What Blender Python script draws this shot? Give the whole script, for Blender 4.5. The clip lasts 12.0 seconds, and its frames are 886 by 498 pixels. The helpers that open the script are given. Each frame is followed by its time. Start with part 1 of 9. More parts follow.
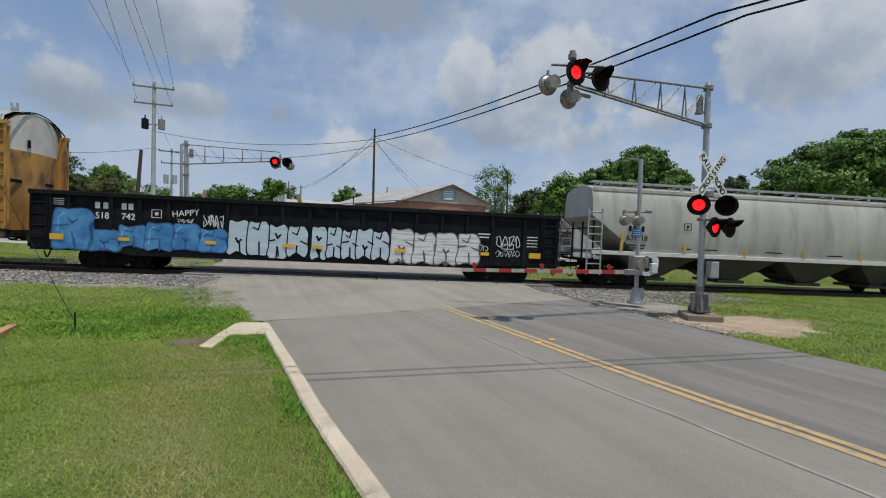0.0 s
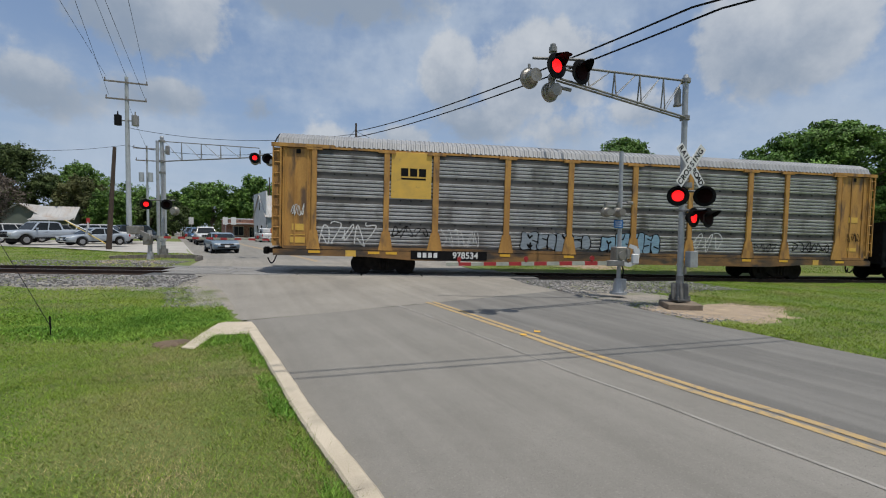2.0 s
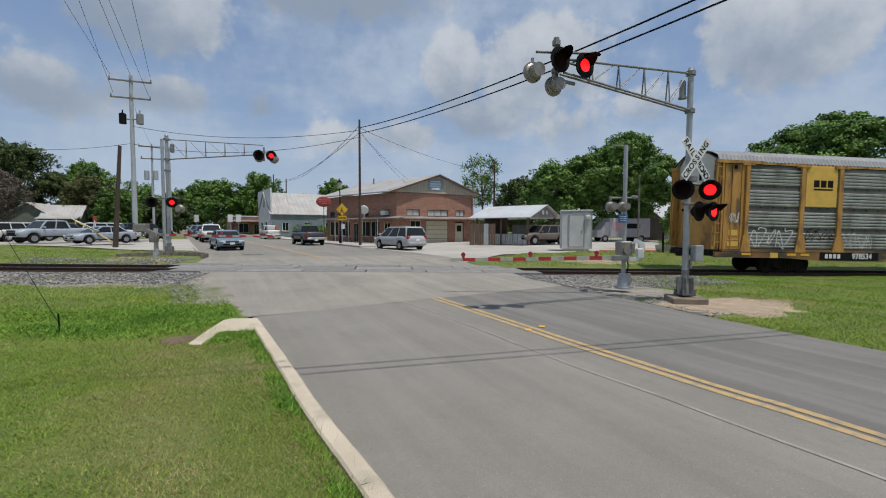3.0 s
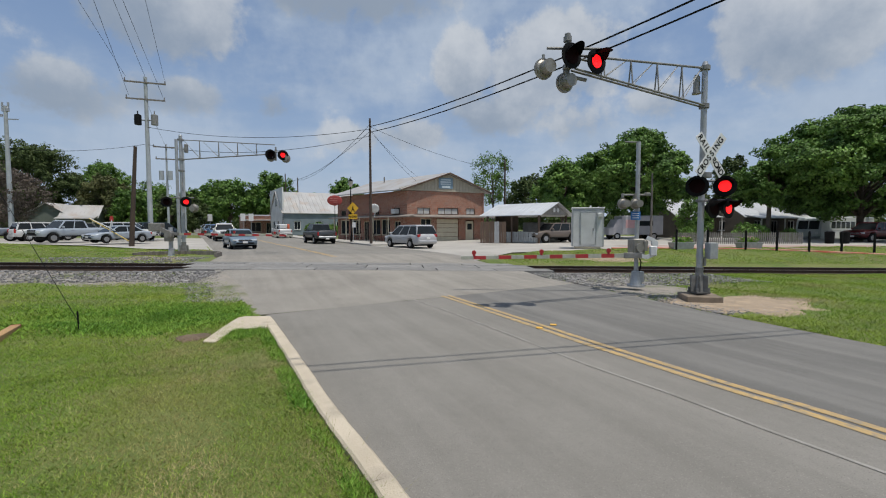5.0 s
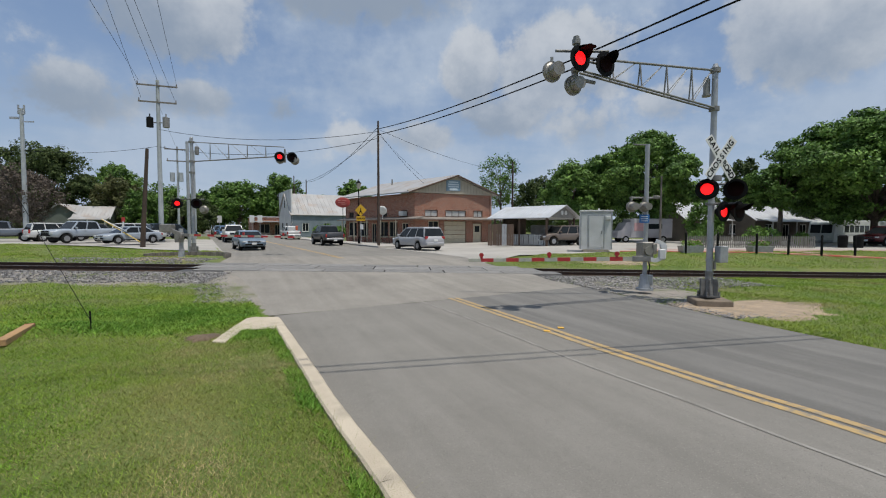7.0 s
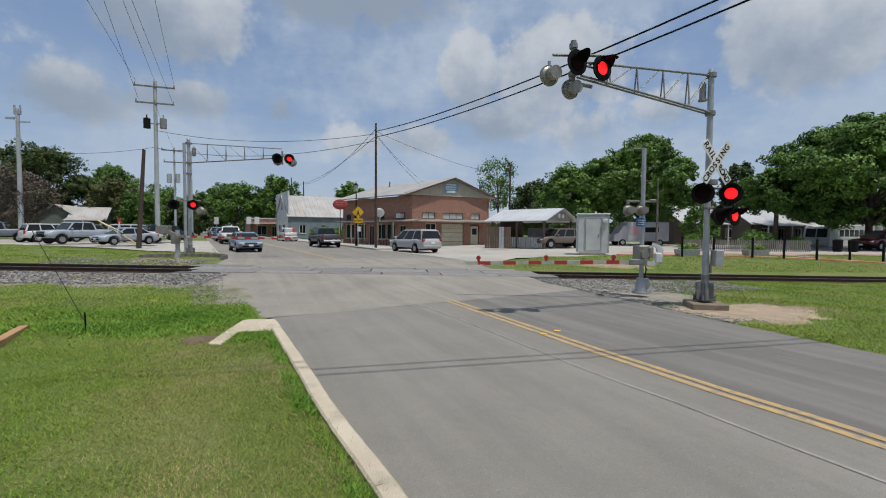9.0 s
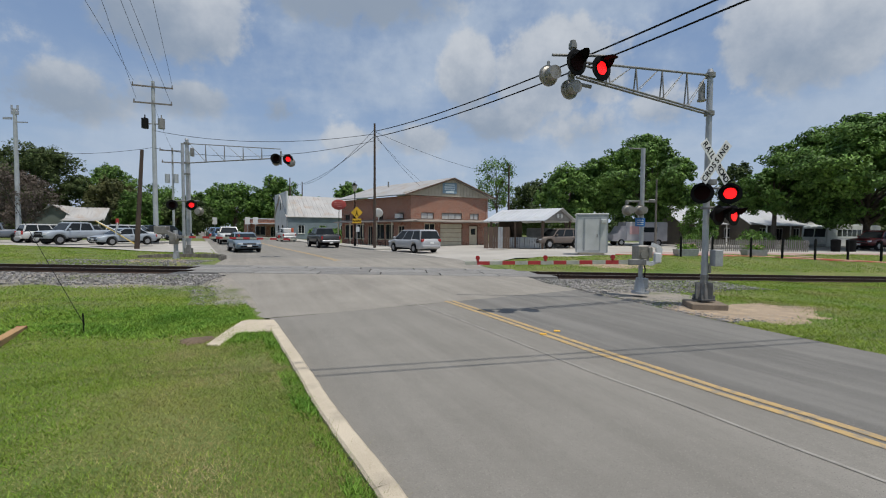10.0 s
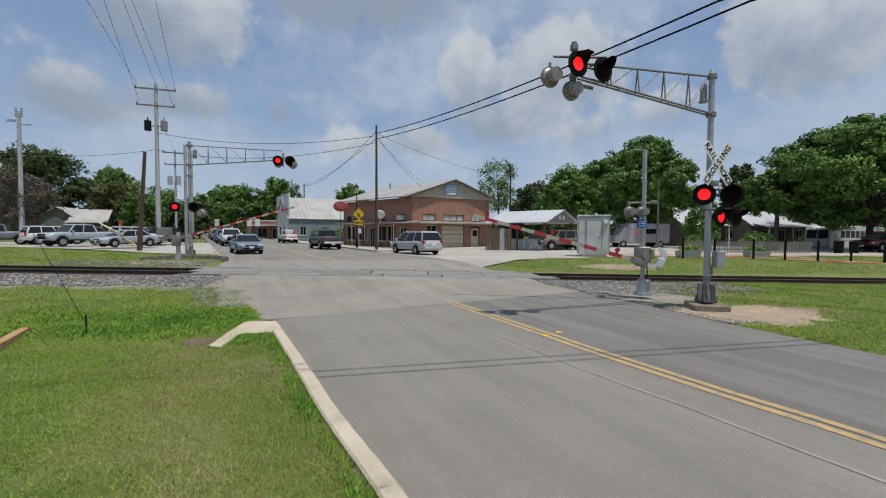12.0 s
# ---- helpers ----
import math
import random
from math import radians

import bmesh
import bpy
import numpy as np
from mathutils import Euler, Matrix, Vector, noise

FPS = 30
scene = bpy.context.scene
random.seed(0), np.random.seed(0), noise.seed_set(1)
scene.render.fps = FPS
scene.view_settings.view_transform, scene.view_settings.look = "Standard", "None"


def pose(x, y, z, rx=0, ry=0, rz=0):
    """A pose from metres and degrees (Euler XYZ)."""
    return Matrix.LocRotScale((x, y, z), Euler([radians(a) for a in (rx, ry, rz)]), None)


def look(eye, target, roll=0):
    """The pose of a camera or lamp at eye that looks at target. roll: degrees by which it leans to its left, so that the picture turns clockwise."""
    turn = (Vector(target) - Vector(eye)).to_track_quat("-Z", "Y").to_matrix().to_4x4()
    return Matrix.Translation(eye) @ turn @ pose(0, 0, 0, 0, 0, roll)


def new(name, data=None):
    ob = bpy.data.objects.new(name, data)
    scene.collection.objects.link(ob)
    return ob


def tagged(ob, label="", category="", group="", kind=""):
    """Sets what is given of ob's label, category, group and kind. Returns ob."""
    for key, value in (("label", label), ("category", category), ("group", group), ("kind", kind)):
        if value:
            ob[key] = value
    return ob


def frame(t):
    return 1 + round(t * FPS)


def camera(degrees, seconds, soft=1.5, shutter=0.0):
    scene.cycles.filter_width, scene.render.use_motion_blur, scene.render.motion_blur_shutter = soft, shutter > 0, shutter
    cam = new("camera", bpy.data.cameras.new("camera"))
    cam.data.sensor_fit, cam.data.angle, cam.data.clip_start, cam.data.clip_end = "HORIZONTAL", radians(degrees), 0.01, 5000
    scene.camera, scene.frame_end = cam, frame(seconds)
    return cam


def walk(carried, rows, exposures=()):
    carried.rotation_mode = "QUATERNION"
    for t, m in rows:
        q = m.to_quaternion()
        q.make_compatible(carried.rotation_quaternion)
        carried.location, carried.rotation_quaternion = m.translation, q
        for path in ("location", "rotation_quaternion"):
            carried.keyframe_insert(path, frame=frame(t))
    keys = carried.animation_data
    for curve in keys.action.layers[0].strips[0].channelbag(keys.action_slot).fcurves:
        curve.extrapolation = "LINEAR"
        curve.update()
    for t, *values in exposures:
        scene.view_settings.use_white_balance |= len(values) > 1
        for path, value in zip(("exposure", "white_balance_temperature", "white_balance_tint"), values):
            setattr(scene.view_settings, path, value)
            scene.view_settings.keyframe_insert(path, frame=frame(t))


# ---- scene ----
# camera: seconds, eye, heading to the right of +y, tilt, roll
cam = camera(91.02, 12.0, soft=1.1)
PATH = [
    (0.0, (0.025, 0.013, 1.897), 7.12, -1.49, 1.51),
    (0.5, (0.033, 0.006, 1.905), 8.37, -1.66, 1.35),
    (1.0, (0.032, 0.015, 1.897), 9.22, -1.69, 1.04),
    (1.5, (0.021, 0.017, 1.900), 9.35, -1.91, 0.83),
    (2.0, (0.015, 0.013, 1.904), 9.20, -2.20, 0.52),
    (2.5, (0.024, 0.014, 1.898), 8.85, -2.40, 0.26),
    (3.0, (0.020, 0.009, 1.900), 8.64, -2.75, 0.11),
    (5.0, (0.013, 0.008, 1.898), 7.26, -2.99, -0.12),
    (5.5, (0.002, 0.001, 1.898), 7.01, -2.86, -0.05),
    (6.0, (0.001, 0.001, 1.898), 6.65, -2.79, 0.09),
    (6.5, (0.004, -0.002, 1.896), 6.42, -2.70, 0.13),
    (7.0, (0.007, -0.004, 1.898), 6.30, -2.69, 0.12),
    (9.0, (0.013, -0.010, 1.904), 6.65, -2.37, 0.37),
    (9.5, (-0.000, -0.000, 1.901), 6.81, -2.36, 0.40),
    (10.0, (0.000, 0.005, 1.904), 6.82, -2.35, 0.32),
    (10.5, (0.001, 0.002, 1.907), 6.74, -2.36, 0.25),
    (11.0, (-0.004, 0.004, 1.897), 6.65, -2.25, 0.24),
    (11.5, (-0.005, 0.002, 1.901), 6.67, -2.19, 0.29),
    (12.0, (0.001, 0.001, 1.899), 6.59, -2.13, 0.29),
]


def aim(eye, heading, tilt, roll):
    h, p = radians(heading), radians(tilt)
    way = Vector((math.sin(h) * math.cos(p), math.cos(h) * math.cos(p), math.sin(p)))
    return look(eye, Vector(eye) + way, roll)


walk(cam, [(t, aim(eye, h, p, r)) for t, eye, h, p, r in PATH], exposures=[(0.0, 0.0)])

# ---- sky and sun ----
SUN_WAY = Vector((1.05, -1.4, 5.4)).normalized()
sun_data = bpy.data.lights.new("sun", "SUN")
sun_data.energy, sun_data.angle, sun_data.color = 3.5, radians(0.55), (1.0, 0.95, 0.87)
sun = new("sun", sun_data)
sun.matrix_basis = look(SUN_WAY * 100, (0, 0, 0))


def sky_world():
    world = bpy.data.worlds.new("sky")
    scene.world = world
    world.use_nodes = True
    nt = world.node_tree
    nt.nodes.clear()
    N, Lk = nt.nodes.new, nt.links.new

    def put(sock, v):
        if hasattr(v, "node"):
            Lk(v, sock)
        else:
            sock.default_value = v

    def m(op, a, b=0.0, c=0.0):
        n = N("ShaderNodeMath")
        n.operation = op
        for s, v in zip(n.inputs, (a, b, c)):
            put(s, v)
        return n.outputs[0]

    def vm(op, a, b):
        n = N("ShaderNodeVectorMath")
        n.operation = op
        put(n.inputs[0], a)
        put(n.inputs[1], b)
        return n

    def ramp(x, lo, hi):
        n = N("ShaderNodeMapRange")
        n.interpolation_type = "SMOOTHSTEP"
        put(n.inputs[0], x)
        n.inputs[1].default_value, n.inputs[2].default_value = lo, hi
        return n.outputs[0]

    def noise_of(v, scale, detail=6.0, rough=0.55):
        n = N("ShaderNodeTexNoise")
        Lk(v, n.inputs["Vector"])
        n.inputs["Scale"].default_value, n.inputs["Detail"].default_value = scale, detail
        n.inputs["Roughness"].default_value = rough
        return n.outputs["Fac"]

    def mix(f, a, b):
        n = N("ShaderNodeMix")
        n.data_type = "RGBA"
        put(n.inputs[0], f)
        put(n.inputs[6], a)
        put(n.inputs[7], b)
        return n.outputs[2]

    sky = N("ShaderNodeTexSky")
    sky.sky_type, sky.sun_disc = "NISHITA", False
    sky.sun_elevation = math.asin(SUN_WAY.z)
    sky.sun_rotation = math.atan2(SUN_WAY.x, SUN_WAY.y)
    sky.air_density, sky.dust_density, sky.ozone_density = 1.0, 1.6, 1.0
    co = N("ShaderNodeTexCoord").outputs["Generated"]
    sep = N("ShaderNodeSeparateXYZ")
    Lk(co, sep.inputs[0])
    up = m("MAXIMUM", sep.outputs[2], 0.02)
    # cloud deck seen in perspective
    flat = N("ShaderNodeCombineXYZ")
    den = m("ADD", up, 0.14)
    Lk(m("DIVIDE", sep.outputs[0], den), flat.inputs[0])
    Lk(m("DIVIDE", sep.outputs[1], den), flat.inputs[1])
    deck = noise_of(flat.outputs[0], 0.85, 8.0, 0.56)
    fine = noise_of(co, 9.0, 8.0, 0.6)
    puff = noise_of(co, 22.0, 5.0, 0.6)
    # the larger heaps: azimuth right of +y, elevation, half width, half height (degrees)
    heap = None
    for az, el, w, h, k, g in CLOUDS:
        a, e = radians(az), radians(el)
        c = Vector((math.sin(a) * math.cos(e), math.cos(a) * math.cos(e), math.sin(e)))
        r = Vector((math.cos(a), -math.sin(a), 0))
        u = r.cross(c)
        dx = m("DIVIDE", vm("DOT_PRODUCT", co, tuple(r)).outputs["Value"], math.sin(radians(w)))
        dy = m("DIVIDE", vm("DOT_PRODUCT", vm("SUBTRACT", co, tuple(c)).outputs[0], tuple(u)).outputs["Value"], math.sin(radians(h)))
        front = m("GREATER_THAN", vm("DOT_PRODUCT", co, tuple(c)).outputs["Value"], 0.2)
        d2 = m("ADD", m("MULTIPLY", dx, dx), m("MULTIPLY", dy, dy))
        f = m("MULTIPLY", m("MULTIPLY", m("SUBTRACT", 1.0, m("MINIMUM", d2, 1.0)), front), k)
        side = m("MULTIPLY", f, m("SUBTRACT", dy, g))
        shade = side if heap is None else m("ADD", shade, side)
        heap = f if heap is None else m("MAXIMUM", heap, f)
    body = m("ADD", m("MULTIPLY", heap, 0.62), m("MULTIPLY", m("SUBTRACT", fine, 0.5), 1.0))
    body = m("ADD", body, m("MULTIPLY", m("SUBTRACT", puff, 0.5), 0.45))
    cover = ramp(body, 0.10, 0.34)
    veil = ramp(m("ADD", deck, m("MULTIPLY", m("SUBTRACT", fine, 0.5), 0.45)), 0.34, 0.62)
    # bright tops, grey undersides
    tone = m("ADD", m("MULTIPLY", noise_of(co, 4.5, 6.0, 0.6), 0.9), m("MULTIPLY", shade, 0.42))
    lit = ramp(m("ADD", tone, m("MULTIPLY", m("SUBTRACT", puff, 0.5), 0.35)), 0.12, 0.74)
    cloud = mix(lit, (2.9, 3.5, 4.35, 1), (6.2, 6.5, 6.9, 1))
    thin = mix(lit, (3.4, 4.25, 5.5, 1), (4.9, 5.75, 6.95, 1))
    haze = m("POWER", m("SUBTRACT", 1.0, m("MINIMUM", up, 1.0)), 5.0)
    blue = mix(0.35, sky.outputs[0], (2.6, 4.2, 7.4, 1))
    base = mix(m("MULTIPLY", veil, 0.8), blue, thin)
    base = mix(m("MULTIPLY", haze, 0.75), base, (4.7, 5.6, 6.95, 1))
    full = mix(m("MULTIPLY", cover, 0.82), base, cloud)
    bg = N("ShaderNodeBackground")
    Lk(full, bg.inputs["Color"])
    bg.inputs["Strength"].default_value = 0.094
    out = N("ShaderNodeOutputWorld")
    Lk(bg.outputs[0], out.inputs[0])


CLOUDS = [
    (-25.0, 23.5, 10.0, 7.5, 1.0, 0.0),
    (-45.0, 16.0, 6.0, 3.5, 0.7, 0.0),
    (-5.0, 28.5, 15.0, 5.5, 0.8, 1.3),
    (10.0, 20.0, 4.5, 5.5, 1.0, 0.0),
    (21.0, 19.5, 10.0, 6.5, 0.95, 0.0),
    (13.5, 14.0, 8.0, 3.5, 0.6, 0.9),
    (24.0, 13.0, 6.0, 3.5, 0.6, 0.2),
    (45.5, 20.0, 9.5, 7.5, 0.95, 0.0),
    (34.0, 14.5, 5.0, 3.0, 0.6, 0.3),
    (-13.5, 14.5, 3.4, 2.8, 0.55, 0.8),
    (-24.0, 14.5, 7.0, 2.8, 0.6, 0.8),
    (-35.0, 13.0, 9.0, 3.5, 0.6, 0.7),
    (3.0, 12.0, 6.0, 2.5, 0.55, 0.3),
    (-4.5, 11.5, 5.0, 2.4, 0.6, 0.0),
]
sky_world()

# ---- materials ----
MATS = {}


def mat(name, a, b=None, rough=0.6, metal=0.0, scale=3.0, fine=40.0, bump=0.0, spread=(0.35, 0.65), island=0.0, coat=0.0,
        emit=None, spec=0.5, rnd=0.0, stretch=None, third=None, through_light=0.0, grain=0.45):
    """A surface of two tones a and b that alternate at two scales, with fine relief."""
    if name in MATS:
        return MATS[name]
    M = bpy.data.materials.new(name)
    M.use_nodes = True
    nt = M.node_tree
    N, Lk = nt.nodes.new, nt.links.new
    p = nt.nodes["Principled BSDF"]
    p.inputs["Roughness"].default_value, p.inputs["Metallic"].default_value = rough, metal
    p.inputs["Coat Weight"].default_value = coat
    p.inputs["Specular IOR Level"].default_value = spec
    b = b or tuple(c * 0.8 for c in a)
    co = N("ShaderNodeTexCoord").outputs["Object"]
    if stretch:
        mp = N("ShaderNodeMapping")
        mp.inputs["Scale"].default_value = stretch
        Lk(co, mp.inputs[0])
        co = mp.outputs[0]
    n1 = N("ShaderNodeTexNoise")
    n1.inputs["Scale"].default_value, n1.inputs["Detail"].default_value = scale, 6
    n2 = N("ShaderNodeTexNoise")
    n2.inputs["Scale"].default_value, n2.inputs["Detail"].default_value = fine, 4
    Lk(co, n1.inputs["Vector"])
    Lk(co, n2.inputs["Vector"])
    add = N("ShaderNodeMath")
    add.operation = "MULTIPLY_ADD"
    Lk(n2.outputs["Fac"], add.inputs[0])
    add.inputs[1].default_value = grain
    Lk(n1.outputs["Fac"], add.inputs[2])
    mr = N("ShaderNodeMapRange")
    mr.inputs[1].default_value, mr.inputs[2].default_value = spread[0] + grain / 2, spread[1] + grain / 2
    Lk(add.outputs[0], mr.inputs[0])
    mx = N("ShaderNodeMix")
    mx.data_type = "RGBA"
    mx.inputs[6].default_value, mx.inputs[7].default_value = (*a, 1), (*b, 1)
    Lk(mr.outputs[0], mx.inputs[0])
    col = mx.outputs[2]
    if third:
        n3 = N("ShaderNodeTexNoise")
        n3.inputs["Scale"].default_value, n3.inputs["Detail"].default_value = third[1], 7
        Lk(co, n3.inputs["Vector"])
        r3 = N("ShaderNodeMapRange")
        r3.inputs[1].default_value, r3.inputs[2].default_value = third[2], third[3]
        Lk(n3.outputs["Fac"], r3.inputs[0])
        m3 = N("ShaderNodeMix")
        m3.data_type = "RGBA"
        Lk(r3.outputs[0], m3.inputs[0])
        Lk(col, m3.inputs[6])
        m3.inputs[7].default_value = (*third[0], 1)
        col = m3.outputs[2]
    if island or rnd:
        src = N("ShaderNodeNewGeometry").outputs["Random Per Island"] if island else N("ShaderNodeObjectInfo").outputs["Random"]
        k = island or rnd
        v = N("ShaderNodeMapRange")
        v.inputs[3].default_value, v.inputs[4].default_value = 1 - k, 1 + k
        Lk(src, v.inputs[0])
        hs = N("ShaderNodeHueSaturation")
        Lk(v.outputs[0], hs.inputs["Value"])
        Lk(col, hs.inputs["Color"])
        col = hs.outputs[0]
    Lk(col, p.inputs["Base Color"])
    if bump:
        bp = N("ShaderNodeBump")
        bp.inputs["Strength"].default_value, bp.inputs["Distance"].default_value = min(bump, 1.0), 0.02
        Lk(n2.outputs["Fac"], bp.inputs["Height"])
        Lk(bp.outputs[0], p.inputs["Normal"])
    if emit:
        p.inputs["Emission Color"].default_value, p.inputs["Emission Strength"].default_value = (*emit[0], 1), emit[1]
    if through_light:
        tr = N("ShaderNodeBsdfTranslucent")
        Lk(col, tr.inputs["Color"])
        ms = N("ShaderNodeMixShader")
        ms.inputs[0].default_value = through_light
        Lk(p.outputs[0], ms.inputs[1])
        Lk(tr.outputs[0], ms.inputs[2])
        Lk(ms.outputs[0], nt.nodes["Material Output"].inputs["Surface"])
    MATS[name] = M
    return M


def road_mat(name, a, b, streak, chips, turn=-18.5):
    """Worn asphalt: aggregate chips, wheel streaks along the road and soft blotches."""
    M = bpy.data.materials.new(name)
    M.use_nodes = True
    nt = M.node_tree
    N, Lk = nt.nodes.new, nt.links.new
    p = nt.nodes["Principled BSDF"]
    p.inputs["Roughness"].default_value = 0.88
    p.inputs["Specular IOR Level"].default_value = 0.3
    co = N("ShaderNodeTexCoord").outputs["Object"]

    def noise(v, scale, detail=5.0, rough=0.6):
        n = N("ShaderNodeTexNoise")
        n.inputs["Scale"].default_value, n.inputs["Detail"].default_value = scale, detail
        n.inputs["Roughness"].default_value = rough
        Lk(v, n.inputs["Vector"])
        return n.outputs["Fac"]

    def span(x, lo, hi, c=0.0, d=1.0):
        n = N("ShaderNodeMapRange")
        Lk(x, n.inputs[0])
        for k, v in enumerate((lo, hi, c, d)):
            n.inputs[k + 1].default_value = v
        return n.outputs[0]

    def total(*xs):
        out = xs[0]
        for x in xs[1:]:
            n = N("ShaderNodeMath")
            Lk(out, n.inputs[0])
            Lk(x, n.inputs[1])
            out = n.outputs[0]
        return out

    def mix(f, c, d):
        n = N("ShaderNodeMix")
        n.data_type = "RGBA"
        Lk(f, n.inputs[0])
        for sock, v in ((n.inputs[6], c), (n.inputs[7], d)):
            if hasattr(v, "node"):
                Lk(v, sock)
            else:
                sock.default_value = (*v, 1)
        return n.outputs[2]

    mp = N("ShaderNodeMapping")
    mp.vector_type = "TEXTURE"
    mp.inputs["Rotation"].default_value = (0, 0, radians(-turn))
    Lk(co, mp.inputs[0])
    st = N("ShaderNodeMapping")
    st.inputs["Scale"].default_value = (1.5, 0.07, 1.0)
    Lk(mp.outputs[0], st.inputs[0])
    tone = total(span(noise(st.outputs[0], 1.3), 0.36, 0.64, -0.5 * streak, 0.5 * streak),
                 span(noise(co, 0.55, 7.0), 0.3, 0.7, -0.3, 0.3), span(noise(co, 6.0), 0.3, 0.7, -0.12, 0.12), span(noise(co, 85.0, 3.0), 0.25, 0.75, 0.0, 1.0))
    col = mix(span(tone, 0.0, 1.0), a, b)
    vo = N("ShaderNodeTexVoronoi")
    vo.inputs["Scale"].default_value = 95.0
    Lk(co, vo.inputs["Vector"])
    sep = N("ShaderNodeSeparateColor")
    Lk(vo.outputs["Color"], sep.inputs[0])
    m = N("ShaderNodeMath")
    m.operation = "MULTIPLY"
    Lk(span(vo.outputs["Distance"], 0.45, 0.25), m.inputs[0])
    Lk(span(sep.outputs[0], 1.0 - chips * 0.6, 1.0 - chips * 0.4), m.inputs[1])
    col = mix(m.outputs[0], col, tuple(min(c * 1.28, 0.5) for c in b))
    m2 = N("ShaderNodeMath")
    m2.operation = "MULTIPLY"
    Lk(span(vo.outputs["Distance"], 0.45, 0.25), m2.inputs[0])
    Lk(span(sep.outputs[1], 1.0 - chips * 0.5, 1.0 - chips * 0.3), m2.inputs[1])
    col = mix(m2.outputs[0], col, tuple(c * 0.68 for c in a))
    Lk(col, p.inputs["Base Color"])
    bp = N("ShaderNodeBump")
    bp.inputs["Strength"].default_value, bp.inputs["Distance"].default_value = 0.7, 0.012
    Lk(noise(co, 85.0, 3.0), bp.inputs["Height"])
    Lk(bp.outputs[0], p.inputs["Normal"])
    MATS[name] = M
    return M


def brick_mat():
    M = bpy.data.materials.new("red_brick")
    M.use_nodes = True
    nt = M.node_tree
    p = nt.nodes["Principled BSDF"]
    uv = nt.nodes.new("ShaderNodeUVMap")
    bt = nt.nodes.new("ShaderNodeTexBrick")
    bt.inputs["Color1"].default_value, bt.inputs["Color2"].default_value = (0.36, 0.105, 0.05, 1), (0.13, 0.036, 0.022, 1)
    bt.inputs["Mortar"].default_value = (0.42, 0.32, 0.25, 1)
    bt.inputs["Scale"].default_value, bt.inputs["Mortar Size"].default_value = 1.0, 0.012
    bt.inputs["Brick Width"].default_value, bt.inputs["Row Height"].default_value = 0.21, 0.075
    nt.links.new(uv.outputs[0], bt.inputs["Vector"])
    nz = nt.nodes.new("ShaderNodeTexNoise")
    nz.inputs["Scale"].default_value, nz.inputs["Detail"].default_value = 1.7, 9
    nt.links.new(uv.outputs[0], nz.inputs["Vector"])
    r = nt.nodes.new("ShaderNodeMapRange")
    r.inputs[1].default_value, r.inputs[2].default_value = 0.54, 0.68
    nt.links.new(nz.outputs["Fac"], r.inputs[0])
    mx = nt.nodes.new("ShaderNodeMix")
    mx.data_type = "RGBA"
    nt.links.new(r.outputs[0], mx.inputs[0])
    nt.links.new(bt.outputs["Color"], mx.inputs[6])
    mx.inputs[7].default_value = (0.40, 0.215, 0.15, 1)
    nt.links.new(mx.outputs[2], p.inputs["Base Color"])
    p.inputs["Roughness"].default_value = 0.85
    bp = nt.nodes.new("ShaderNodeBump")
    bp.inputs["Strength"].default_value, bp.inputs["Distance"].default_value = 0.5, 0.01
    nt.links.new(bt.outputs["Fac"], bp.inputs["Height"])
    bp.invert = True
    nt.links.new(bp.outputs[0], p.inputs["Normal"])
    MATS["red_brick"] = M
    return M


ASPHALT = road_mat("asphalt", (0.182, 0.171, 0.150), (0.245, 0.230, 0.204), 0.6, 0.30)
ASPHALT_DARK = road_mat("asphalt_dark", (0.142, 0.137, 0.126), (0.200, 0.192, 0.176), 1.2, 0.22)
ASPHALT2 = road_mat("asphalt_worn", (0.200, 0.185, 0.162), (0.305, 0.282, 0.244), 0.5, 0.30)
CONCRETE = mat("concrete", (0.45, 0.385, 0.29), (0.55, 0.475, 0.365), 0.9, scale=2.5, fine=70, bump=0.5, third=((0.3, 0.26, 0.2), 1.6, 0.58, 0.75))
PALECON = mat("pale_concrete", (0.33, 0.31, 0.275), (0.42, 0.395, 0.355), 0.9, scale=0.3, fine=25, bump=0.3)
YELLOWLINE = mat("road_yellow", (0.47, 0.315, 0.125), (0.38, 0.27, 0.13), 0.8, scale=3, fine=60, bump=0.4, third=((0.27, 0.225, 0.16), 9, 0.47, 0.64))
WHITELINE = mat("worn_white_line", (0.30, 0.283, 0.253), (0.215, 0.202, 0.178), 0.85, scale=2.2, fine=60, bump=0.3, spread=(0.4, 0.6))
TAR = mat("tar", (0.05, 0.05, 0.05), (0.08, 0.08, 0.078), 0.7, scale=3, fine=50, bump=0.2)
STEEL = mat("galvanised", (0.42, 0.43, 0.44), (0.33, 0.34, 0.35), 0.5, 0.55, scale=5, fine=40, bump=0.1, third=((0.27, 0.24, 0.2), 6, 0.66, 0.8))
STEEL_D = mat("weathered_steel", (0.25, 0.25, 0.24), (0.17, 0.165, 0.155), 0.6, 0.4, scale=6, fine=40, bump=0.2)
RAILSTEEL = mat("rusty_rail", (0.075, 0.045, 0.03), (0.045, 0.03, 0.024), 0.7, 0.4, scale=6, fine=60, bump=0.3)
RAILTOP = mat("rail_top", (0.42, 0.4, 0.38), (0.3, 0.28, 0.26), 0.35, 0.9, scale=8, fine=80)
TIEWOOD = mat("tie_wood", (0.09, 0.065, 0.048), (0.05, 0.04, 0.034), 0.9, scale=6, fine=50, bump=0.6, rnd=0.25)
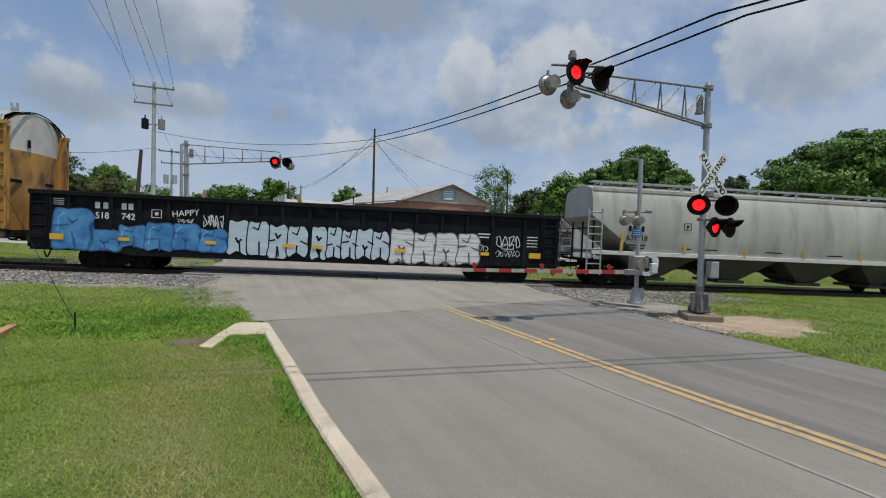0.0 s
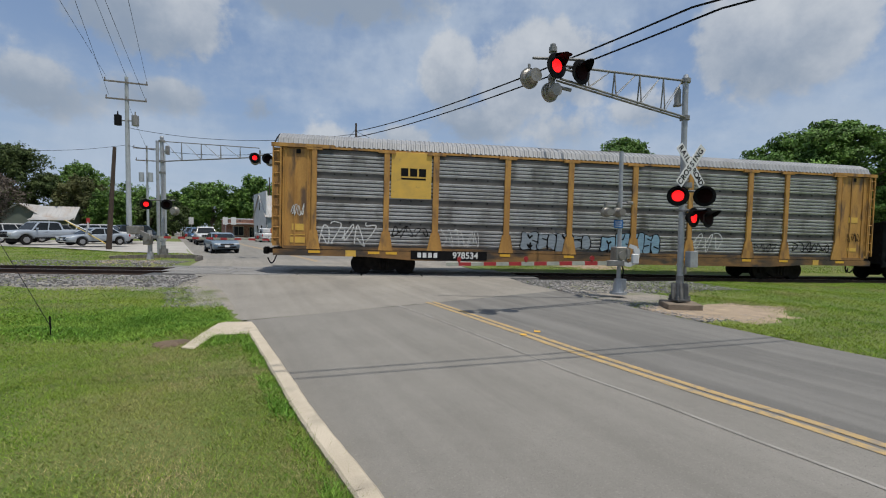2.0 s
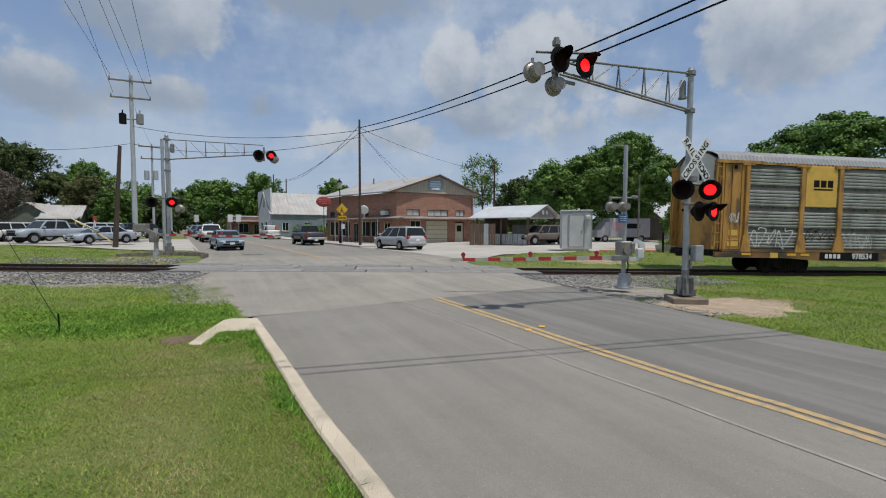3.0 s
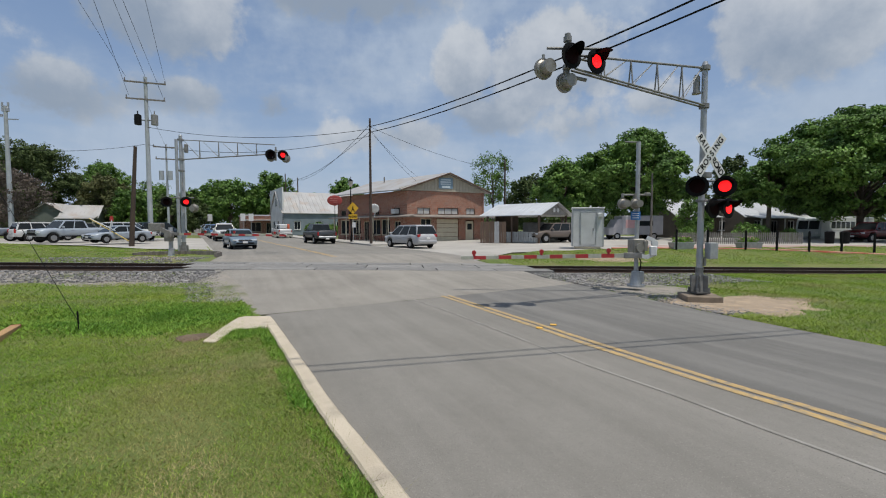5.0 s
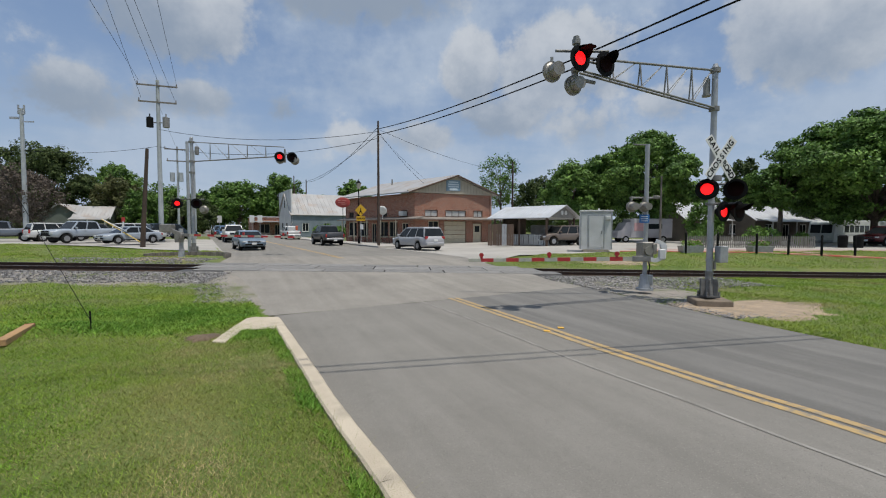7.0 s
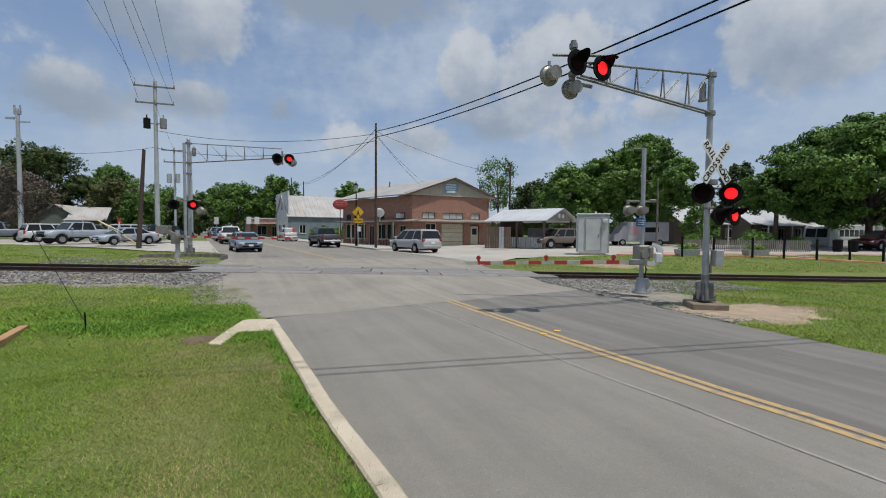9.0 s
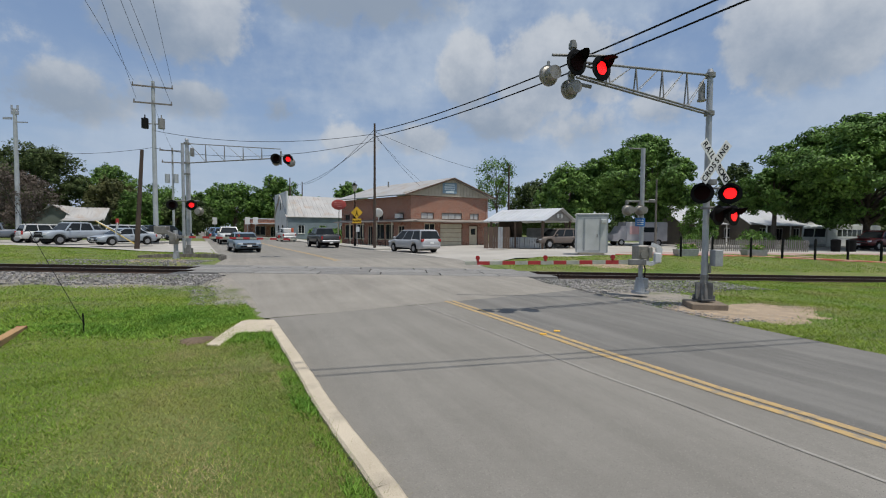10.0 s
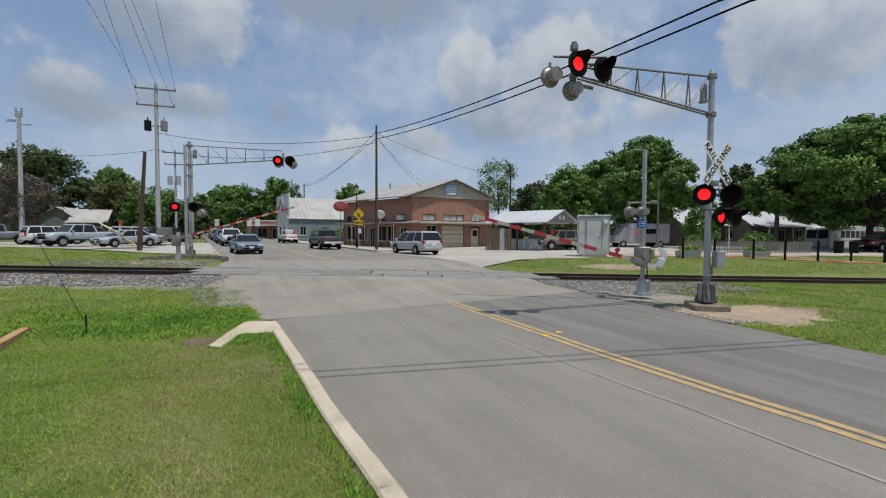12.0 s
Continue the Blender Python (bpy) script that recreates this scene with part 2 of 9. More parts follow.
BLACKPAINT = mat("black_car_paint", (0.007, 0.0075, 0.009), (0.014, 0.0145, 0.016), 0.75, scale=2.0, fine=30, bump=0.15, third=((0.022, 0.021, 0.02), 1.3, 0.56, 0.75), spec=0.1)
BLACK = mat("black", (0.005, 0.005, 0.005), (0.009, 0.009, 0.009), 0.7, scale=6, fine=60, bump=0.1, spec=0.14)
UNDER = mat("underframe", (0.010, 0.009, 0.008), (0.02, 0.017, 0.014), 0.9, scale=5, fine=50, bump=0.4, spec=0.15)
HOPGREY = mat("hopper_grey", (0.45, 0.44, 0.405), (0.355, 0.345, 0.315), 0.55, scale=0.5, fine=18, bump=0.1, stretch=(1.6, 1, 0.35), third=((0.27, 0.26, 0.235), 1.1, 0.52, 0.72))
RACKSILL = mat("rack_sill", (0.26, 0.135, 0.042), (0.13, 0.075, 0.032), 0.75, scale=1.6, fine=22, bump=0.15, stretch=(0.6, 1, 1.5), third=((0.05, 0.038, 0.028), 1.5, 0.48, 0.62))
# dark copy of rack_panel: the shade between ribs put into the colour
GALV_SHADED = mat("rack_panel_shaded", (0.135, 0.128, 0.12), (0.07, 0.064, 0.058), 0.7, 0.25, scale=0.9, fine=22, bump=0.15, stretch=(1.4, 1, 0.8), spread=(0.3, 0.7))
RACKYEL = mat("rack_yellow", (0.50, 0.265, 0.06), (0.35, 0.175, 0.042), 0.65, scale=1.3, fine=22, bump=0.15, stretch=(1.6, 1, 0.5), third=((0.12, 0.07, 0.038), 1.9, 0.5, 0.7))
RACKWHITE = mat("rack_white", (0.62, 0.6, 0.55), (0.52, 0.5, 0.45), 0.6, scale=1.6, fine=25, bump=0.1)
SIGNYEL = mat("panel_yellow", (0.68, 0.42, 0.07), (0.58, 0.36, 0.07), 0.55, scale=3, fine=30, third=((0.3, 0.2, 0.08), 5, 0.62, 0.8))
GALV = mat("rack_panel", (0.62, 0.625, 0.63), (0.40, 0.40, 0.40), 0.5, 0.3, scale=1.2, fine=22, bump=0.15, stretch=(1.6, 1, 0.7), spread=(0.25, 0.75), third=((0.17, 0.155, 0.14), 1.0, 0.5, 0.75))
ROOFGALV = mat("rack_roof", (0.36, 0.36, 0.36), (0.29, 0.29, 0.29), 0.55, 0.35, scale=1.5, fine=20, third=((0.36, 0.33, 0.29), 2, 0.6, 0.8))
PAINTBLUE = mat("spray_blue", (0.035, 0.17, 0.40), (0.085, 0.29, 0.54), 0.5, scale=2.2, fine=18)
PAINTSKY = mat("spray_sky", (0.10, 0.33, 0.58), (0.17, 0.43, 0.66), 0.5, scale=2.2, fine=18)
PAINTNAVY = mat("spray_navy", (0.03, 0.09, 0.26), (0.05, 0.12, 0.3), 0.5, scale=2.2, fine=18)
PAINTICE = mat("spray_ice", (0.5, 0.6, 0.66), (0.4, 0.5, 0.56), 0.5, scale=3, fine=14, stretch=(0.4, 1, 3))
PAINTWHITE = mat("spray_white", (0.66, 0.67, 0.66), (0.34, 0.34, 0.34), 0.5, scale=2, fine=12, stretch=(0.3, 1, 6), spread=(0.48, 0.62))
WHITE = mat("white_paint", (0.72, 0.72, 0.7), (0.62, 0.62, 0.6), 0.55, scale=3, fine=40)
RED = mat("red_reflective", (0.42, 0.03, 0.03), (0.33, 0.03, 0.03), 0.5, scale=4, fine=40)
ORANGE = mat("reflector_yellow", (0.75, 0.42, 0.03), (0.65, 0.36, 0.03), 0.5, scale=4, fine=40)
DARKRED = mat("red_lens", (0.014, 0.003, 0.003), (0.009, 0.002, 0.002), 0.8, scale=4, fine=60, spec=0.1)
LAMPRED = mat("lamp_red", (0.4, 0.01, 0.01), (0.4, 0.01, 0.01), 0.4, emit=((1.0, 0.008, 0.010), 1.7))
ALU = mat("aluminium", (0.31, 0.295, 0.265), (0.23, 0.215, 0.19), 0.45, 0.6, scale=8, fine=40, bump=0.1)
POLEGREY = mat("pole_grey", (0.36, 0.39, 0.4), (0.3, 0.325, 0.335), 0.7, scale=2, fine=40, bump=0.1)
POLEWOOD = mat("pole_wood", (0.075, 0.05, 0.036), (0.045, 0.032, 0.025), 0.9, scale=5, fine=40, bump=0.5, stretch=(1, 1, 0.15))
GREYWOOD = mat("grey_wood", (0.2, 0.18, 0.155), (0.13, 0.115, 0.1), 0.9, scale=5, fine=40, bump=0.5, stretch=(1, 1, 0.15))
GLASS = mat("dark_glass", (0.015, 0.018, 0.02), (0.02, 0.024, 0.027), 0.1, scale=2, fine=10, spec=0.2)
TYRE = mat("tyre", (0.010, 0.010, 0.010), (0.018, 0.017, 0.016), 0.9, scale=8, fine=60, bump=0.2, spec=0.2)
RIM = mat("wheel_rim", (0.45, 0.45, 0.46), (0.36, 0.36, 0.37), 0.35, 0.8, scale=8, fine=40)
STONE = mat("ballast_stone", (0.30, 0.285, 0.27), (0.22, 0.21, 0.2), 0.9, scale=8, fine=50, bump=0.3, island=0.45)
LEAF = mat("leaf", (0.145, 0.252, 0.05), (0.062, 0.124, 0.027), 0.6, scale=0.5, fine=6, island=0.45, through_light=0.09, spec=0.22)
LEAF2 = mat("leaf_dull", (0.09, 0.122, 0.04), (0.05, 0.076, 0.026), 0.7, scale=0.35, fine=6, island=0.4, through_light=0.07, spec=0.2)
DULLLEAF = mat("leaf_olive", (0.125, 0.13, 0.05), (0.075, 0.085, 0.032), 0.7, scale=0.35, fine=6, island=0.4, through_light=0.07, spec=0.2)
TWIG = mat("bare_twig", (0.12, 0.095, 0.075), (0.085, 0.068, 0.055), 0.9, scale=2, fine=20, island=0.3)
BARK = mat("bark", (0.12, 0.095, 0.07), (0.07, 0.056, 0.043), 0.95, scale=5, fine=30, bump=0.7)
DRYBLADE = mat("dry_grass_blade", (0.18, 0.235, 0.052), (0.31, 0.285, 0.105), 0.7, scale=0.9, fine=6, island=0.5, through_light=0.15, third=((0.40, 0.33, 0.17), 1.1, 0.48, 0.64), spec=0.2)
BLADE = mat("grass_blade", (0.145, 0.262, 0.024), (0.255, 0.335, 0.045), 0.65, scale=0.7, fine=5, island=0.5, through_light=0.2, third=((0.30, 0.27, 0.105), 0.55, 0.52, 0.72), spec=0.25)
WEEDLEAF = mat("weed_leaf", (0.11, 0.235, 0.026), (0.19, 0.31, 0.042), 0.6, scale=1, fine=9, island=0.5, through_light=0.15, spec=0.25)
BRICK = brick_mat()


# ---- building helpers ----
def mesh_of(bm, name, material, smooth=False):
    me = bpy.data.meshes.new(name)
    bmesh.ops.recalc_face_normals(bm, faces=bm.faces)
    bm.to_mesh(me)
    bm.free()
    for m in material if isinstance(material, (list, tuple)) else [material]:
        me.materials.append(m)
    if smooth:
        for p in me.polygons:
            p.use_smooth = True
    return me


def part(name, bm, material, parent=None, label="", m=None, smooth=False):
    ob = new(name, mesh_of(bm, name, material, smooth))
    if parent is not None:
        ob.parent = parent
    if m is not None:
        ob.matrix_basis = m
    return tagged(ob, label)


def thing(name, m, label, category, group="", kind=""):
    ob = new(name)
    ob.empty_display_size = 0.3
    ob.matrix_basis = m
    return tagged(ob, label, category, group, kind)


def box(bm, c, s, m=None, bevel=0.0):
    """A box with its centre at c and sides s."""
    r = bmesh.ops.create_cube(bm, size=1.0)
    mm = Matrix.Translation(c) @ Matrix.Diagonal((*s, 1))
    bmesh.ops.transform(bm, matrix=(m @ mm) if m is not None else mm, verts=r["verts"])
    if bevel:
        es = list({e for v in r["verts"] for e in v.link_edges})
        bmesh.ops.bevel(bm, geom=es, offset=bevel, segments=1, affect="EDGES", profile=0.5)
    return bm


def rod(bm, a, b, r0, r1=None, seg=10):
    """A round bar from a to b."""
    a, b = Vector(a), Vector(b)
    d = b - a
    mm = Matrix.Translation((a + b) / 2) @ d.to_track_quat("Z", "Y").to_matrix().to_4x4()
    bmesh.ops.create_cone(bm, cap_ends=True, segments=seg, radius1=r0, radius2=r0 if r1 is None else r1, depth=d.length, matrix=mm)
    return bm


def prism(bm, poly, y0, y1, taper=None):
    """A side outline of (x, z) points drawn out across from y0 to y1."""
    v0 = [bm.verts.new((x, y0, z)) for x, z in poly]
    v1 = [bm.verts.new((x, y1, z)) for x, z in poly]
    bm.faces.new(v0)
    bm.faces.new(v1[::-1])
    for i in range(len(poly)):
        j = (i + 1) % len(poly)
        bm.faces.new((v0[i], v1[i], v1[j], v0[j]))
    return bm


def slab(bm, poly, z0, z1):
    """A plan outline of (x, y) points drawn up from z0 to z1."""
    v0 = [bm.verts.new((x, y, z0)) for x, y in poly]
    v1 = [bm.verts.new((x, y, z1)) for x, y in poly]
    bm.faces.new(v0[::-1])
    bm.faces.new(v1)
    for i in range(len(poly)):
        j = (i + 1) % len(poly)
        bm.faces.new((v0[i], v0[j], v1[j], v1[i]))
    return bm


def B():
    return bmesh.new()


def soft(bm, offset, seg=2):
    bmesh.ops.bevel(bm, geom=list(bm.edges), offset=offset, segments=seg, affect="EDGES", profile=0.6, clamp_overlap=True)
    return bm


def from_arrays(name, verts, faces, material, smooth=False):
    me = bpy.data.meshes.new(name)
    me.from_pydata([tuple(v) for v in verts], [], [tuple(f) for f in faces])
    me.materials.append(material)
    if smooth:
        for p in me.polygons:
            p.use_smooth = True
    return new(name, me)


def quads(name, v4, material):
    """Many loose faces from an (n, k, 3) array, as one mesh."""
    n, k = v4.shape[:2]
    me = bpy.data.meshes.new(name)
    me.vertices.add(n * k)
    me.vertices.foreach_set("co", v4.reshape(-1).astype(np.float32))
    me.loops.add(n * k)
    me.loops.foreach_set("vertex_index", np.arange(n * k, dtype=np.int32))
    me.polygons.add(n)
    me.polygons.foreach_set("loop_start", np.arange(0, n * k, k, dtype=np.int32))
    me.update(calc_edges=True)
    me.materials.append(material)
    return me


def ease(a, b, x):
    t = np.clip((np.asarray(x, float) - a) / (b - a), 0, 1)
    return t * t * (3 - 2 * t)


# ---- levels ----
TRACK_Y, TRACK_TURN, GRADE, RAIL_Z = 19.116, -0.0182, -0.0182, 0.16


def rail_level(s):
    return RAIL_Z + GRADE * np.clip(s, -30, 30)


def track_pose(s, off=0.0, up=0.0):
    """The pose of something at s metres along the line, off metres beyond its centre."""
    x = s * math.cos(TRACK_TURN) - off * math.sin(TRACK_TURN)
    y = TRACK_Y + s * math.sin(TRACK_TURN) + off * math.cos(TRACK_TURN)
    tilt = -math.degrees(GRADE) if abs(s) < 30 else 0.0
    return pose(x, y, float(rail_level(s)) + up, 0, tilt, math.degrees(TRACK_TURN))


def far_level(x):
    x = np.asarray(x, float)
    return 0.25 + 0.33 * ease(10, 34, -x) + 0.17 * ease(6, 15, x)


def level(x, y):
    """The height of roads and open ground."""
    x, y = np.asarray(x, float), np.asarray(y, float)
    t = rail_level(x) - 0.01
    d = y - (TRACK_Y + TRACK_TURN * x)
    near = t * ease(-7.5, -1.7, d)
    far = t + (far_level(x) - t) * ease(2.0, 7.0, d)
    return np.where(d < 0, near, far)


L_Y = [-40, 3.03, 4.5, 5.8, 9.28, 10.2, 13.4, 17.4, 20.4, 26.9, 33, 60, 140, 400]
L_X = [17.5, 0.05, -0.58, -1.07, -2.42, -2.82, -4.17, -6.26, -7.9, -9.6, -12.6, -24.0, -58.0, -168]
R_Y = [-40, 6.03, 6.78, 7.71, 8.88, 10.57, 11.44, 13.3, 15.2, 18.7, 21, 24.5, 30, 37.5, 45, 64, 140, 400]
R_X = [24.0, 7.67, 7.48, 7.25, 6.95, 6.67, 6.53, 6.12, 5.62, 5.29, 5.0, 4.2, 2.2, -1.4, -4.5, -13.0, -46.0, -156]


def left_edge(y):
    return np.interp(y, L_Y, L_X)


def right_edge(y):
    return np.interp(y, R_Y, R_X)


def steps(*runs):
    out = []
    for a, b, d in runs:
        out += list(np.arange(a, b, d))
    return np.array(out + [runs[-1][1]])


def bumps(x, y):
    return 0.035 * np.sin(x * 0.9 + 1.3 * np.sin(y * 0.5)) * np.sin(y * 0.8 + 0.7) + 0.02 * np.sin(x * 2.1 + y * 1.7)


def ground_level(x, y):
    x, y = np.asarray(x, float), np.asarray(y, float)
    z = level(x, y)
    inl, inr = x - left_edge(y), right_edge(y) - x
    inside = np.minimum(inl, inr)
    d = np.abs(y - (TRACK_Y + TRACK_TURN * x))
    verge = np.where(inl < 0, 0.085 * (1 - ease(8.75, 9.6, y)) + 0.02, 0.02)
    # the swale behind the kerb's end
    verge = verge - 0.16 * np.exp(-((x + 4.3) / 0.9) ** 2 - ((y - 8.7) / 0.9) ** 2)
    out = z + verge * ease(0.0, 0.35, -inside) + bumps(x, y) * ease(0.3, 1.5, -inside) * ease(2.0, 4.0, d)
    lot = ease(0.0, 0.5, y - np.where(x > 0, 26.3, np.interp(x, [-30, -17], [38.9, 32.6]))) * ease(0.0, 0.3, -inside)
    lot = np.maximum(lot, ease(0.0, 0.4, y - 22.6) * ease(0.0, 0.3, inr * -1) * ease(-9.0, -8.4, -x) * (x > 0))
    out = out * (1 - lot) + (z - 0.09) * lot
    out = np.where(inside > -0.05, z - 0.14 * ease(-0.05, 0.12, inside), out)
    return np.where((d < 3.0) & (inside < 0.0), out - 0.22 * (1 - ease(1.6, 3.0, d)), out)


def grass_mat():
    M = mat("grass_ground", (0.085, 0.135, 0.02), (0.155, 0.17, 0.045), 0.9, scale=0.5, fine=28, bump=1.0,
            third=((0.19, 0.17, 0.08), 0.33, 0.53, 0.74))
    return M


def ground():
    xs = steps((-2600, -400, 550), (-400, -100, 50), (-100, -30, 5), (-30, -10, 1.0), (-10, 9, 0.25), (9, 32, 0.8), (32, 100, 5), (100, 400, 50), (400, 2600, 550))
    ys = steps((-2600, -400, 550), (-400, -50, 50), (-50, -8, 3), (-8, 1, 0.6), (1, 16, 0.25), (16, 27, 0.35), (27, 60, 1.5), (60, 140, 8), (140, 500, 60), (500, 3000, 625))
    X, Y = np.meshgrid(xs, ys)
    Z = ground_level(X, Y)
    w, h = len(xs), len(ys)
    v = np.stack([X, Y, Z], -1).reshape(-1, 3)
    i = (np.arange(h - 1)[:, None] * w + np.arange(w - 1)[None]).reshape(-1)
    f = np.stack([i, i + 1, i + 1 + w, i + w], -1)
    ob = from_arrays("ground", v, f.tolist(), grass_mat(), True)
    tagged(ob, "mown green grass ground with dry straw-coloured patches", "ground", kind="structure")


def sheet(name, y0, y1, nv, nu, material, label, category="road", xa=left_edge, xb=right_edge, lift=0.0):
    """A paved sheet between two edges; y0 and y1 are functions of the share across."""
    us = np.linspace(0, 1, nu)
    v = []
    for k in range(nv + 1):
        for u in us:
            t = k / nv
            y = y0(u) + (y1(u) - y0(u)) * t
            x = xa(y) + (xb(y) - xa(y)) * u
            v.append((x, y, float(level(x, y)) + lift))
    f = [(a * nu + b, a * nu + b + 1, (a + 1) * nu + b + 1, (a + 1) * nu + b) for a in range(nv) for b in range(nu - 1)]
    ob = from_arrays(name, v, f, material, True)
    return tagged(ob, label, category, kind="structure")


def seam(xa, xb):
    """Where the worn apron begins: one straight line across the road, as a function of the share across."""
    def at_share(u):
        y = 11.0
        for _ in range(12):
            y = 10.87 + 0.44 * float(xa(y) + (xb(y) - xa(y)) * u)
        return y
    return at_share


YELLOW = [(17.6, -38.0), (10.6, -15.2), (4.44, 3.45), (4.30, 3.86), (3.98, 4.59), (3.60, 5.66), (3.24, 6.65), (2.78, 8.10), (2.09, 10.17), (1.53, 11.80)]


def roads():
    middle = lambda y: np.interp(y, [p[1] for p in YELLOW] + [14.5], [p[0] for p in YELLOW] + [0.7])
    sheet("road", lambda u: -40, seam(left_edge, middle), 90, 16, ASPHALT, "grey asphalt lane beside a double yellow line", xb=middle)
    sheet("road_lane", lambda u: -40, seam(middle, right_edge), 90, 16, ASPHALT_DARK, "darker grey asphalt lane before the signal mast", xa=middle)
    sheet("road_apron", seam(lambda y: left_edge(y) - 0.15, lambda y: right_edge(y) + 0.1), lambda u: 17.42, 40, 24, ASPHALT2,
          "pale worn asphalt apron before the railway track", xa=lambda y: left_edge(y) - 0.15 - 0.12 * np.sin(y * 2.1) ** 2, xb=lambda y: right_edge(y) + 0.1)
    sheet("road_far", lambda u: 20.82, lambda u: 26.5, 20, 20, ASPHALT2, "worn asphalt apron beyond the railway track")
    sheet("street", lambda u: 26.5, lambda u: 46, 40, 20, ASPHALT, "grey asphalt street beyond the railway track")
    sheet("street_far", lambda u: 46, lambda u: 400, 90, 8, ASPHALT, "long grey street leading into the town")
    # concrete forecourt before the shops
    sheet("forecourt", lambda u: 22.4 + 4.0 * float(ease(0, 0.06, u)), lambda u: 60, 50, 14, PALECON, "pale concrete forecourt before the brick shop",
          "pavement", xa=lambda y: right_edge(y) - 0.15, xb=lambda y: np.interp(y, [20, 22.4, 26.4, 60], [8.6, 8.6, 60.0, 75.0]), lift=-0.012)
    sheet("brick_pavement", lambda u: 26.75 - 3.6 * u, lambda u: 31.0 - 3.0 * u, 6, 20, mat("faded_brick_paving", (0.33, 0.205, 0.17), (0.40, 0.30, 0.26), 0.9, scale=0.8, fine=22, bump=0.3),
          "faded pink brick paving behind the red kerb", "pavement", xa=lambda y: 17.0 + 0 * y, xb=lambda y: 36.0 + 0 * y, lift=0.004)
    sheet("car_park", lambda u: 38.9 - 6.9 * float(ease(0.78, 1.0, u)), lambda u: 58, 26, 14, PALECON, "pale gravelled car park beside the street",
          "pavement", xa=lambda y: -75.0 + 0 * y, xb=lambda y: left_edge(y) + 0.15, lift=0.006)


def stripe(name, pts, w, material, label, lift=0.006, off=0.0, step=0.35):
    """A painted line along (x, y) points."""
    pts = sorted(pts, key=lambda p: p[1])
    py, px = [p[1] for p in pts], [p[0] for p in pts]
    ys = np.arange(py[0], py[-1] + 1e-6, step)
    v, f = [], []
    for k, y in enumerate(ys):
        x = np.interp(y, py, px)
        d = np.interp(y + 0.3, py, px) - np.interp(y - 0.3, py, px)
        t = Vector((d, 0.6, 0)).normalized()
        n = Vector((t.y, -t.x, 0))
        for e in (-w / 2 + off, w / 2 + off):
            p = Vector((x, y, 0)) + n * e
            v.append((p.x, p.y, float(level(p.x, p.y)) + lift))
        if k:
            f.append((2 * k - 2, 2 * k - 1, 2 * k + 1, 2 * k))
    return tagged(from_arrays(name, v, f, material), label, "road marking", kind="structure")




def markings():
    for o in (-0.095, 0.095):
        stripe("yellow_line", YELLOW, 0.115, YELLOWLINE, "worn yellow centre line painted on asphalt", off=o)
    stripe("pale_seam", [(9.4, -14.0), (3.75, 2.90), (3.54, 3.42), (3.18, 4.46), (2.71, 5.56), (2.06, 7.50), (1.33, 9.62), (0.62, 11.35)], 0.045, WHITELINE, "pale seam line along the asphalt lane")
    for o in (-0.1, 0.1):
        stripe("yellow_line", [(-2.9, 24.5), (-5.5, 31.0), (-18.5, 62.0), (-50.0, 136.0)], 0.12, YELLOWLINE, "worn yellow centre line on the far street", off=o, step=1.0)
    for x, y in ((2.80, 7.72), (3.15, 7.93)):
        bm = B()
        box(bm, (0, 0, 0.008), (0.12, 0.09, 0.018), bevel=0.006)
        tagged(part("road_stud", bm, ORANGE, m=pose(x, y, float(level(x, y)) + 0.004, 0, 0, -18)), "small yellow raised road stud", "road stud", "studs beside the centre line")


def ribbon(bm, path, w0, w1, top, z_of):
    """A kerb along (x, y) points, from w0 to w1 to the side, with a bevelled top."""
    rows = []
    for k, p in enumerate(path):
        a, b = Vector(path[max(k - 1, 0)]), Vector(path[min(k + 1, len(path) - 1)])
        t = (b - a).normalized()
        n = Vector((-t.y, t.x))
        p = Vector(p)
        z = z_of(p.x, p.y)
        prof = ((w0, -0.12), (w0, top - 0.03), (w0 + 0.03, top), (w1 - 0.02, top), (w1, top - 0.02), (w1, -0.12))
        rows.append([bm.verts.new((p.x + n.x * e, p.y + n.y * e, z + h)) for e, h in prof])
    for r0, r1 in zip(rows, rows[1:]):
        for i in range(5):
            bm.faces.new((r0[i], r0[i + 1], r1[i + 1], r1[i]))
    bm.faces.new(rows[0])
    bm.faces.new(rows[-1][::-1])


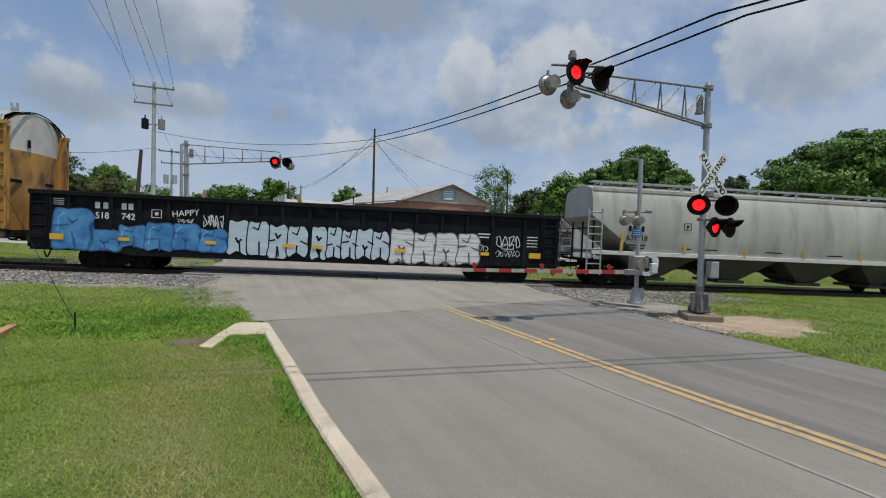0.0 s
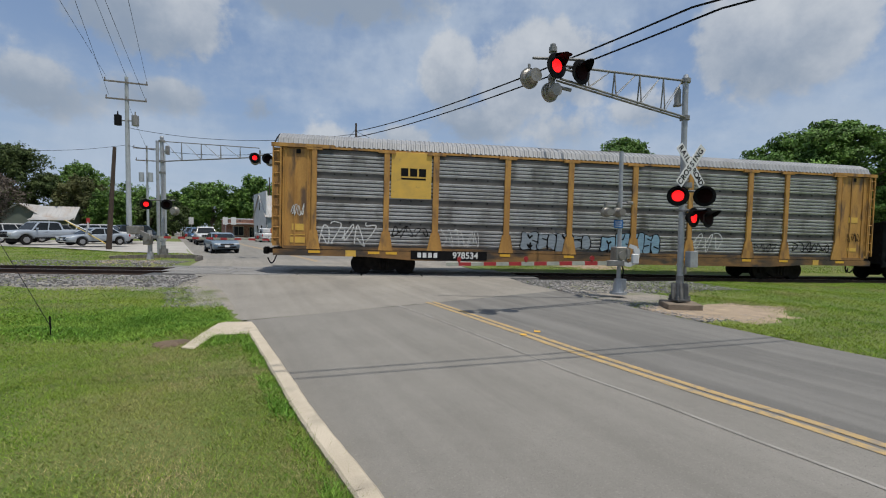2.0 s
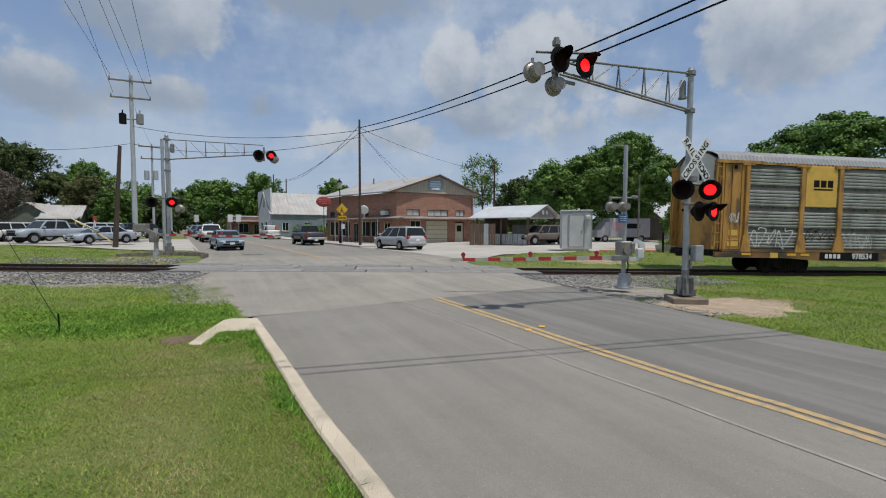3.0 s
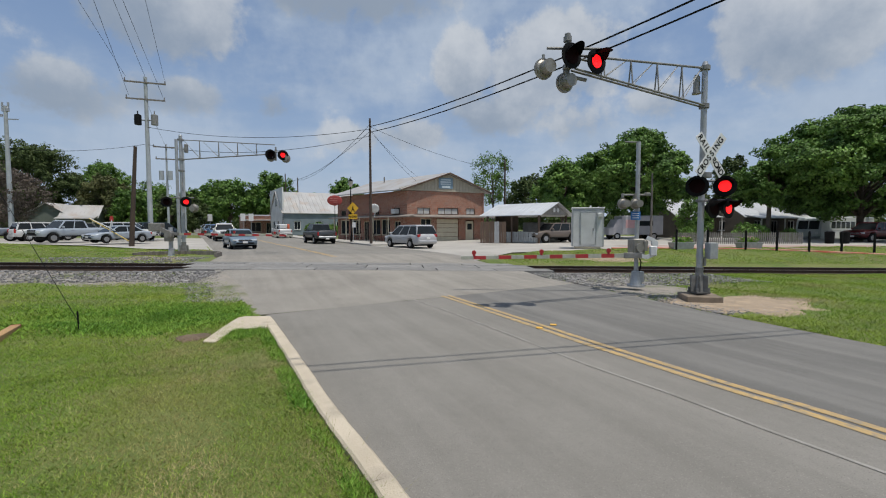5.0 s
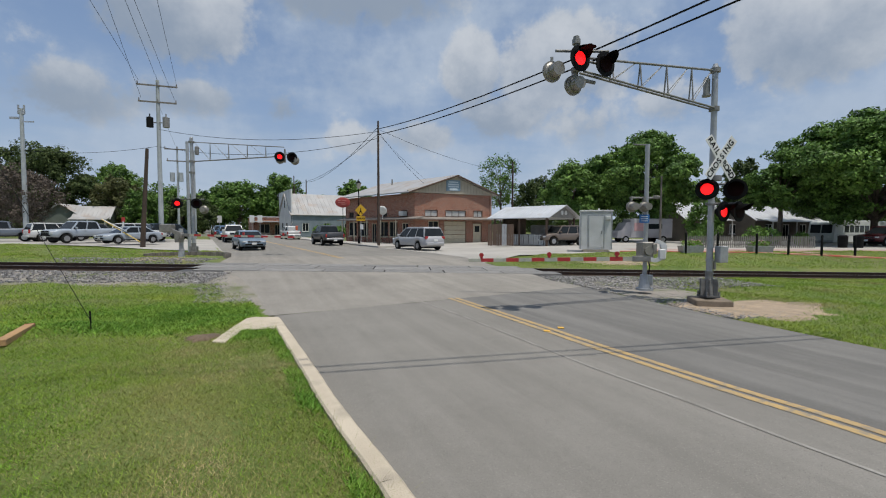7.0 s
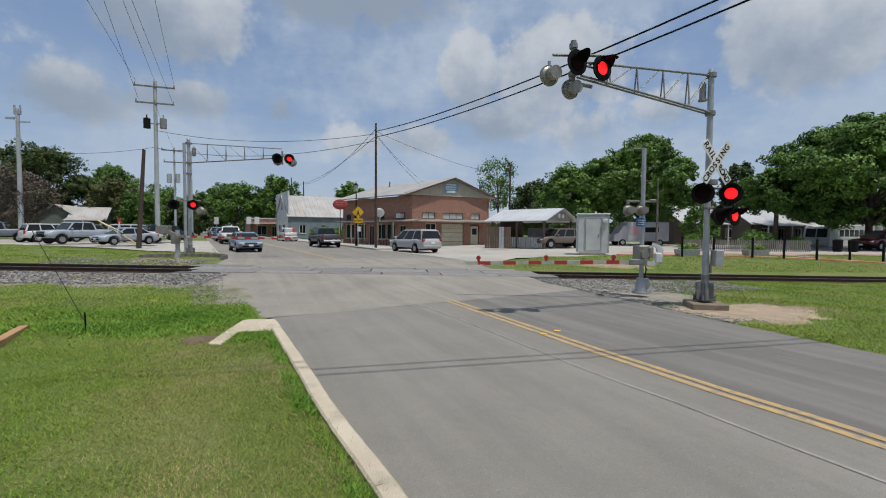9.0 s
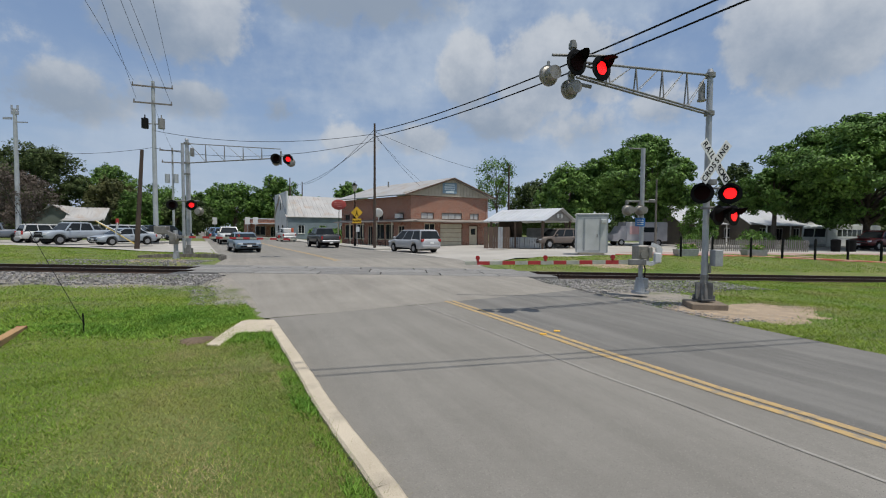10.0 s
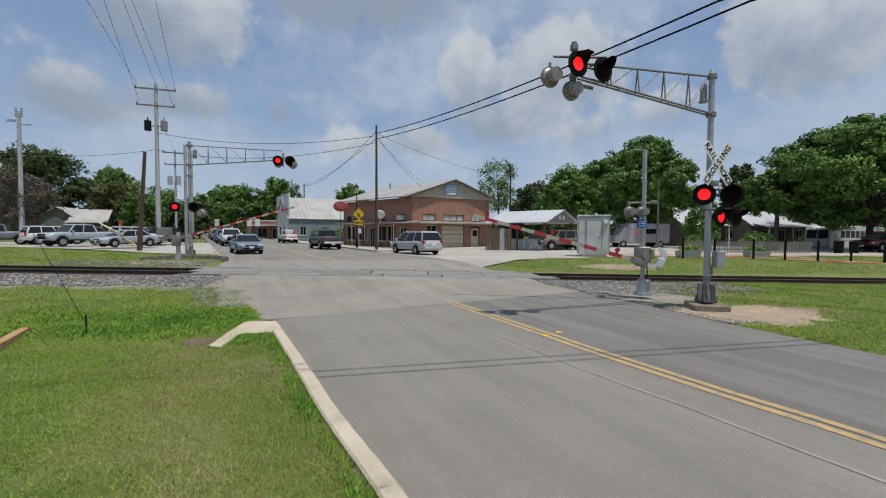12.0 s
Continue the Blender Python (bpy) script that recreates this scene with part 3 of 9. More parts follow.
def kerbs():
    kerb = thing("kerb", pose(0, 0, 0), "low pale concrete kerb along the grass verge", "kerb", kind="structure")
    zf = lambda x, y: float(level(x, y))
    ys = [-14.0, -7.0, -0.5, 3.05, 6.0, 8.86]
    for a, b in zip(ys, ys[1:]):
        bm = B()
        n = int((b - a) / 0.14)
        path = []
        for k in range(n + 1):
            y = a + 0.002 + (b - a - 0.004) * k / n
            path.append((float(left_edge(y)) + 0.012 + 0.006 * math.sin(y * 3.3) * math.sin(y * 2.9 + 1) + 0.003 * math.sin(y * 17), y))
        ribbon(bm, path, 0.0, 0.185, 0.125, zf)
        part("kerb_stone", bm, CONCRETE, kerb)
    bm = B()
    slab(bm, [(-2.30, 8.93), (-2.80, 8.97), (-2.90, 8.84), (-2.88, 8.0), (-2.85, 7.1), (-2.64, 7.02), (-2.62, 7.70), (-2.52, 7.84), (-2.2, 7.92), (-2.12, 7.9)], -0.1, 0.132)
    bmesh.ops.bevel(bm, geom=list(bm.edges), offset=0.014, segments=1, affect="EDGES")
    part("kerb_return", bm, CONCRETE, kerb)
    far = thing("kerb", pose(0, 0, 0), "pale concrete kerb of the far pavement", "kerb", kind="structure")
    bm = B()
    ribbon(bm, [(float(right_edge(y)), y) for y in np.arange(37.5, 90, 3.0)], -2.4, 0.0, 0.12, zf)
    part("pavement_edge", bm, PALECON, far)
    red = thing("kerb", pose(0, 0, 0), "red painted kerb along the far lawn", "kerb", kind="structure")
    bm = B()
    ribbon(bm, [(14.4 + k * 1.7, 26.6 - 0.35 * k) for k in range(14)], -0.14, 0.0, 0.09, lambda x, y: float(level(x, y)) + 0.0)
    part("kerb_line", bm, mat("red_kerb", (0.5, 0.11, 0.07), (0.55, 0.3, 0.22), 0.8, scale=0.8, fine=20), red)


def in_track(p):
    return track_pose(0) @ Vector(p)


def track():
    line = thing("railway_track", pose(0, 0, 0), "rusty steel railway track on wooden ties and grey ballast", "railway track", kind="structure")
    for side in (-1, 1):
        prof = [(-0.07, 0), (0.07, 0), (0.07, 0.015), (0.012, 0.035), (0.012, 0.125), (0.036, 0.135), (0.036, 0.165), (-0.036, 0.165), (-0.036, 0.135), (-0.012, 0.125), (-0.012, 0.035), (-0.07, 0.015)]
        bm = B()
        secs = []
        for s in [-110, -60, -30] + list(range(-25, 30, 5)) + [30, 60, 110]:
            m = track_pose(s, side * 0.755, -0.165)
            secs.append([bm.verts.new(m @ Vector((0, y, z))) for y, z in prof])
        for a, b in zip(secs, secs[1:]):
            for i in range(12):
                f = bm.faces.new((a[i], a[(i + 1) % 12], b[(i + 1) % 12], b[i]))
                f.material_index = 1 if i == 6 else 0
        part("rail", bm, [RAILSTEEL, RAILTOP], line)
    bm = B()
    box(bm, (0, 0, 0), (0.23, 2.6, 0.18), bevel=0.012)
    me = mesh_of(bm, "tie", TIEWOOD)
    rng = random.Random(3)
    for k in range(-60, 62):
        s = k * 0.52
        if -6.6 < s < 5.2:
            continue
        ob = new("tie", me)
        ob.parent = line
        ob.matrix_basis = track_pose(s + rng.uniform(-0.03, 0.03), rng.uniform(-0.05, 0.05), -0.255) @ pose(0, 0, 0, 0, 0, rng.uniform(-1.5, 1.5))
    # ballast bed
    bm = B()
    secs = []
    for s in list(range(-110, -30, 20)) + list(np.arange(-30, 31, 0.5)) + list(range(40, 111, 20)):
        e = 0.12 * math.sin(s * 1.7) + 0.1 * math.sin(s * 0.6 + 1)
        prof = ((-2.7 + e, -0.5), (-1.5, -0.2), (-0.9, -0.175), (0.9, -0.175), (1.5, -0.2), (2.6 - e, -0.5))
        secs.append([bm.verts.new(track_pose(float(s), y, z) @ Vector((0, 0, 0))) for y, z in prof])
    for a, b in zip(secs, secs[1:]):
        for i in range(5):
            bm.faces.new((a[i], b[i], b[i + 1], a[i + 1]))
    bed = part("ballast_bed", bm, mat("ballast", (0.27, 0.255, 0.24), (0.16, 0.15, 0.14), 0.95, scale=9, fine=38, bump=1.0, spread=(0.3, 0.6)), line)
    # crossing panels between and beside the rails
    pc = mat("crossing_panel", (0.235, 0.225, 0.21), (0.17, 0.165, 0.155), 0.85, scale=2.5, fine=50, bump=0.4, rnd=0.15)
    for y0, y1 in ((-1.72, -0.80), (-0.64, 0.64), (0.80, 1.72)):
        bm = B()
        box(bm, (0, 0, -0.075), (2.40, y1 - y0, 0.17), bevel=0.012)
        me = mesh_of(bm, "panel", pc)
        for k in range(6):
            s = -7.0 + 2.44 * k + 0.4 * (y0 + y1) * -0.5
            ob = new("crossing_panel", me)
            ob.parent = line
            ob.matrix_basis = track_pose(s, (y0 + y1) / 2, -0.004)
    bm = B()
    box(bm, (0, 0, 0), (15.0, 3.6, 0.1))
    part("panel_bed", bm, TAR, line, m=track_pose(-0.9, 0, -0.125))


def stones(name, n, xf, yf, size, label, seed, sink=0.3):
    """Scattered crushed stones as one mesh."""
    rng = np.random.default_rng(seed)
    x, y = xf(rng, n), yf(rng, n)
    x = x(y) if callable(x) else x
    z = ground_level(x, y)
    r = size * rng.uniform(0.5, 1.5, n)
    base = np.array([(-1, -1, -1), (1, -1, -1), (1, 1, -1), (-1, 1, -1), (-1, -1, 1), (1, -1, 1), (1, 1, 1), (-1, 1, 1)]) * 0.6
    v = base[None] * (1 + rng.uniform(-0.45, 0.45, (n, 8, 3)))
    a = rng.uniform(0, 6.28, n)
    c, s = np.cos(a)[:, None], np.sin(a)[:, None]
    vx, vy = v[..., 0] * c - v[..., 1] * s, v[..., 0] * s + v[..., 1] * c
    v = np.stack([vx, vy, v[..., 2] * 0.7], -1) * r[:, None, None] + np.stack([x, y, z + r * sink], -1)[:, None]
    f = np.array([(0, 3, 2, 1), (4, 5, 6, 7), (0, 1, 5, 4), (1, 2, 6, 5), (2, 3, 7, 6), (3, 0, 4, 7)])
    faces = (np.arange(n)[:, None, None] * 8 + f[None]).reshape(-1, 4)
    ob = from_arrays(name, v.reshape(-1, 3), faces.tolist(), STONE)
    return tagged(ob, label, "gravel", kind="stuff")


def gravel():
    stones("ballast_stones", 9500, lambda r, n: -6.0 - 16 * r.random(n) ** 1.5, lambda r, n: TRACK_Y + 0.25 - 1.7 - 3.1 * r.random(n) ** 1.7, 0.038, "loose grey ballast stones beside the track", 5, 0.7)
    stones("ballast_stones", 7500, lambda r, n: 5.6 + 7.0 * r.random(n) ** 1.2, lambda r, n: TRACK_Y - 0.2 - 1.6 - 4.6 * r.random(n) ** 1.1, 0.033, "loose grey ballast stones beside the road", 6, 0.4)
    stones("gravel_patch", 1800, lambda r, n: (lambda y: left_edge(y) - 0.25 - 1.4 * r.random(n) ** 1.4), lambda r, n: r.uniform(11.5, 17.0, n), 0.025, "loose gravel along the road's shoulder", 7, 0.3)
    stones("gravel_patch", 3200, lambda r, n: (lambda y: right_edge(y) - 0.02 + 1.7 * r.random(n) ** 1.6), lambda r, n: r.uniform(8.3, 13.5, n), 0.018, "loose gravel at the foot of the signal mast", 8, 0.3)
    stones("ballast_stones", 1500, lambda r, n: r.uniform(-16, -9.0, n), lambda r, n: TRACK_Y + 0.3 + 1.8 + 2.6 * r.random(n), 0.035, "loose grey ballast stones beyond the track", 9, 0.45)


def patch(name, c, rx, ry, material, label, lift=0.012, seed=0, turn=0.0):
    """A bare patch of ground with an uneven outline."""
    rng = random.Random(seed)
    ph = [rng.uniform(0, 6.28) for _ in range(4)]
    rings, seg = 9, 72
    v, f = [], []
    for k in range(rings + 1):
        for j in range(seg):
            a = 6.2831853 * j / seg
            w = 1 + 0.18 * math.sin(2 * a + ph[0]) + 0.15 * math.sin(3 * a + ph[1]) + 0.1 * math.sin(7 * a + ph[2]) + 0.07 * math.sin(12 * a + ph[3])
            q = k / rings * w
            dx, dy = rx * q * math.cos(a), ry * q * math.sin(a)
            x, y = c[0] + dx * math.cos(turn) - dy * math.sin(turn), c[1] + dx * math.sin(turn) + dy * math.cos(turn)
            v.append((x, y, float(ground_level(x, y)) + lift * (1 - (k / rings) ** 3) - 0.006 * (k == rings)))
    for k in range(rings):
        for j in range(seg):
            f.append((k * seg + j, (k + 1) * seg + j, (k + 1) * seg + (j + 1) % seg, k * seg + (j + 1) % seg))
    return tagged(from_arrays(name, v, f, material, True), label, "ground", kind="structure")


def blades(name, n, xf, yf, h, w, material, label, seed, keep=None, category="grass"):
    """Grass blades as one mesh: bent triangles."""
    rng = np.random.default_rng(seed)
    y = yf(rng, n)
    x = xf(rng, n, y)
    if keep is not None:
        ok = keep(x, y, rng)
        x, y = x[ok], y[ok]
    n = len(x)
    z = ground_level(x, y) - 0.004
    a = rng.uniform(0, 6.28, n)
    hh = h * rng.uniform(0.5, 1.4, n)
    ww = w * rng.uniform(0.7, 1.3, n)
    lean = hh * rng.uniform(0.4, 1.7, n)
    b = rng.uniform(0, 6.28, n)
    p = np.stack([x, y, z], -1)
    s = np.stack([np.cos(a) * ww, np.sin(a) * ww, 0 * ww], -1)
    t = np.stack([np.cos(b) * lean, np.sin(b) * lean, hh], -1)
    v = np.stack([p - s, p + s, p + t], 1)
    return tagged(new(name, quads(name, v, material)), label, category, kind="stuff")


def grass():
    dry = lambda x, y: np.exp(-((x + 1.3) / 1.2) ** 2 - ((y - 3.0) / 1.9) ** 2) + 0.8 * np.exp(-((x + 1.75) / 0.8) ** 2 - ((y - 5.6) / 1.3) ** 2)
    mott = lambda x, y: 0.5 + 0.28 * np.sin(x * 1.7 + y * 0.9 + 1.4 * np.sin(y * 1.3)) + 0.22 * np.sin(x * 4.1 - y * 3.3 + 2.0 * np.sin(x * 1.9))
    left = lambda rng, n, y: left_edge(y) - 0.2 - (6.5 + 0.4 * y) * rng.random(n)
    blades("verge_grass", 400000, left, lambda r, n: 1.5 + 8.1 * r.random(n) ** 1.35, 0.034, 0.0031, BLADE, "short mown green grass on the verge", 11,
           keep=lambda x, y, r: r.random(len(x)) < 1.0 - 0.75 * np.minimum(dry(x, y), 1.0) - 0.35 * (mott(x, y) < 0.35))
    blades("verge_grass", 230000, lambda r, n, y: left_edge(y) - 0.17 - 4.8 * r.random(n) ** 1.2, lambda r, n: 1.5 + 7.2 * r.random(n) ** 1.4, 0.027, 0.0028, DRYBLADE, "short dry mown grass beside the kerb", 21,
           keep=lambda x, y, r: r.random(len(x)) < 0.16 + 0.85 * dry(x, y) + 0.25 * (mott(x, y) > 0.6))
    blades("verge_grass", 60000, lambda r, n, y: left_edge(y) - 0.2 - 9 * r.random(n), lambda r, n: r.uniform(-7.0, 1.7, n), 0.034, 0.006, BLADE, "short mown green grass on the verge", 23)
    blades("clover_patch", 16000, left, lambda r, n: 1.8 + 6.0 * r.random(n), 0.028, 0.008, WEEDLEAF, "small clover leaves among the mown grass", 22, category="weeds",
           keep=lambda x, y, r: (np.sin(x * 2.9 + 1.1) * np.sin(y * 2.3 + x) > 0.35) & (dry(x, y) < 0.35))
    blades("verge_grass", 90000, lambda r, n, y: left_edge(y) - 0.3 - 16 * r.random(n), lambda r, n: 9.0 + 5.4 * r.random(n) ** 1.7, 0.05, 0.006, BLADE, "rough green grass near the track", 12)
    # tongues of grass between the bare gravel tracks
    blades("track_grass", 60000, lambda r, n, y: left_edge(y) - 0.2 - 19 * r.random(n) ** 1.3, lambda r, n: r.uniform(10.6, 17.0, n), 0.05, 0.008, BLADE, "thin grass growing over the gravel", 18,
           keep=lambda x, y, r: (np.sin(y * 3.6 + 0.5 * np.sin(x * 0.6) + 0.4) + 0.6 * np.sin(x * 0.9 + y) > 0.5 + 0.6 * r.random(len(x)) - 0.5 * (y < 13.0)) & (x < left_edge(y) - 0.15 - 0.5 * r.random(len(x))))
    blades("verge_grass", 200000, lambda r, n, y: right_edge(y) + 0.02 + 17 * r.random(n) ** 1.15, lambda r, n: r.uniform(4.0, 17.0, n), 0.045, 0.0065, BLADE, "mown green grass beside the road", 13,
           keep=lambda x, y, r: ((x - 8.45) ** 2 / 2.5 + (y - 9.4) ** 2 / 2.3 + 0.9 * r.random(len(x)) > 1.3) & ~((x < 7.4 + 1.5 * r.random(len(x))) & (y > 8.2)) & ~((x < 8.2 + 1.6 * r.random(len(x))) & (y > 11.2)))
    # longer tufts that lean over the kerb
    blades("kerb_weeds", 15000, lambda r, n, y: left_edge(y) - 0.12 - 0.28 * r.random(n) ** 1.5, lambda r, n: 2.0 + 6.0 * r.random(n), 0.055, 0.006, WEEDLEAF, "longer weeds growing along the kerb", 14, category="weeds",
           keep=lambda x, y, r: r.random(len(x)) < 0.5 + 0.6 * np.sin(y * 5.1) * np.sin(y * 2.3 + 1))
    blades("kerb_weeds", 70, lambda r, n, y: left_edge(y) - 0.14 - 0.1 * r.random(n), lambda r, n: 2.5 + 1.6 * r.random(n), 0.13, 0.0025, DRYBLADE, "tall dry weed stalks at the kerb", 24, category="weeds")
    blades("weed_clump", 34000, lambda r, n, y: -4.6 + 1.3 * r.standard_normal(n), lambda r, n: 9.5 + 0.8 * r.standard_normal(n), 0.055, 0.015, WEEDLEAF, "lush green weeds in the swale", 15,
           keep=lambda x, y, r: (x < left_edge(y) - 0.3) & ((x < -2.95) | (y > 9.0)) & (y > 7.5 + 0.9 * r.random(len(x))), category="weeds")
    blades("weed_clump", 2600, lambda r, n, y: -2.55 + 0.22 * r.standard_normal(n), lambda r, n: 7.6 + 0.22 * r.standard_normal(n), 0.05, 0.01, WEEDLEAF, "leafy weeds inside the kerb's end", 25,
           keep=lambda x, y, r: (x > -2.6) & (x < left_edge(y) - 0.2) & (y < 7.85), category="weeds")
    blades("track_grass", 50000, lambda r, n, y: 6 + 34 * r.random(n), lambda r, n: r.uniform(21.3, 26.0, n), 0.055, 0.012, BLADE, "green grass strip beyond the track", 16)
    blades("track_grass", 90000, lambda r, n, y: -11 - 34 * r.random(n), lambda r, n: r.uniform(21.6, 38.7, n), 0.055, 0.012, BLADE, "green grass strip beyond the track", 17)


ground()
roads()
markings()
kerbs()
track()
gravel()
DIRT = mat("bare_dirt", (0.37, 0.285, 0.20), (0.27, 0.21, 0.148), 0.95, scale=2.4, fine=34, bump=0.9, spread=(0.25, 0.75), grain=0.9, third=((0.43, 0.325, 0.215), 3.0, 0.5, 0.7))
GRAVELDIRT = mat("gravel_dirt", (0.31, 0.275, 0.23), (0.20, 0.185, 0.16), 0.95, scale=1.8, fine=30, bump=1.0, spread=(0.25, 0.75), grain=1.1, third=((0.13, 0.145, 0.06), 0.9, 0.5, 0.68))
patch("dirt_patch", (8.45, 9.35), 1.55, 1.45, DIRT, "bare tan dirt round the signal mast", 0.02, 1, -0.35)
patch("gravel_bed", (7.6, 13.3), 1.9, 2.9, GRAVELDIRT, "grey gravel bed between road and track", 0.02, 2, 0.25)
patch("gravel_bed", (-10.8, 15.7), 6.4, 1.9, GRAVELDIRT, "grey gravel bed before the track", 0.02, 3, -0.05)
patch("gravel_bed", (-17.5, 15.6), 5.0, 0.8, GRAVELDIRT, "pale gravel track beside the railway", 0.02, 4, 0.0)
patch("gravel_bed", (float(left_edge(13.6)) - 0.4, 13.6), 0.6, 3.2, GRAVELDIRT, "dusty gravel shoulder beside the asphalt", 0.03, 9, 0.36)
patch("dirt_patch", (-12.6, 23.6), 3.2, 1.2, DIRT, "bare tan dirt at the far signal", 0.02, 5, 0.0)
patch("dirt_patch", (12.3, 22.7), 2.6, 0.8, DIRT, "bare tan dirt before the equipment hut", 0.02, 6, 0.0)
patch("dirt_patch", (-3.12, 7.4), 0.24, 0.26, mat("dark_soil", (0.16, 0.11, 0.07), (0.11, 0.08, 0.055), 0.95, scale=3, fine=40, bump=0.8), "dark bare soil behind the kerb's end", 0.05, 8, 0.0)


# ---- the train ----
def bogie(car, x, r=0.42, half=0.89):
    """A two-axle truck under a wagon."""
    bm = B()
    box(bm, (x, 0, r + 0.15), (0.4, 2.0, 0.25))
    t = part("truck", bm, UNDER, car)
    for sx in (-half, half):
        for sy in (-1, 1):
            bm = B()
            rod(bm, (x + sx, sy * 0.70, r), (x + sx, sy * 0.83, r), r, seg=28)
            rod(bm, (x + sx, sy * 0.62, r), (x + sx, sy * 0.70, r), r + 0.03, seg=28)
            rod(bm, (x + sx, sy * 0.83, r), (x + sx, sy * 0.98, r), 0.11, seg=12)
            part("wheel", bm, UNDER, t, smooth=False)
    for sy in (-1, 1):
        bm = B()
        prism(bm, [(x - half - 0.18, r - 0.12), (x - half - 0.18, r + 0.16), (x - 0.45, r + 0.3), (x + 0.45, r + 0.3), (x + half + 0.18, r + 0.16), (x + half + 0.18, r - 0.12),
                   (x + half - 0.2, r - 0.1), (x + 0.36, r - 0.28), (x - 0.36, r - 0.28), (x - half + 0.2, r - 0.1)], sy * 0.9 - 0.08, sy * 0.9 + 0.08)
        part("side_frame", bm, UNDER, t)
        bm = B()
        for k in (-0.16, 0, 0.16):
            rod(bm, (x + k, sy * 1.0, r - 0.2), (x + k, sy * 1.0, r + 0.18), 0.06, seg=8)
        part("spring", bm, UNDER, t)


def ladder(parent, x0, x1, y, z0, z1, n, material, r=0.022, label=""):
    bm = B()
    for x in (x0, x1):
        box(bm, (x, y, (z0 + z1) / 2), (0.05, 0.06, z1 - z0))
    for k in range(n):
        z = z0 + (z1 - z0) * (k + 0.5) / n
        rod(bm, (x0, y, z), (x1, y, z), r, seg=6)
    part("ladder", bm, material, parent, label)


def coupler(car, x, way, hose=True):
    bm = B()
    box(bm, (x + way * 0.25, 0, 0.85), (0.7, 0.2, 0.2), bevel=0.02)
    box(bm, (x + way * 0.55, 0, 0.85), (0.22, 0.34, 0.3), bevel=0.05)
    part("coupler", bm, UNDER, car)
    bm = B()
    pts = [Vector((x + way * (0.05 + 0.42 * t), -0.35 + 0.2 * t, 0.75 - 0.42 * math.sin(3.14 * t * 0.85))) for t in np.linspace(0, 1, 9)]
    for a, b in zip(pts, pts[1:]):
        rod(bm, a, b, 0.028, seg=6)
    part("air_hose", bm, BLACK, car)


def spline(pts, n=8):
    """A smooth closed outline through (x, z) points."""
    out, k = [], len(pts)
    for i in range(k):
        p0, p1, p2, p3 = (Vector(pts[(i + j) % k]) for j in (-1, 0, 1, 2))
        for t in np.linspace(0, 1, n, endpoint=False):
            out.append(0.5 * (2 * p1 + (p2 - p0) * t + (2 * p0 - 5 * p1 + 4 * p2 - p3) * t * t + (3 * p1 - p0 - 3 * p2 + p3) * t ** 3))
    return out


def daub(name, outline, y, material, parent, label="", thick=0.004):
    """A flat painted shape on a wagon's near side."""
    bm = B()
    prism(bm, [(p[0], p[1]) for p in outline], y - thick, y)
    bmesh.ops.triangulate(bm, faces=[f for f in bm.faces if len(f.verts) > 4])
    return part(name, bm, material, parent, label)


def stroke(bm, pts, w, y):
    """A brush line on the near side through (x, z) points."""
    for a, b in zip(pts, pts[1:]):
        a, b = Vector(a), Vector(b)
        t = (b - a).normalized()
        n = Vector((-t.y, t.x)) * w / 2
        a, b = a - t * w * 0.3, b + t * w * 0.3
        prism(bm, [tuple(a - n), tuple(b - n), tuple(b + n), tuple(a + n)], y - 0.003, y)


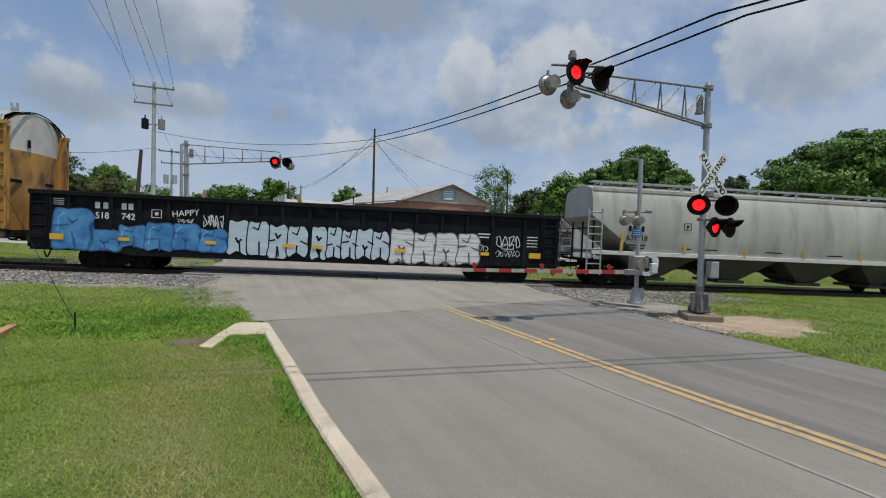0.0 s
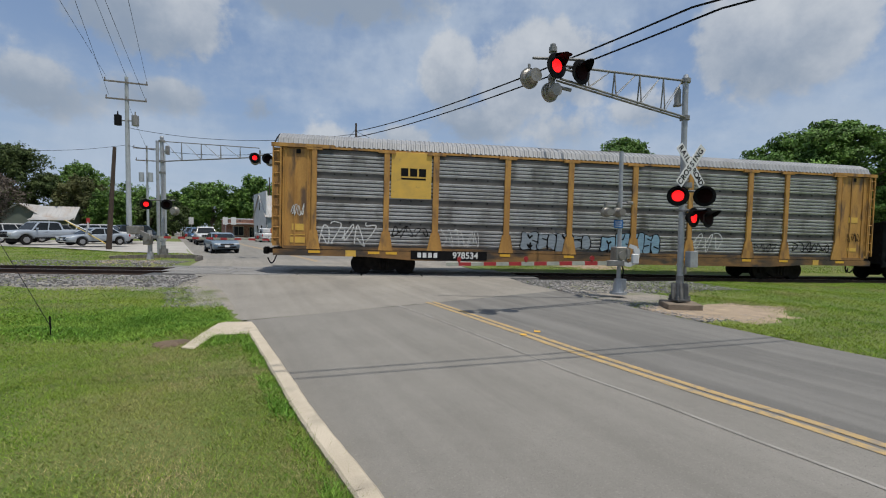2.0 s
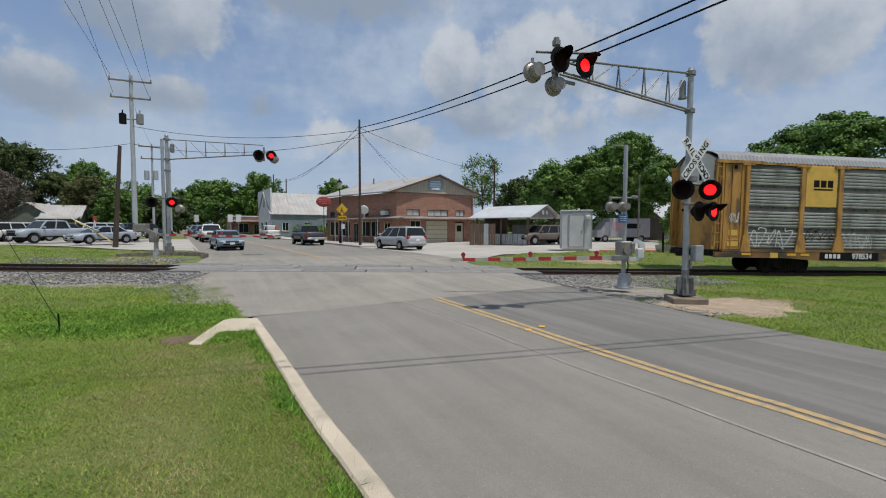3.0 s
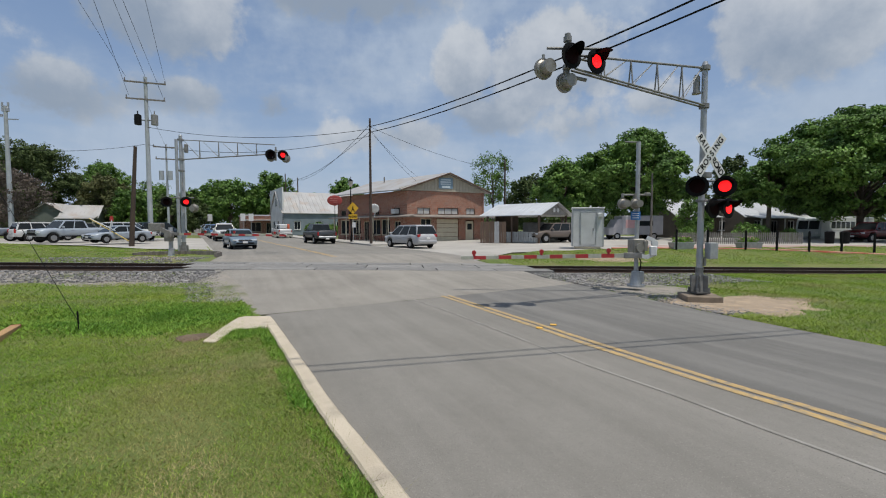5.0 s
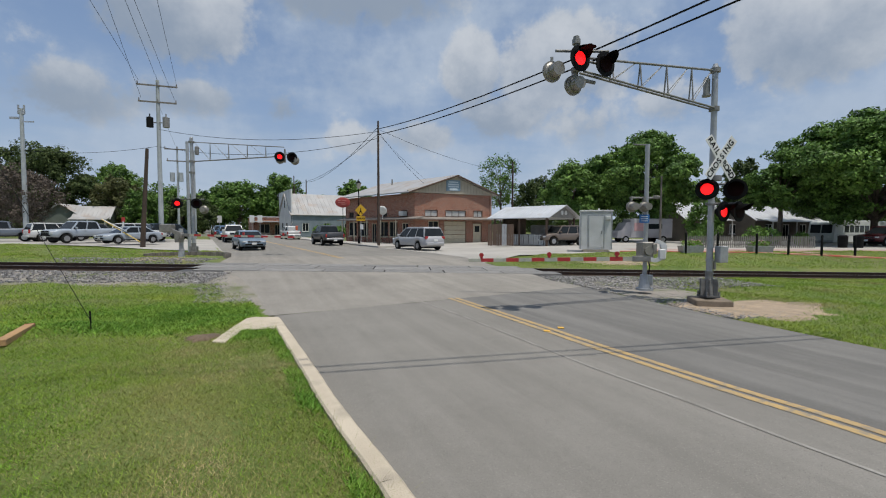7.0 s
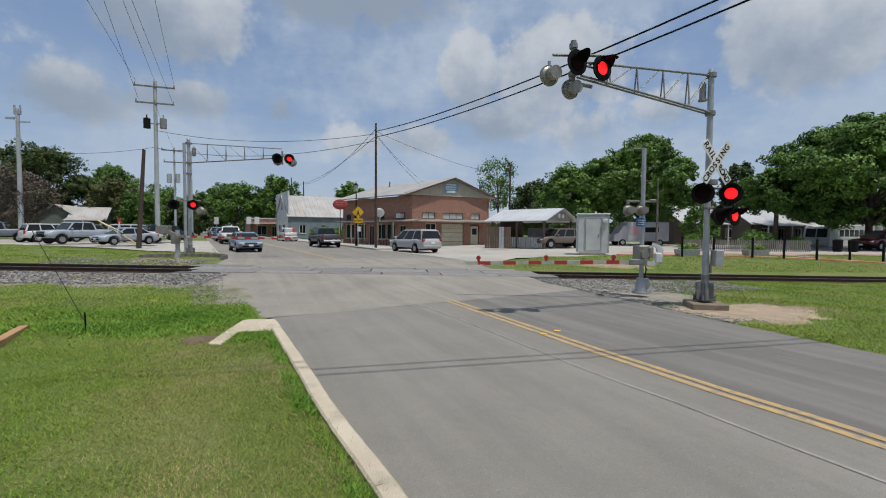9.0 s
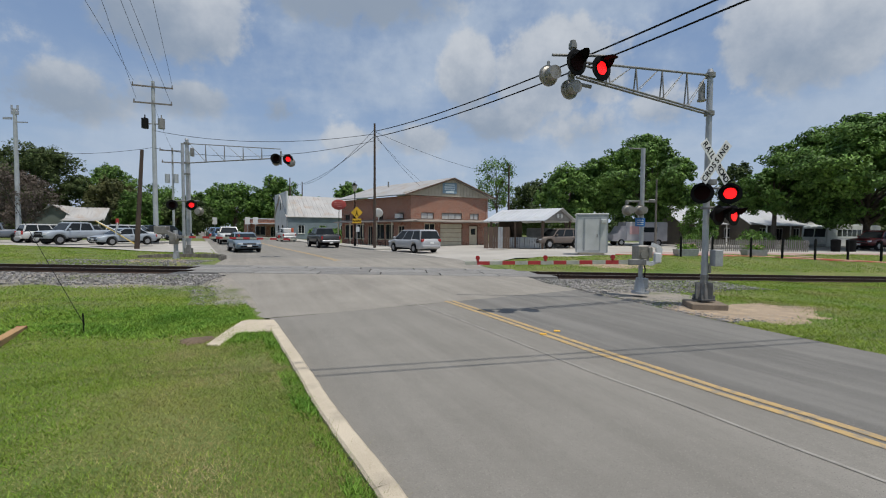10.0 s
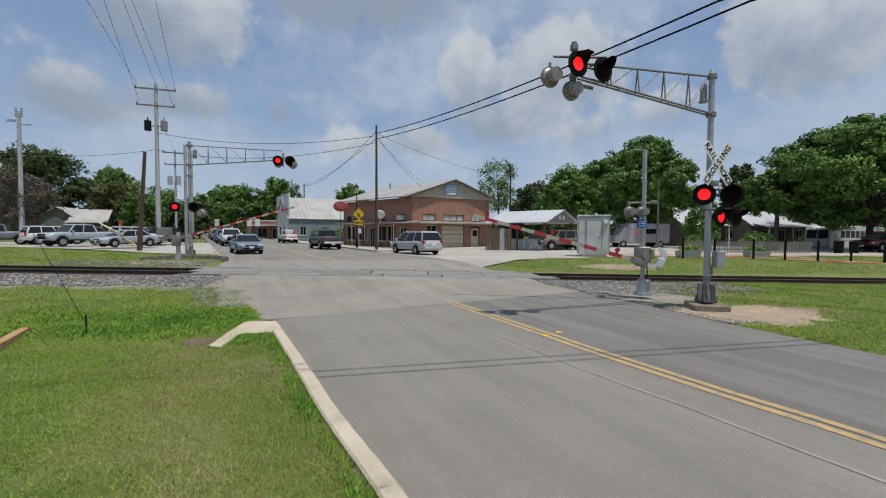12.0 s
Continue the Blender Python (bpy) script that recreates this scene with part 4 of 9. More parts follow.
def letters(parent, x0, x1, z0, z1, n, y, fill, edge, seed, label, hole=None, shine=None, wild=0.16):
    """A painted name of n fat, rounded, illegible letter shapes."""
    rng = random.Random(seed)
    g = part("graffiti", B(), edge, parent, label)
    w = (x1 - x0) / n
    for k in range(n):
        cx, h = x0 + w * (k + 0.5), z1 - z0
        ww = w * rng.uniform(0.52, 0.62)
        up, dn = z1 - h * rng.uniform(0, wild), z0 + h * rng.uniform(0, wild * 0.7)
        mid = (up + dn) / 2 + h * rng.uniform(-0.12, 0.12)
        base = [(cx - ww, dn + 0.12 * h), (cx - ww * 0.75, dn), (cx - ww * 0.1, dn + h * rng.uniform(0, 0.12)), (cx + ww * 0.7, dn), (cx + ww, dn + 0.2 * h),
                (cx + ww * rng.uniform(0.7, 0.95), mid), (cx + ww * 0.98, up - 0.2 * h), (cx + ww * 0.6, up), (cx - ww * 0.2, up - h * rng.uniform(0, 0.08)), (cx - ww * 0.8, up - 0.03 * h), (cx - ww * rng.uniform(0.75, 1.0), mid)]
        off = y - 0.004 - 0.0045 * k
        big = [(cx + (x - cx) * (1 + 0.05 / ww), mid + (z - mid) * (1 + 0.10 / h)) for x, z in base]
        daub("letter_edge", spline(big, 5), off, edge, g, thick=0.001)
        daub("letter", spline(base, 5), off - 0.003, fill, g, thick=0.001)
        bm = B()
        kind = rng.randrange(4)
        q = rng.uniform(-0.15, 0.15) * ww
        stroke(bm, [(cx + q, dn + 0.02 * h), (cx + q * 0.5, dn + h * rng.uniform(0.25, 0.42))], 0.06, off - 0.006)
        if rng.random() < 0.6:
            stroke(bm, [(cx - ww * 0.9, mid + 0.02 * h), (cx - ww * rng.uniform(0.1, 0.35), mid + 0.06 * h)], 0.055, off - 0.006)
        if rng.random() < 0.5:
            stroke(bm, [(cx + ww * 0.9, mid - 0.06 * h), (cx + ww * 0.3, mid + 0.02 * h)], 0.055, off - 0.006)
        if kind in (0, 1):
            hz = mid + h * 0.16 * (1 if kind else -1)
            for q in (hz, hz - 0.36 * h) if rng.random() < 0.5 else (hz,):
                stroke(bm, [(cx - ww * 0.25, q + 0.06 * h), (cx - ww * 0.05, q - 0.05 * h), (cx + ww * 0.22, q + 0.03 * h)], 0.075, off - 0.006)
        if kind in (1, 2):
            stroke(bm, [(cx + ww * 0.08, dn + 0.05 * h), (cx - ww * 0.05, mid - 0.12 * h)], 0.055, off - 0.006)
        if kind in (2, 3):
            stroke(bm, [(cx - ww * 0.5, up - 0.16 * h), (cx - ww * 0.05, up - 0.22 * h), (cx + ww * 0.15, up - 0.02 * h)], 0.05, off - 0.006)
        part("letter_line", bm, hole or edge, g)
        if shine:
            bm = B()
            stroke(bm, [(cx - ww * 0.72, mid - 0.1 * h), (cx - ww * 0.66, up - 0.2 * h), (cx - ww * 0.4, up - 0.1 * h)], 0.06, off - 0.006)
            part("letter_shine", bm, shine, g)
    return g


def scrawl(parent, x0, x1, z0, z1, n, y, material, seed, w=0.025, label="illegible sprayed scrawl"):
    """A thin illegible tag."""
    rng = random.Random(seed)
    bm = B()
    for k in range(n):
        a = x0 + (x1 - x0) * k / n
        b = x0 + (x1 - x0) * (k + 0.85) / n
        pts = [(rng.uniform(a, b), rng.uniform(z0, z1)) for _ in range(3)]
        pts = [(a, rng.uniform(z0, z1)), (rng.uniform(a, b), z1 - rng.uniform(0, 0.2) * (z1 - z0)), (b, rng.uniform(z0, z1)), (rng.uniform(a, b), z0 + rng.uniform(0, 0.2) * (z1 - z0)), (a + 0.2 * (b - a), rng.uniform(z0, z1))]
        sm = spline(pts, 5)[:-5]
        stroke(bm, [tuple(p) for p in sm], w, y - 0.004)
    return part("scrawl", bm, material, parent, label)


def text_mesh(name, body, size, material, parent, m, depth=0.002, align="CENTER", label="", bold=0.0):
    cu = bpy.data.curves.new(name, "FONT")
    cu.body, cu.size, cu.align_x, cu.align_y, cu.extrude, cu.offset = body, size, align, "CENTER", depth, bold
    tmp = new(name, cu)
    me = bpy.data.meshes.new_from_object(tmp)
    bpy.data.objects.remove(tmp)
    me.materials.clear()
    me.materials.append(material)
    ob = new(name, me)
    ob.parent = parent
    ob.matrix_basis = m
    return tagged(ob, label)


SIDE = pose(0, 0, 0, 90, 0, 0)  # writing upright on a near side


def autorack():
    L, W, YN = 27.25, 3.1, -1.55
    car = thing("autorack_wagon", pose(0, 0, 0), "yellow railway autorack with ribbed galvanised side panels and graffiti", "train wagon", "wagons of the train")
    # floor and sills
    bm = B()
    box(bm, (L / 2, 0, 0.92), (L - 0.1, 2.9, 0.28))
    part("floor", bm, UNDER, car)
    for sy in (-1, 1):
        bm = B()
        prism(bm, [(0.05, 0.98), (L - 0.05, 0.98), (L - 0.05, 0.74), (L - 3.6, 0.74), (L - 5.6, 0.62), (5.6, 0.62), (3.6, 0.74), (0.05, 0.74)], sy * 1.5 - 0.05, sy * 1.5 + 0.05)
        prism(bm, [(0.4, 1.0), (L - 0.4, 1.0), (L - 0.4, 1.12), (0.4, 1.12)], sy * 1.47 - 0.06, sy * 1.47 + 0.06)
        part("side_sill", bm, RACKSILL, car, "faded yellow side sill")
    # bays between posts, as spaced on the wagon
    posts = [(1.42, 1.69), (4.2, 4.51), (6.17, 6.51), (9.16, 9.50), (11.94, 12.27), (14.87, 15.21), (17.55, 17.86), (20.49, 20.83), (22.40, 22.69), (25.15, 25.46)]
    for sy in (-1, 1):
        for a, b in posts:
            bm = B()
            c, w = (a + b) / 2, b - a
            box(bm, (c, sy * 1.50, 3.0), (w * 0.72, 0.10, 3.9), bevel=0.012)
            prism(bm, [(c - w * 0.95, 1.0), (c + w * 0.95, 1.0), (c + w * 0.5, 1.75), (c - w * 0.5, 1.75)], sy * 1.53 - 0.03, sy * 1.53 + 0.03)
            box(bm, (c, sy * 1.51, 4.92), (w * 2.2, 0.1, 0.10))
            part("post", bm, RACKYEL, car)
        for k, ((_, a), (b, _)) in enumerate(zip(posts, posts[1:])):
            bm = B()
            prof = []
            z = 1.10
            for band in range(4):
                prof += [(z, 0.0), (z + 0.10, 0.0)]
                zz = z + 0.10
                for r in range(5):
                    prof += [(zz + 0.060, 0.05), (zz + 0.086, 0.05), (zz + 0.096, 0.0), (zz + 0.148, 0.0)]
                    zz += 0.148
                z += 0.945
            prof.append((4.90, 0.0))
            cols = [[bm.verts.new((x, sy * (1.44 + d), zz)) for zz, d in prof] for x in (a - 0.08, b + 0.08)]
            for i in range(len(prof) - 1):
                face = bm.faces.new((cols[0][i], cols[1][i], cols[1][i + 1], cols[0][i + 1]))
                # flats between the ribs get the painted shade, ribs the bright metal
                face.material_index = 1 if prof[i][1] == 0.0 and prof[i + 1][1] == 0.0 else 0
            part("side_panel", bm, [GALV, GALV_SHADED], car, "ribbed galvanised side panel")
            if sy < 0:
                for band in range(1, 4):
                    for q in (0.25, 0.5, 0.75):
                        bm = B()
                        box(bm, (a + (b - a) * q, -1.452, 1.15 + 0.945 * band - 0.02), (0.05, 0.02, 0.05))
                        part("bolt", bm, BLACK, car)
        # end bays with yellow plates
        for x0, x1, xo in ((0.36, 1.50, 0.0), (25.4, L - 0.36, L)):
            bm = B()
            box(bm, ((x0 + x1) / 2, sy * 1.44, 2.98), (x1 - x0, 0.05, 3.86))
            for x in (x0 + 0.12, (x0 + x1) / 2 - 0.1, x1 - 0.2):
                box(bm, (x, sy * 1.475, 2.98), (0.06, 0.04, 3.8))
            part("end_panel", bm, RACKYEL, car)
            bm = B()
            box(bm, ((x0 + x1) / 2, sy * 1.475, 4.78), (0.2, 0.03, 0.16))
            part("slot", bm, BLACK, car)
            lx0, lx1 = (0.02, 0.30) if xo == 0 else (L - 0.30, L - 0.02)
            bm = B()
            box(bm, ((lx0 + lx1) / 2, sy * 1.38, 3.0), (0.34, 0.05, 3.8))
            part("corner_plate", bm, RACKYEL, car)
            ladder(car, lx0, lx1, sy * 1.52, 1.2, 4.95, 9, RACKYEL)
        bm = B()
        for x0, x1 in ((-0.05, 2.3), (25.0, L + 0.05)):
            box(bm, ((x0 + x1) / 2, sy * 1.48, 5.0), (x1 - x0, 0.16, 0.14))
        box(bm, (L / 2, sy * 1.42, 4.97), (L - 0.2, 0.1, 0.08))
        part("top_rail", bm, RACKYEL, car)
    # the company plate: a plain yellow panel with dark shapes
    bm = B()
    box(bm, (5.34, -1.49, 4.03), (1.62, 0.03, 1.84), bevel=0.006)
    plate = part("name_plate", bm, SIGNYEL, car, "yellow name plate with dark emblem shapes")
    bm = B()
    y = -1.508
    box(bm, (5.42, y, 3.90), (1.0, 0.006, 0.07))
    for k in range(3):
        box(bm, (5.06 + 0.36 * k, y, 4.16), (0.29, 0.006, 0.32), bevel=0.002)
    part("emblem", bm, BLACK, plate)
    # number board
    bm = B()
    box(bm, (6.95, -1.556, 0.85), (3.15, 0.01, 0.36))
    board = part("number_board", bm, BLACK, car, "black number board")
    text_mesh("number", "978534", 0.36, WHITE, board, pose(7.62, -1.565, 0.85) @ SIDE, bold=0.008)
    bm = B()
    for k in range(4):
        box(bm, (5.72 + 0.22 * k, -1.563, 0.85), (0.15, 0.006, 0.20))
    part("mark", bm, WHITE, board)
    for x in (1.6, 3.9, 4.6, 9.3, 12.1, 15.0, 17.7, 20.6, 22.5, 25.5):
        bm = B()
        box(bm, (x, -1.556, 0.90), (0.45, 0.01, 0.10))
        part("reflector", bm, ORANGE, car)
    bm = B()
    for x, w in ((3.0, 0.4), (24.2, 0.3)):
        box(bm, (x, -1.558, 0.86), (w, 0.012, 0.24))
    for x, z, w, h in ((0.95, 1.85, 0.45, 0.26), (0.95, 1.55, 0.55, 0.03), (0.95, 1.35, 0.55, 0.22), (26.2, 2.9, 0.5, 0.25), (26.2, 1.5, 0.5, 0.16)):
        box(bm, (x, -1.473, z), (w, 0.012, h))
    part("stencil", bm, SIGNYEL, car)
    # roof: ribbed, arched
    bm = B()
    arch = [(-1.44, 5.02), (-1.34, 5.30), (-1.0, 5.50), (-0.5, 5.62), (0, 5.66), (0.5, 5.62), (1.0, 5.50), (1.34, 5.30), (1.44, 5.02)]
    cols = []
    x = 0.15
    while x < L - 0.14:
        for dx, e in ((0, 0), (0.035, 0.03), (0.095, 0.03), (0.13, 0)):
            cols.append([bm.verts.new((x + dx, yy * (1 + e * 0.4), z + e)) for yy, z in arch])
        x += 0.19
    for a, b in zip(cols, cols[1:]):
        for i in range(len(arch) - 1):
            bm.faces.new((a[i], a[i + 1], b[i + 1], b[i]))
    part("roof", bm, ROOFGALV, car, "pale ribbed metal roof")
    bm = B()
    box(bm, (L / 2, 0, 3.0), (L - 1.0, 2.7, 3.9))
    part("deck_core", bm, UNDER, car)
    # end doors
    for x, w in ((0.0, -1), (L, 1)):
        bm = B()
        v = [[bm.verts.new((x - w * (0.06 + 0.25 * (abs(yy) / 1.36) ** 2), yy, z)) for z in (1.0, 2.9, 3.0, 4.1)] for yy in np.linspace(-1.36, 1.36, 13)]
        for a, b in zip(v, v[1:]):
            for i in range(3):
                bm.faces.new((a[i], a[i + 1], b[i + 1], b[i]))
        part("end_door", bm, RACKYEL, car, "yellow folding end door")
        bm = B()
        v = [[bm.verts.new((x - w * (0.06 + 0.25 * (abs(yy) / 1.36) ** 2), yy, z)) for z in (4.1, 5.02 + 0.6 * (1 - (yy / 1.42) ** 2) * 0.98)] for yy in np.linspace(-1.36, 1.36, 13)]
        for a, b in zip(v, v[1:]):
            bm.faces.new((a[0], a[1], b[1], b[0]))
        part("end_gable", bm, RACKWHITE, car, "off-white upper end panel")
        bm = B()
        prev = None
        for yy in np.linspace(-1.42, 1.42, 15):
            p = Vector((x - w * 0.06, yy, 5.06 + 0.62 * (1 - (yy / 1.46) ** 2)))
            if prev:
                rod(bm, prev, p, 0.026, seg=6)
            prev = p
        box(bm, (x - w * 0.12, -1.0, 2.92), (0.04, 0.6, 0.12))
        box(bm, (x - w * 0.10, 0.5, 2.92), (0.04, 0.6, 0.12))
        box(bm, (x - w * 0.04, -0.45, 4.4), (0.05, 0.1, 0.3))
        part("end_trim", bm, BLACK, car)
        bm = B()
        box(bm, (x - w * 0.2, 0, 0.92), (0.5, 2.6, 0.2))
        part("end_sill", bm, UNDER, car)
        coupler(car, x, w)
    bogie(car, 4.3)
    bogie(car, L - 4.3)
    letters(car, 10.0, 13.05, 1.02, 2.15, 4, -1.485, mat("spray_thin_grey", (0.27, 0.31, 0.34), (0.17, 0.20, 0.23), 0.6, scale=2.5, fine=25, stretch=(1, 1, 6)), BLACK, 21, "thin grey-blue sprayed letter shapes with black edges", wild=0.3)
    letters(car, 13.6, 16.25, 0.95, 2.12, 4, -1.49, mat("spray_thin_blue", (0.22, 0.36, 0.45), (0.15, 0.24, 0.32), 0.6, scale=2.5, fine=25, stretch=(1, 1, 6)), BLACK, 23, "thin blue sprayed letter shapes with black edges", wild=0.3)
    scrawl(car, 1.75, 4.05, 1.2, 2.1, 5, -1.485, WHITE, 5, 0.045)
    scrawl(car, 17.95, 19.45, 1.2, 2.1, 3, -1.485, WHITE, 6, 0.035)
    scrawl(car, 4.6, 6.1, 1.55, 2.0, 5, -1.485, BLACK, 7, 0.035)
    scrawl(car, 6.6, 8.2, 1.2, 1.9, 6, -1.485, WHITE, 8, 0.022)
    scrawl(car, 23.0, 25.0, 1.35, 1.8, 6, -1.485, BLACK, 9, 0.045)
    scrawl(car, 21.0, 22.2, 1.3, 1.7, 4, -1.485, BLACK, 10, 0.03)
    scrawl(car, 0.7, 1.2, 2.3, 2.75, 4, -1.50, WHITE, 12, 0.025)
    scrawl(car, 25.9, 26.6, 1.85, 2.3, 4, -1.50, BLACK, 13, 0.025)
    return car


def gondola():
    L, YN = 20.3, -1.52
    car = thing("gondola_wagon", pose(0, 0, 0), "black steel railway gondola with large blue and white graffiti", "train wagon", "wagons of the train")
    for sy in (-1, 1):
        bm = B()
        box(bm, (L / 2, sy * 1.42, 1.78), (L - 0.06, 0.05, 2.2))
        part("side_sheet", bm, BLACKPAINT, car)
        for k, x in enumerate((0.75, 1.38, 2.85, 3.85, 4.88, 5.91, 7.02, 8.09, 9.09, 10.11, 11.16, 12.19, 13.24, 14.32, 15.35, 16.39, 17.44, 18.80, 19.55)):
            bm = B()
            prism(bm, [(x - 0.08, 0.7), (x + 0.08, 0.7), (x + 0.055, 2.72), (x - 0.055, 2.72)], sy * 1.48 - 0.05, sy * 1.48 + 0.05)
            part("stake", bm, BLACKPAINT, car)
        bm = B()
        box(bm, (L / 2, sy * 1.46, 2.82), (L, 0.2, 0.17), bevel=0.02)
        part("top_rail", bm, BLACKPAINT, car)
        bm = B()
        prism(bm, [(0.0, 1.0), (0.0, 0.78), (2.9, 0.72), (3.6, 0.58), (L - 3.6, 0.58), (L - 2.9, 0.72), (L, 0.78), (L, 1.0)], sy * 1.45 - 0.06, sy * 1.45 + 0.06)
        part("side_sill", bm, BLACKPAINT, car)
        for x0 in (0.12, L - 0.7):
            ladder(car, x0, x0 + 0.55, sy * 1.56, 0.95, 2.65, 4, BLACKPAINT)
    bm = B()
    box(bm, (L / 2, 0, 0.95), (L - 0.2, 2.8, 0.16))
    part("floor", bm, UNDER, car)
    for x in (0.04, L - 0.04):
        bm = B()
        box(bm, (x, 0, 1.85), (0.08, 2.9, 2.0))
        for z in (1.3, 1.9, 2.5):
            box(bm, (x + (0.06 if x > 1 else -0.06), 0, z), (0.06, 2.8, 0.12))
        part("end_sheet", bm, BLACKPAINT, car)
        coupler(car, x, 1 if x > 1 else -1)
    for x, y, z, r in ((5.4, 0.2, 3.1, 12), (9.3, 0.5, 3.15, -14)):
        bm = B()
        box(bm, (0, 0, 0), (0.16, 0.12, 0.9), pose(x, y, z - 0.2, 0, r, 0))
        part("load_timber", bm, mat("timber", (0.42, 0.28, 0.15), (0.32, 0.2, 0.1), 0.85, scale=4, fine=30), car, "timber end sticking out of the load")
    bogie(car, 2.6)
    bogie(car, L - 2.4)
    y = -1.525
    letters(car, 0.85, 2.25, 0.72, 2.25, 1, y, PAINTBLUE, PAINTNAVY, 31, "bright blue sprayed letter shapes", hole=PAINTNAVY, shine=PAINTSKY, wild=0.1)
    letters(car, 2.1, 3.2, 0.72, 1.5, 1, y, PAINTBLUE, PAINTNAVY, 32, "bright blue sprayed letter shapes", hole=PAINTNAVY, wild=0.1)
    letters(car, 3.15, 7.0, 0.70, 1.92, 4, y, PAINTBLUE, PAINTNAVY, 33, "bright blue sprayed letter shapes", hole=PAINTNAVY, shine=PAINTSKY, wild=0.26)
    letters(car, 7.1, 10.05, 0.66, 2.12, 4, y, PAINTICE, BLACK, 37, "silver sprayed letter shapes with black edges")
    letters(car, 10.2, 13.2, 0.66, 2.06, 5, y, PAINTICE, BLACK, 39, "silver sprayed letter shapes with black edges")
    letters(car, 13.3, 16.9, 0.66, 2.1, 4, y, PAINTWHITE, mat("spray_grey", (0.12, 0.12, 0.12), (0.08, 0.08, 0.08), 0.6), 41, "white streaked sprayed letter shapes")
    text_mesh("sprayed_word", "HAPPY", 0.33, WHITE, car, pose(5.5, y - 0.004, 2.26) @ SIDE @ pose(0, 0, 0, 0, 0, 6), label="white sprayed word", bold=0.0)
    scrawl(car, 5.2, 5.8, 1.9, 2.06, 4, y, WHITE, 51, 0.025)
    scrawl(car, 6.15, 6.9, 1.75, 2.25, 5, y, WHITE, 52, 0.03)
    scrawl(car, 17.6, 18.65, 1.5, 2.0, 4, y, WHITE, 53, 0.035)
    scrawl(car, 17.6, 18.65, 1.1, 1.35, 6, y, WHITE, 54, 0.02)
    scrawl(car, 16.85, 17.3, 1.3, 1.55, 2, y, WHITE, 55, 0.025)
    bm = B()
    for x, z, w, h in ((18.1, 1.42, 0.5, 0.03), (18.1, 1.62, 0.5, 0.03), (17.86, 1.52, 0.03, 0.2), (18.1, 1.52, 0.03, 0.2), (18.34, 1.52, 0.03, 0.2)):
        box(bm, (x, y - 0.004, z), (w, 0.006, h))
    for a in range(4):
        box(bm, (0.95 + 0.0, -1.45, 2.6 - 0.07 * a), (0.45, 0.006, 0.03))
        box(bm, (19.15, -1.45, 1.95 - 0.13 * a), (0.45, 0.006, 0.035))
    for a, w in ((0, 0.5), (1, 0.4)):
        box(bm, (17.1, y - 0.004, 2.0 - 0.13 * a), (w, 0.006, 0.05))
    part("stencil", bm, WHITE, car)
    text_mesh("number", "518", 0.33, WHITE, car, pose(2.50, -1.45, 2.03) @ SIDE, bold=0.006)
    text_mesh("number", "742", 0.33, WHITE, car, pose(3.42, -1.45, 2.03) @ SIDE, bold=0.006)
    bm = B()
    for x in (2.33, 2.62, 3.26, 3.5):
        box(bm, (x, -1.45, 2.42), (0.17, 0.006, 0.23))
    part("mark", bm, WHITE, car, "white reporting mark shapes")
    bm = B()
    for x0, z0, w, h in ((4.42, 2.35, 0.36, 0.025), (4.42, 2.05, 0.36, 0.025)):
        box(bm, (x0, -1.45, z0), (w, 0.006, h))
    for x0 in (4.25, 4.59):
        box(bm, (x0, -1.45, 2.2), (0.025, 0.006, 0.3))
    box(bm, (4.42, -1.45, 2.2), (0.12, 0.006, 0.12))
    part("emblem", bm, WHITE, car)
    for x, w in ((1.02, 0.48), (3.35, 0.4), (6.45, 0.42), (9.35, 0.45), (10.45, 0.4), (13.7, 0.45), (17.15, 0.35), (19.25, 0.5)):
        bm = B()
        box(bm, (x, y - 0.040, 1.19), (w, 0.006, 0.13 if 1.1 < x < 19 else 0.22))
        part("reflector", bm, ORANGE, car)
    return car


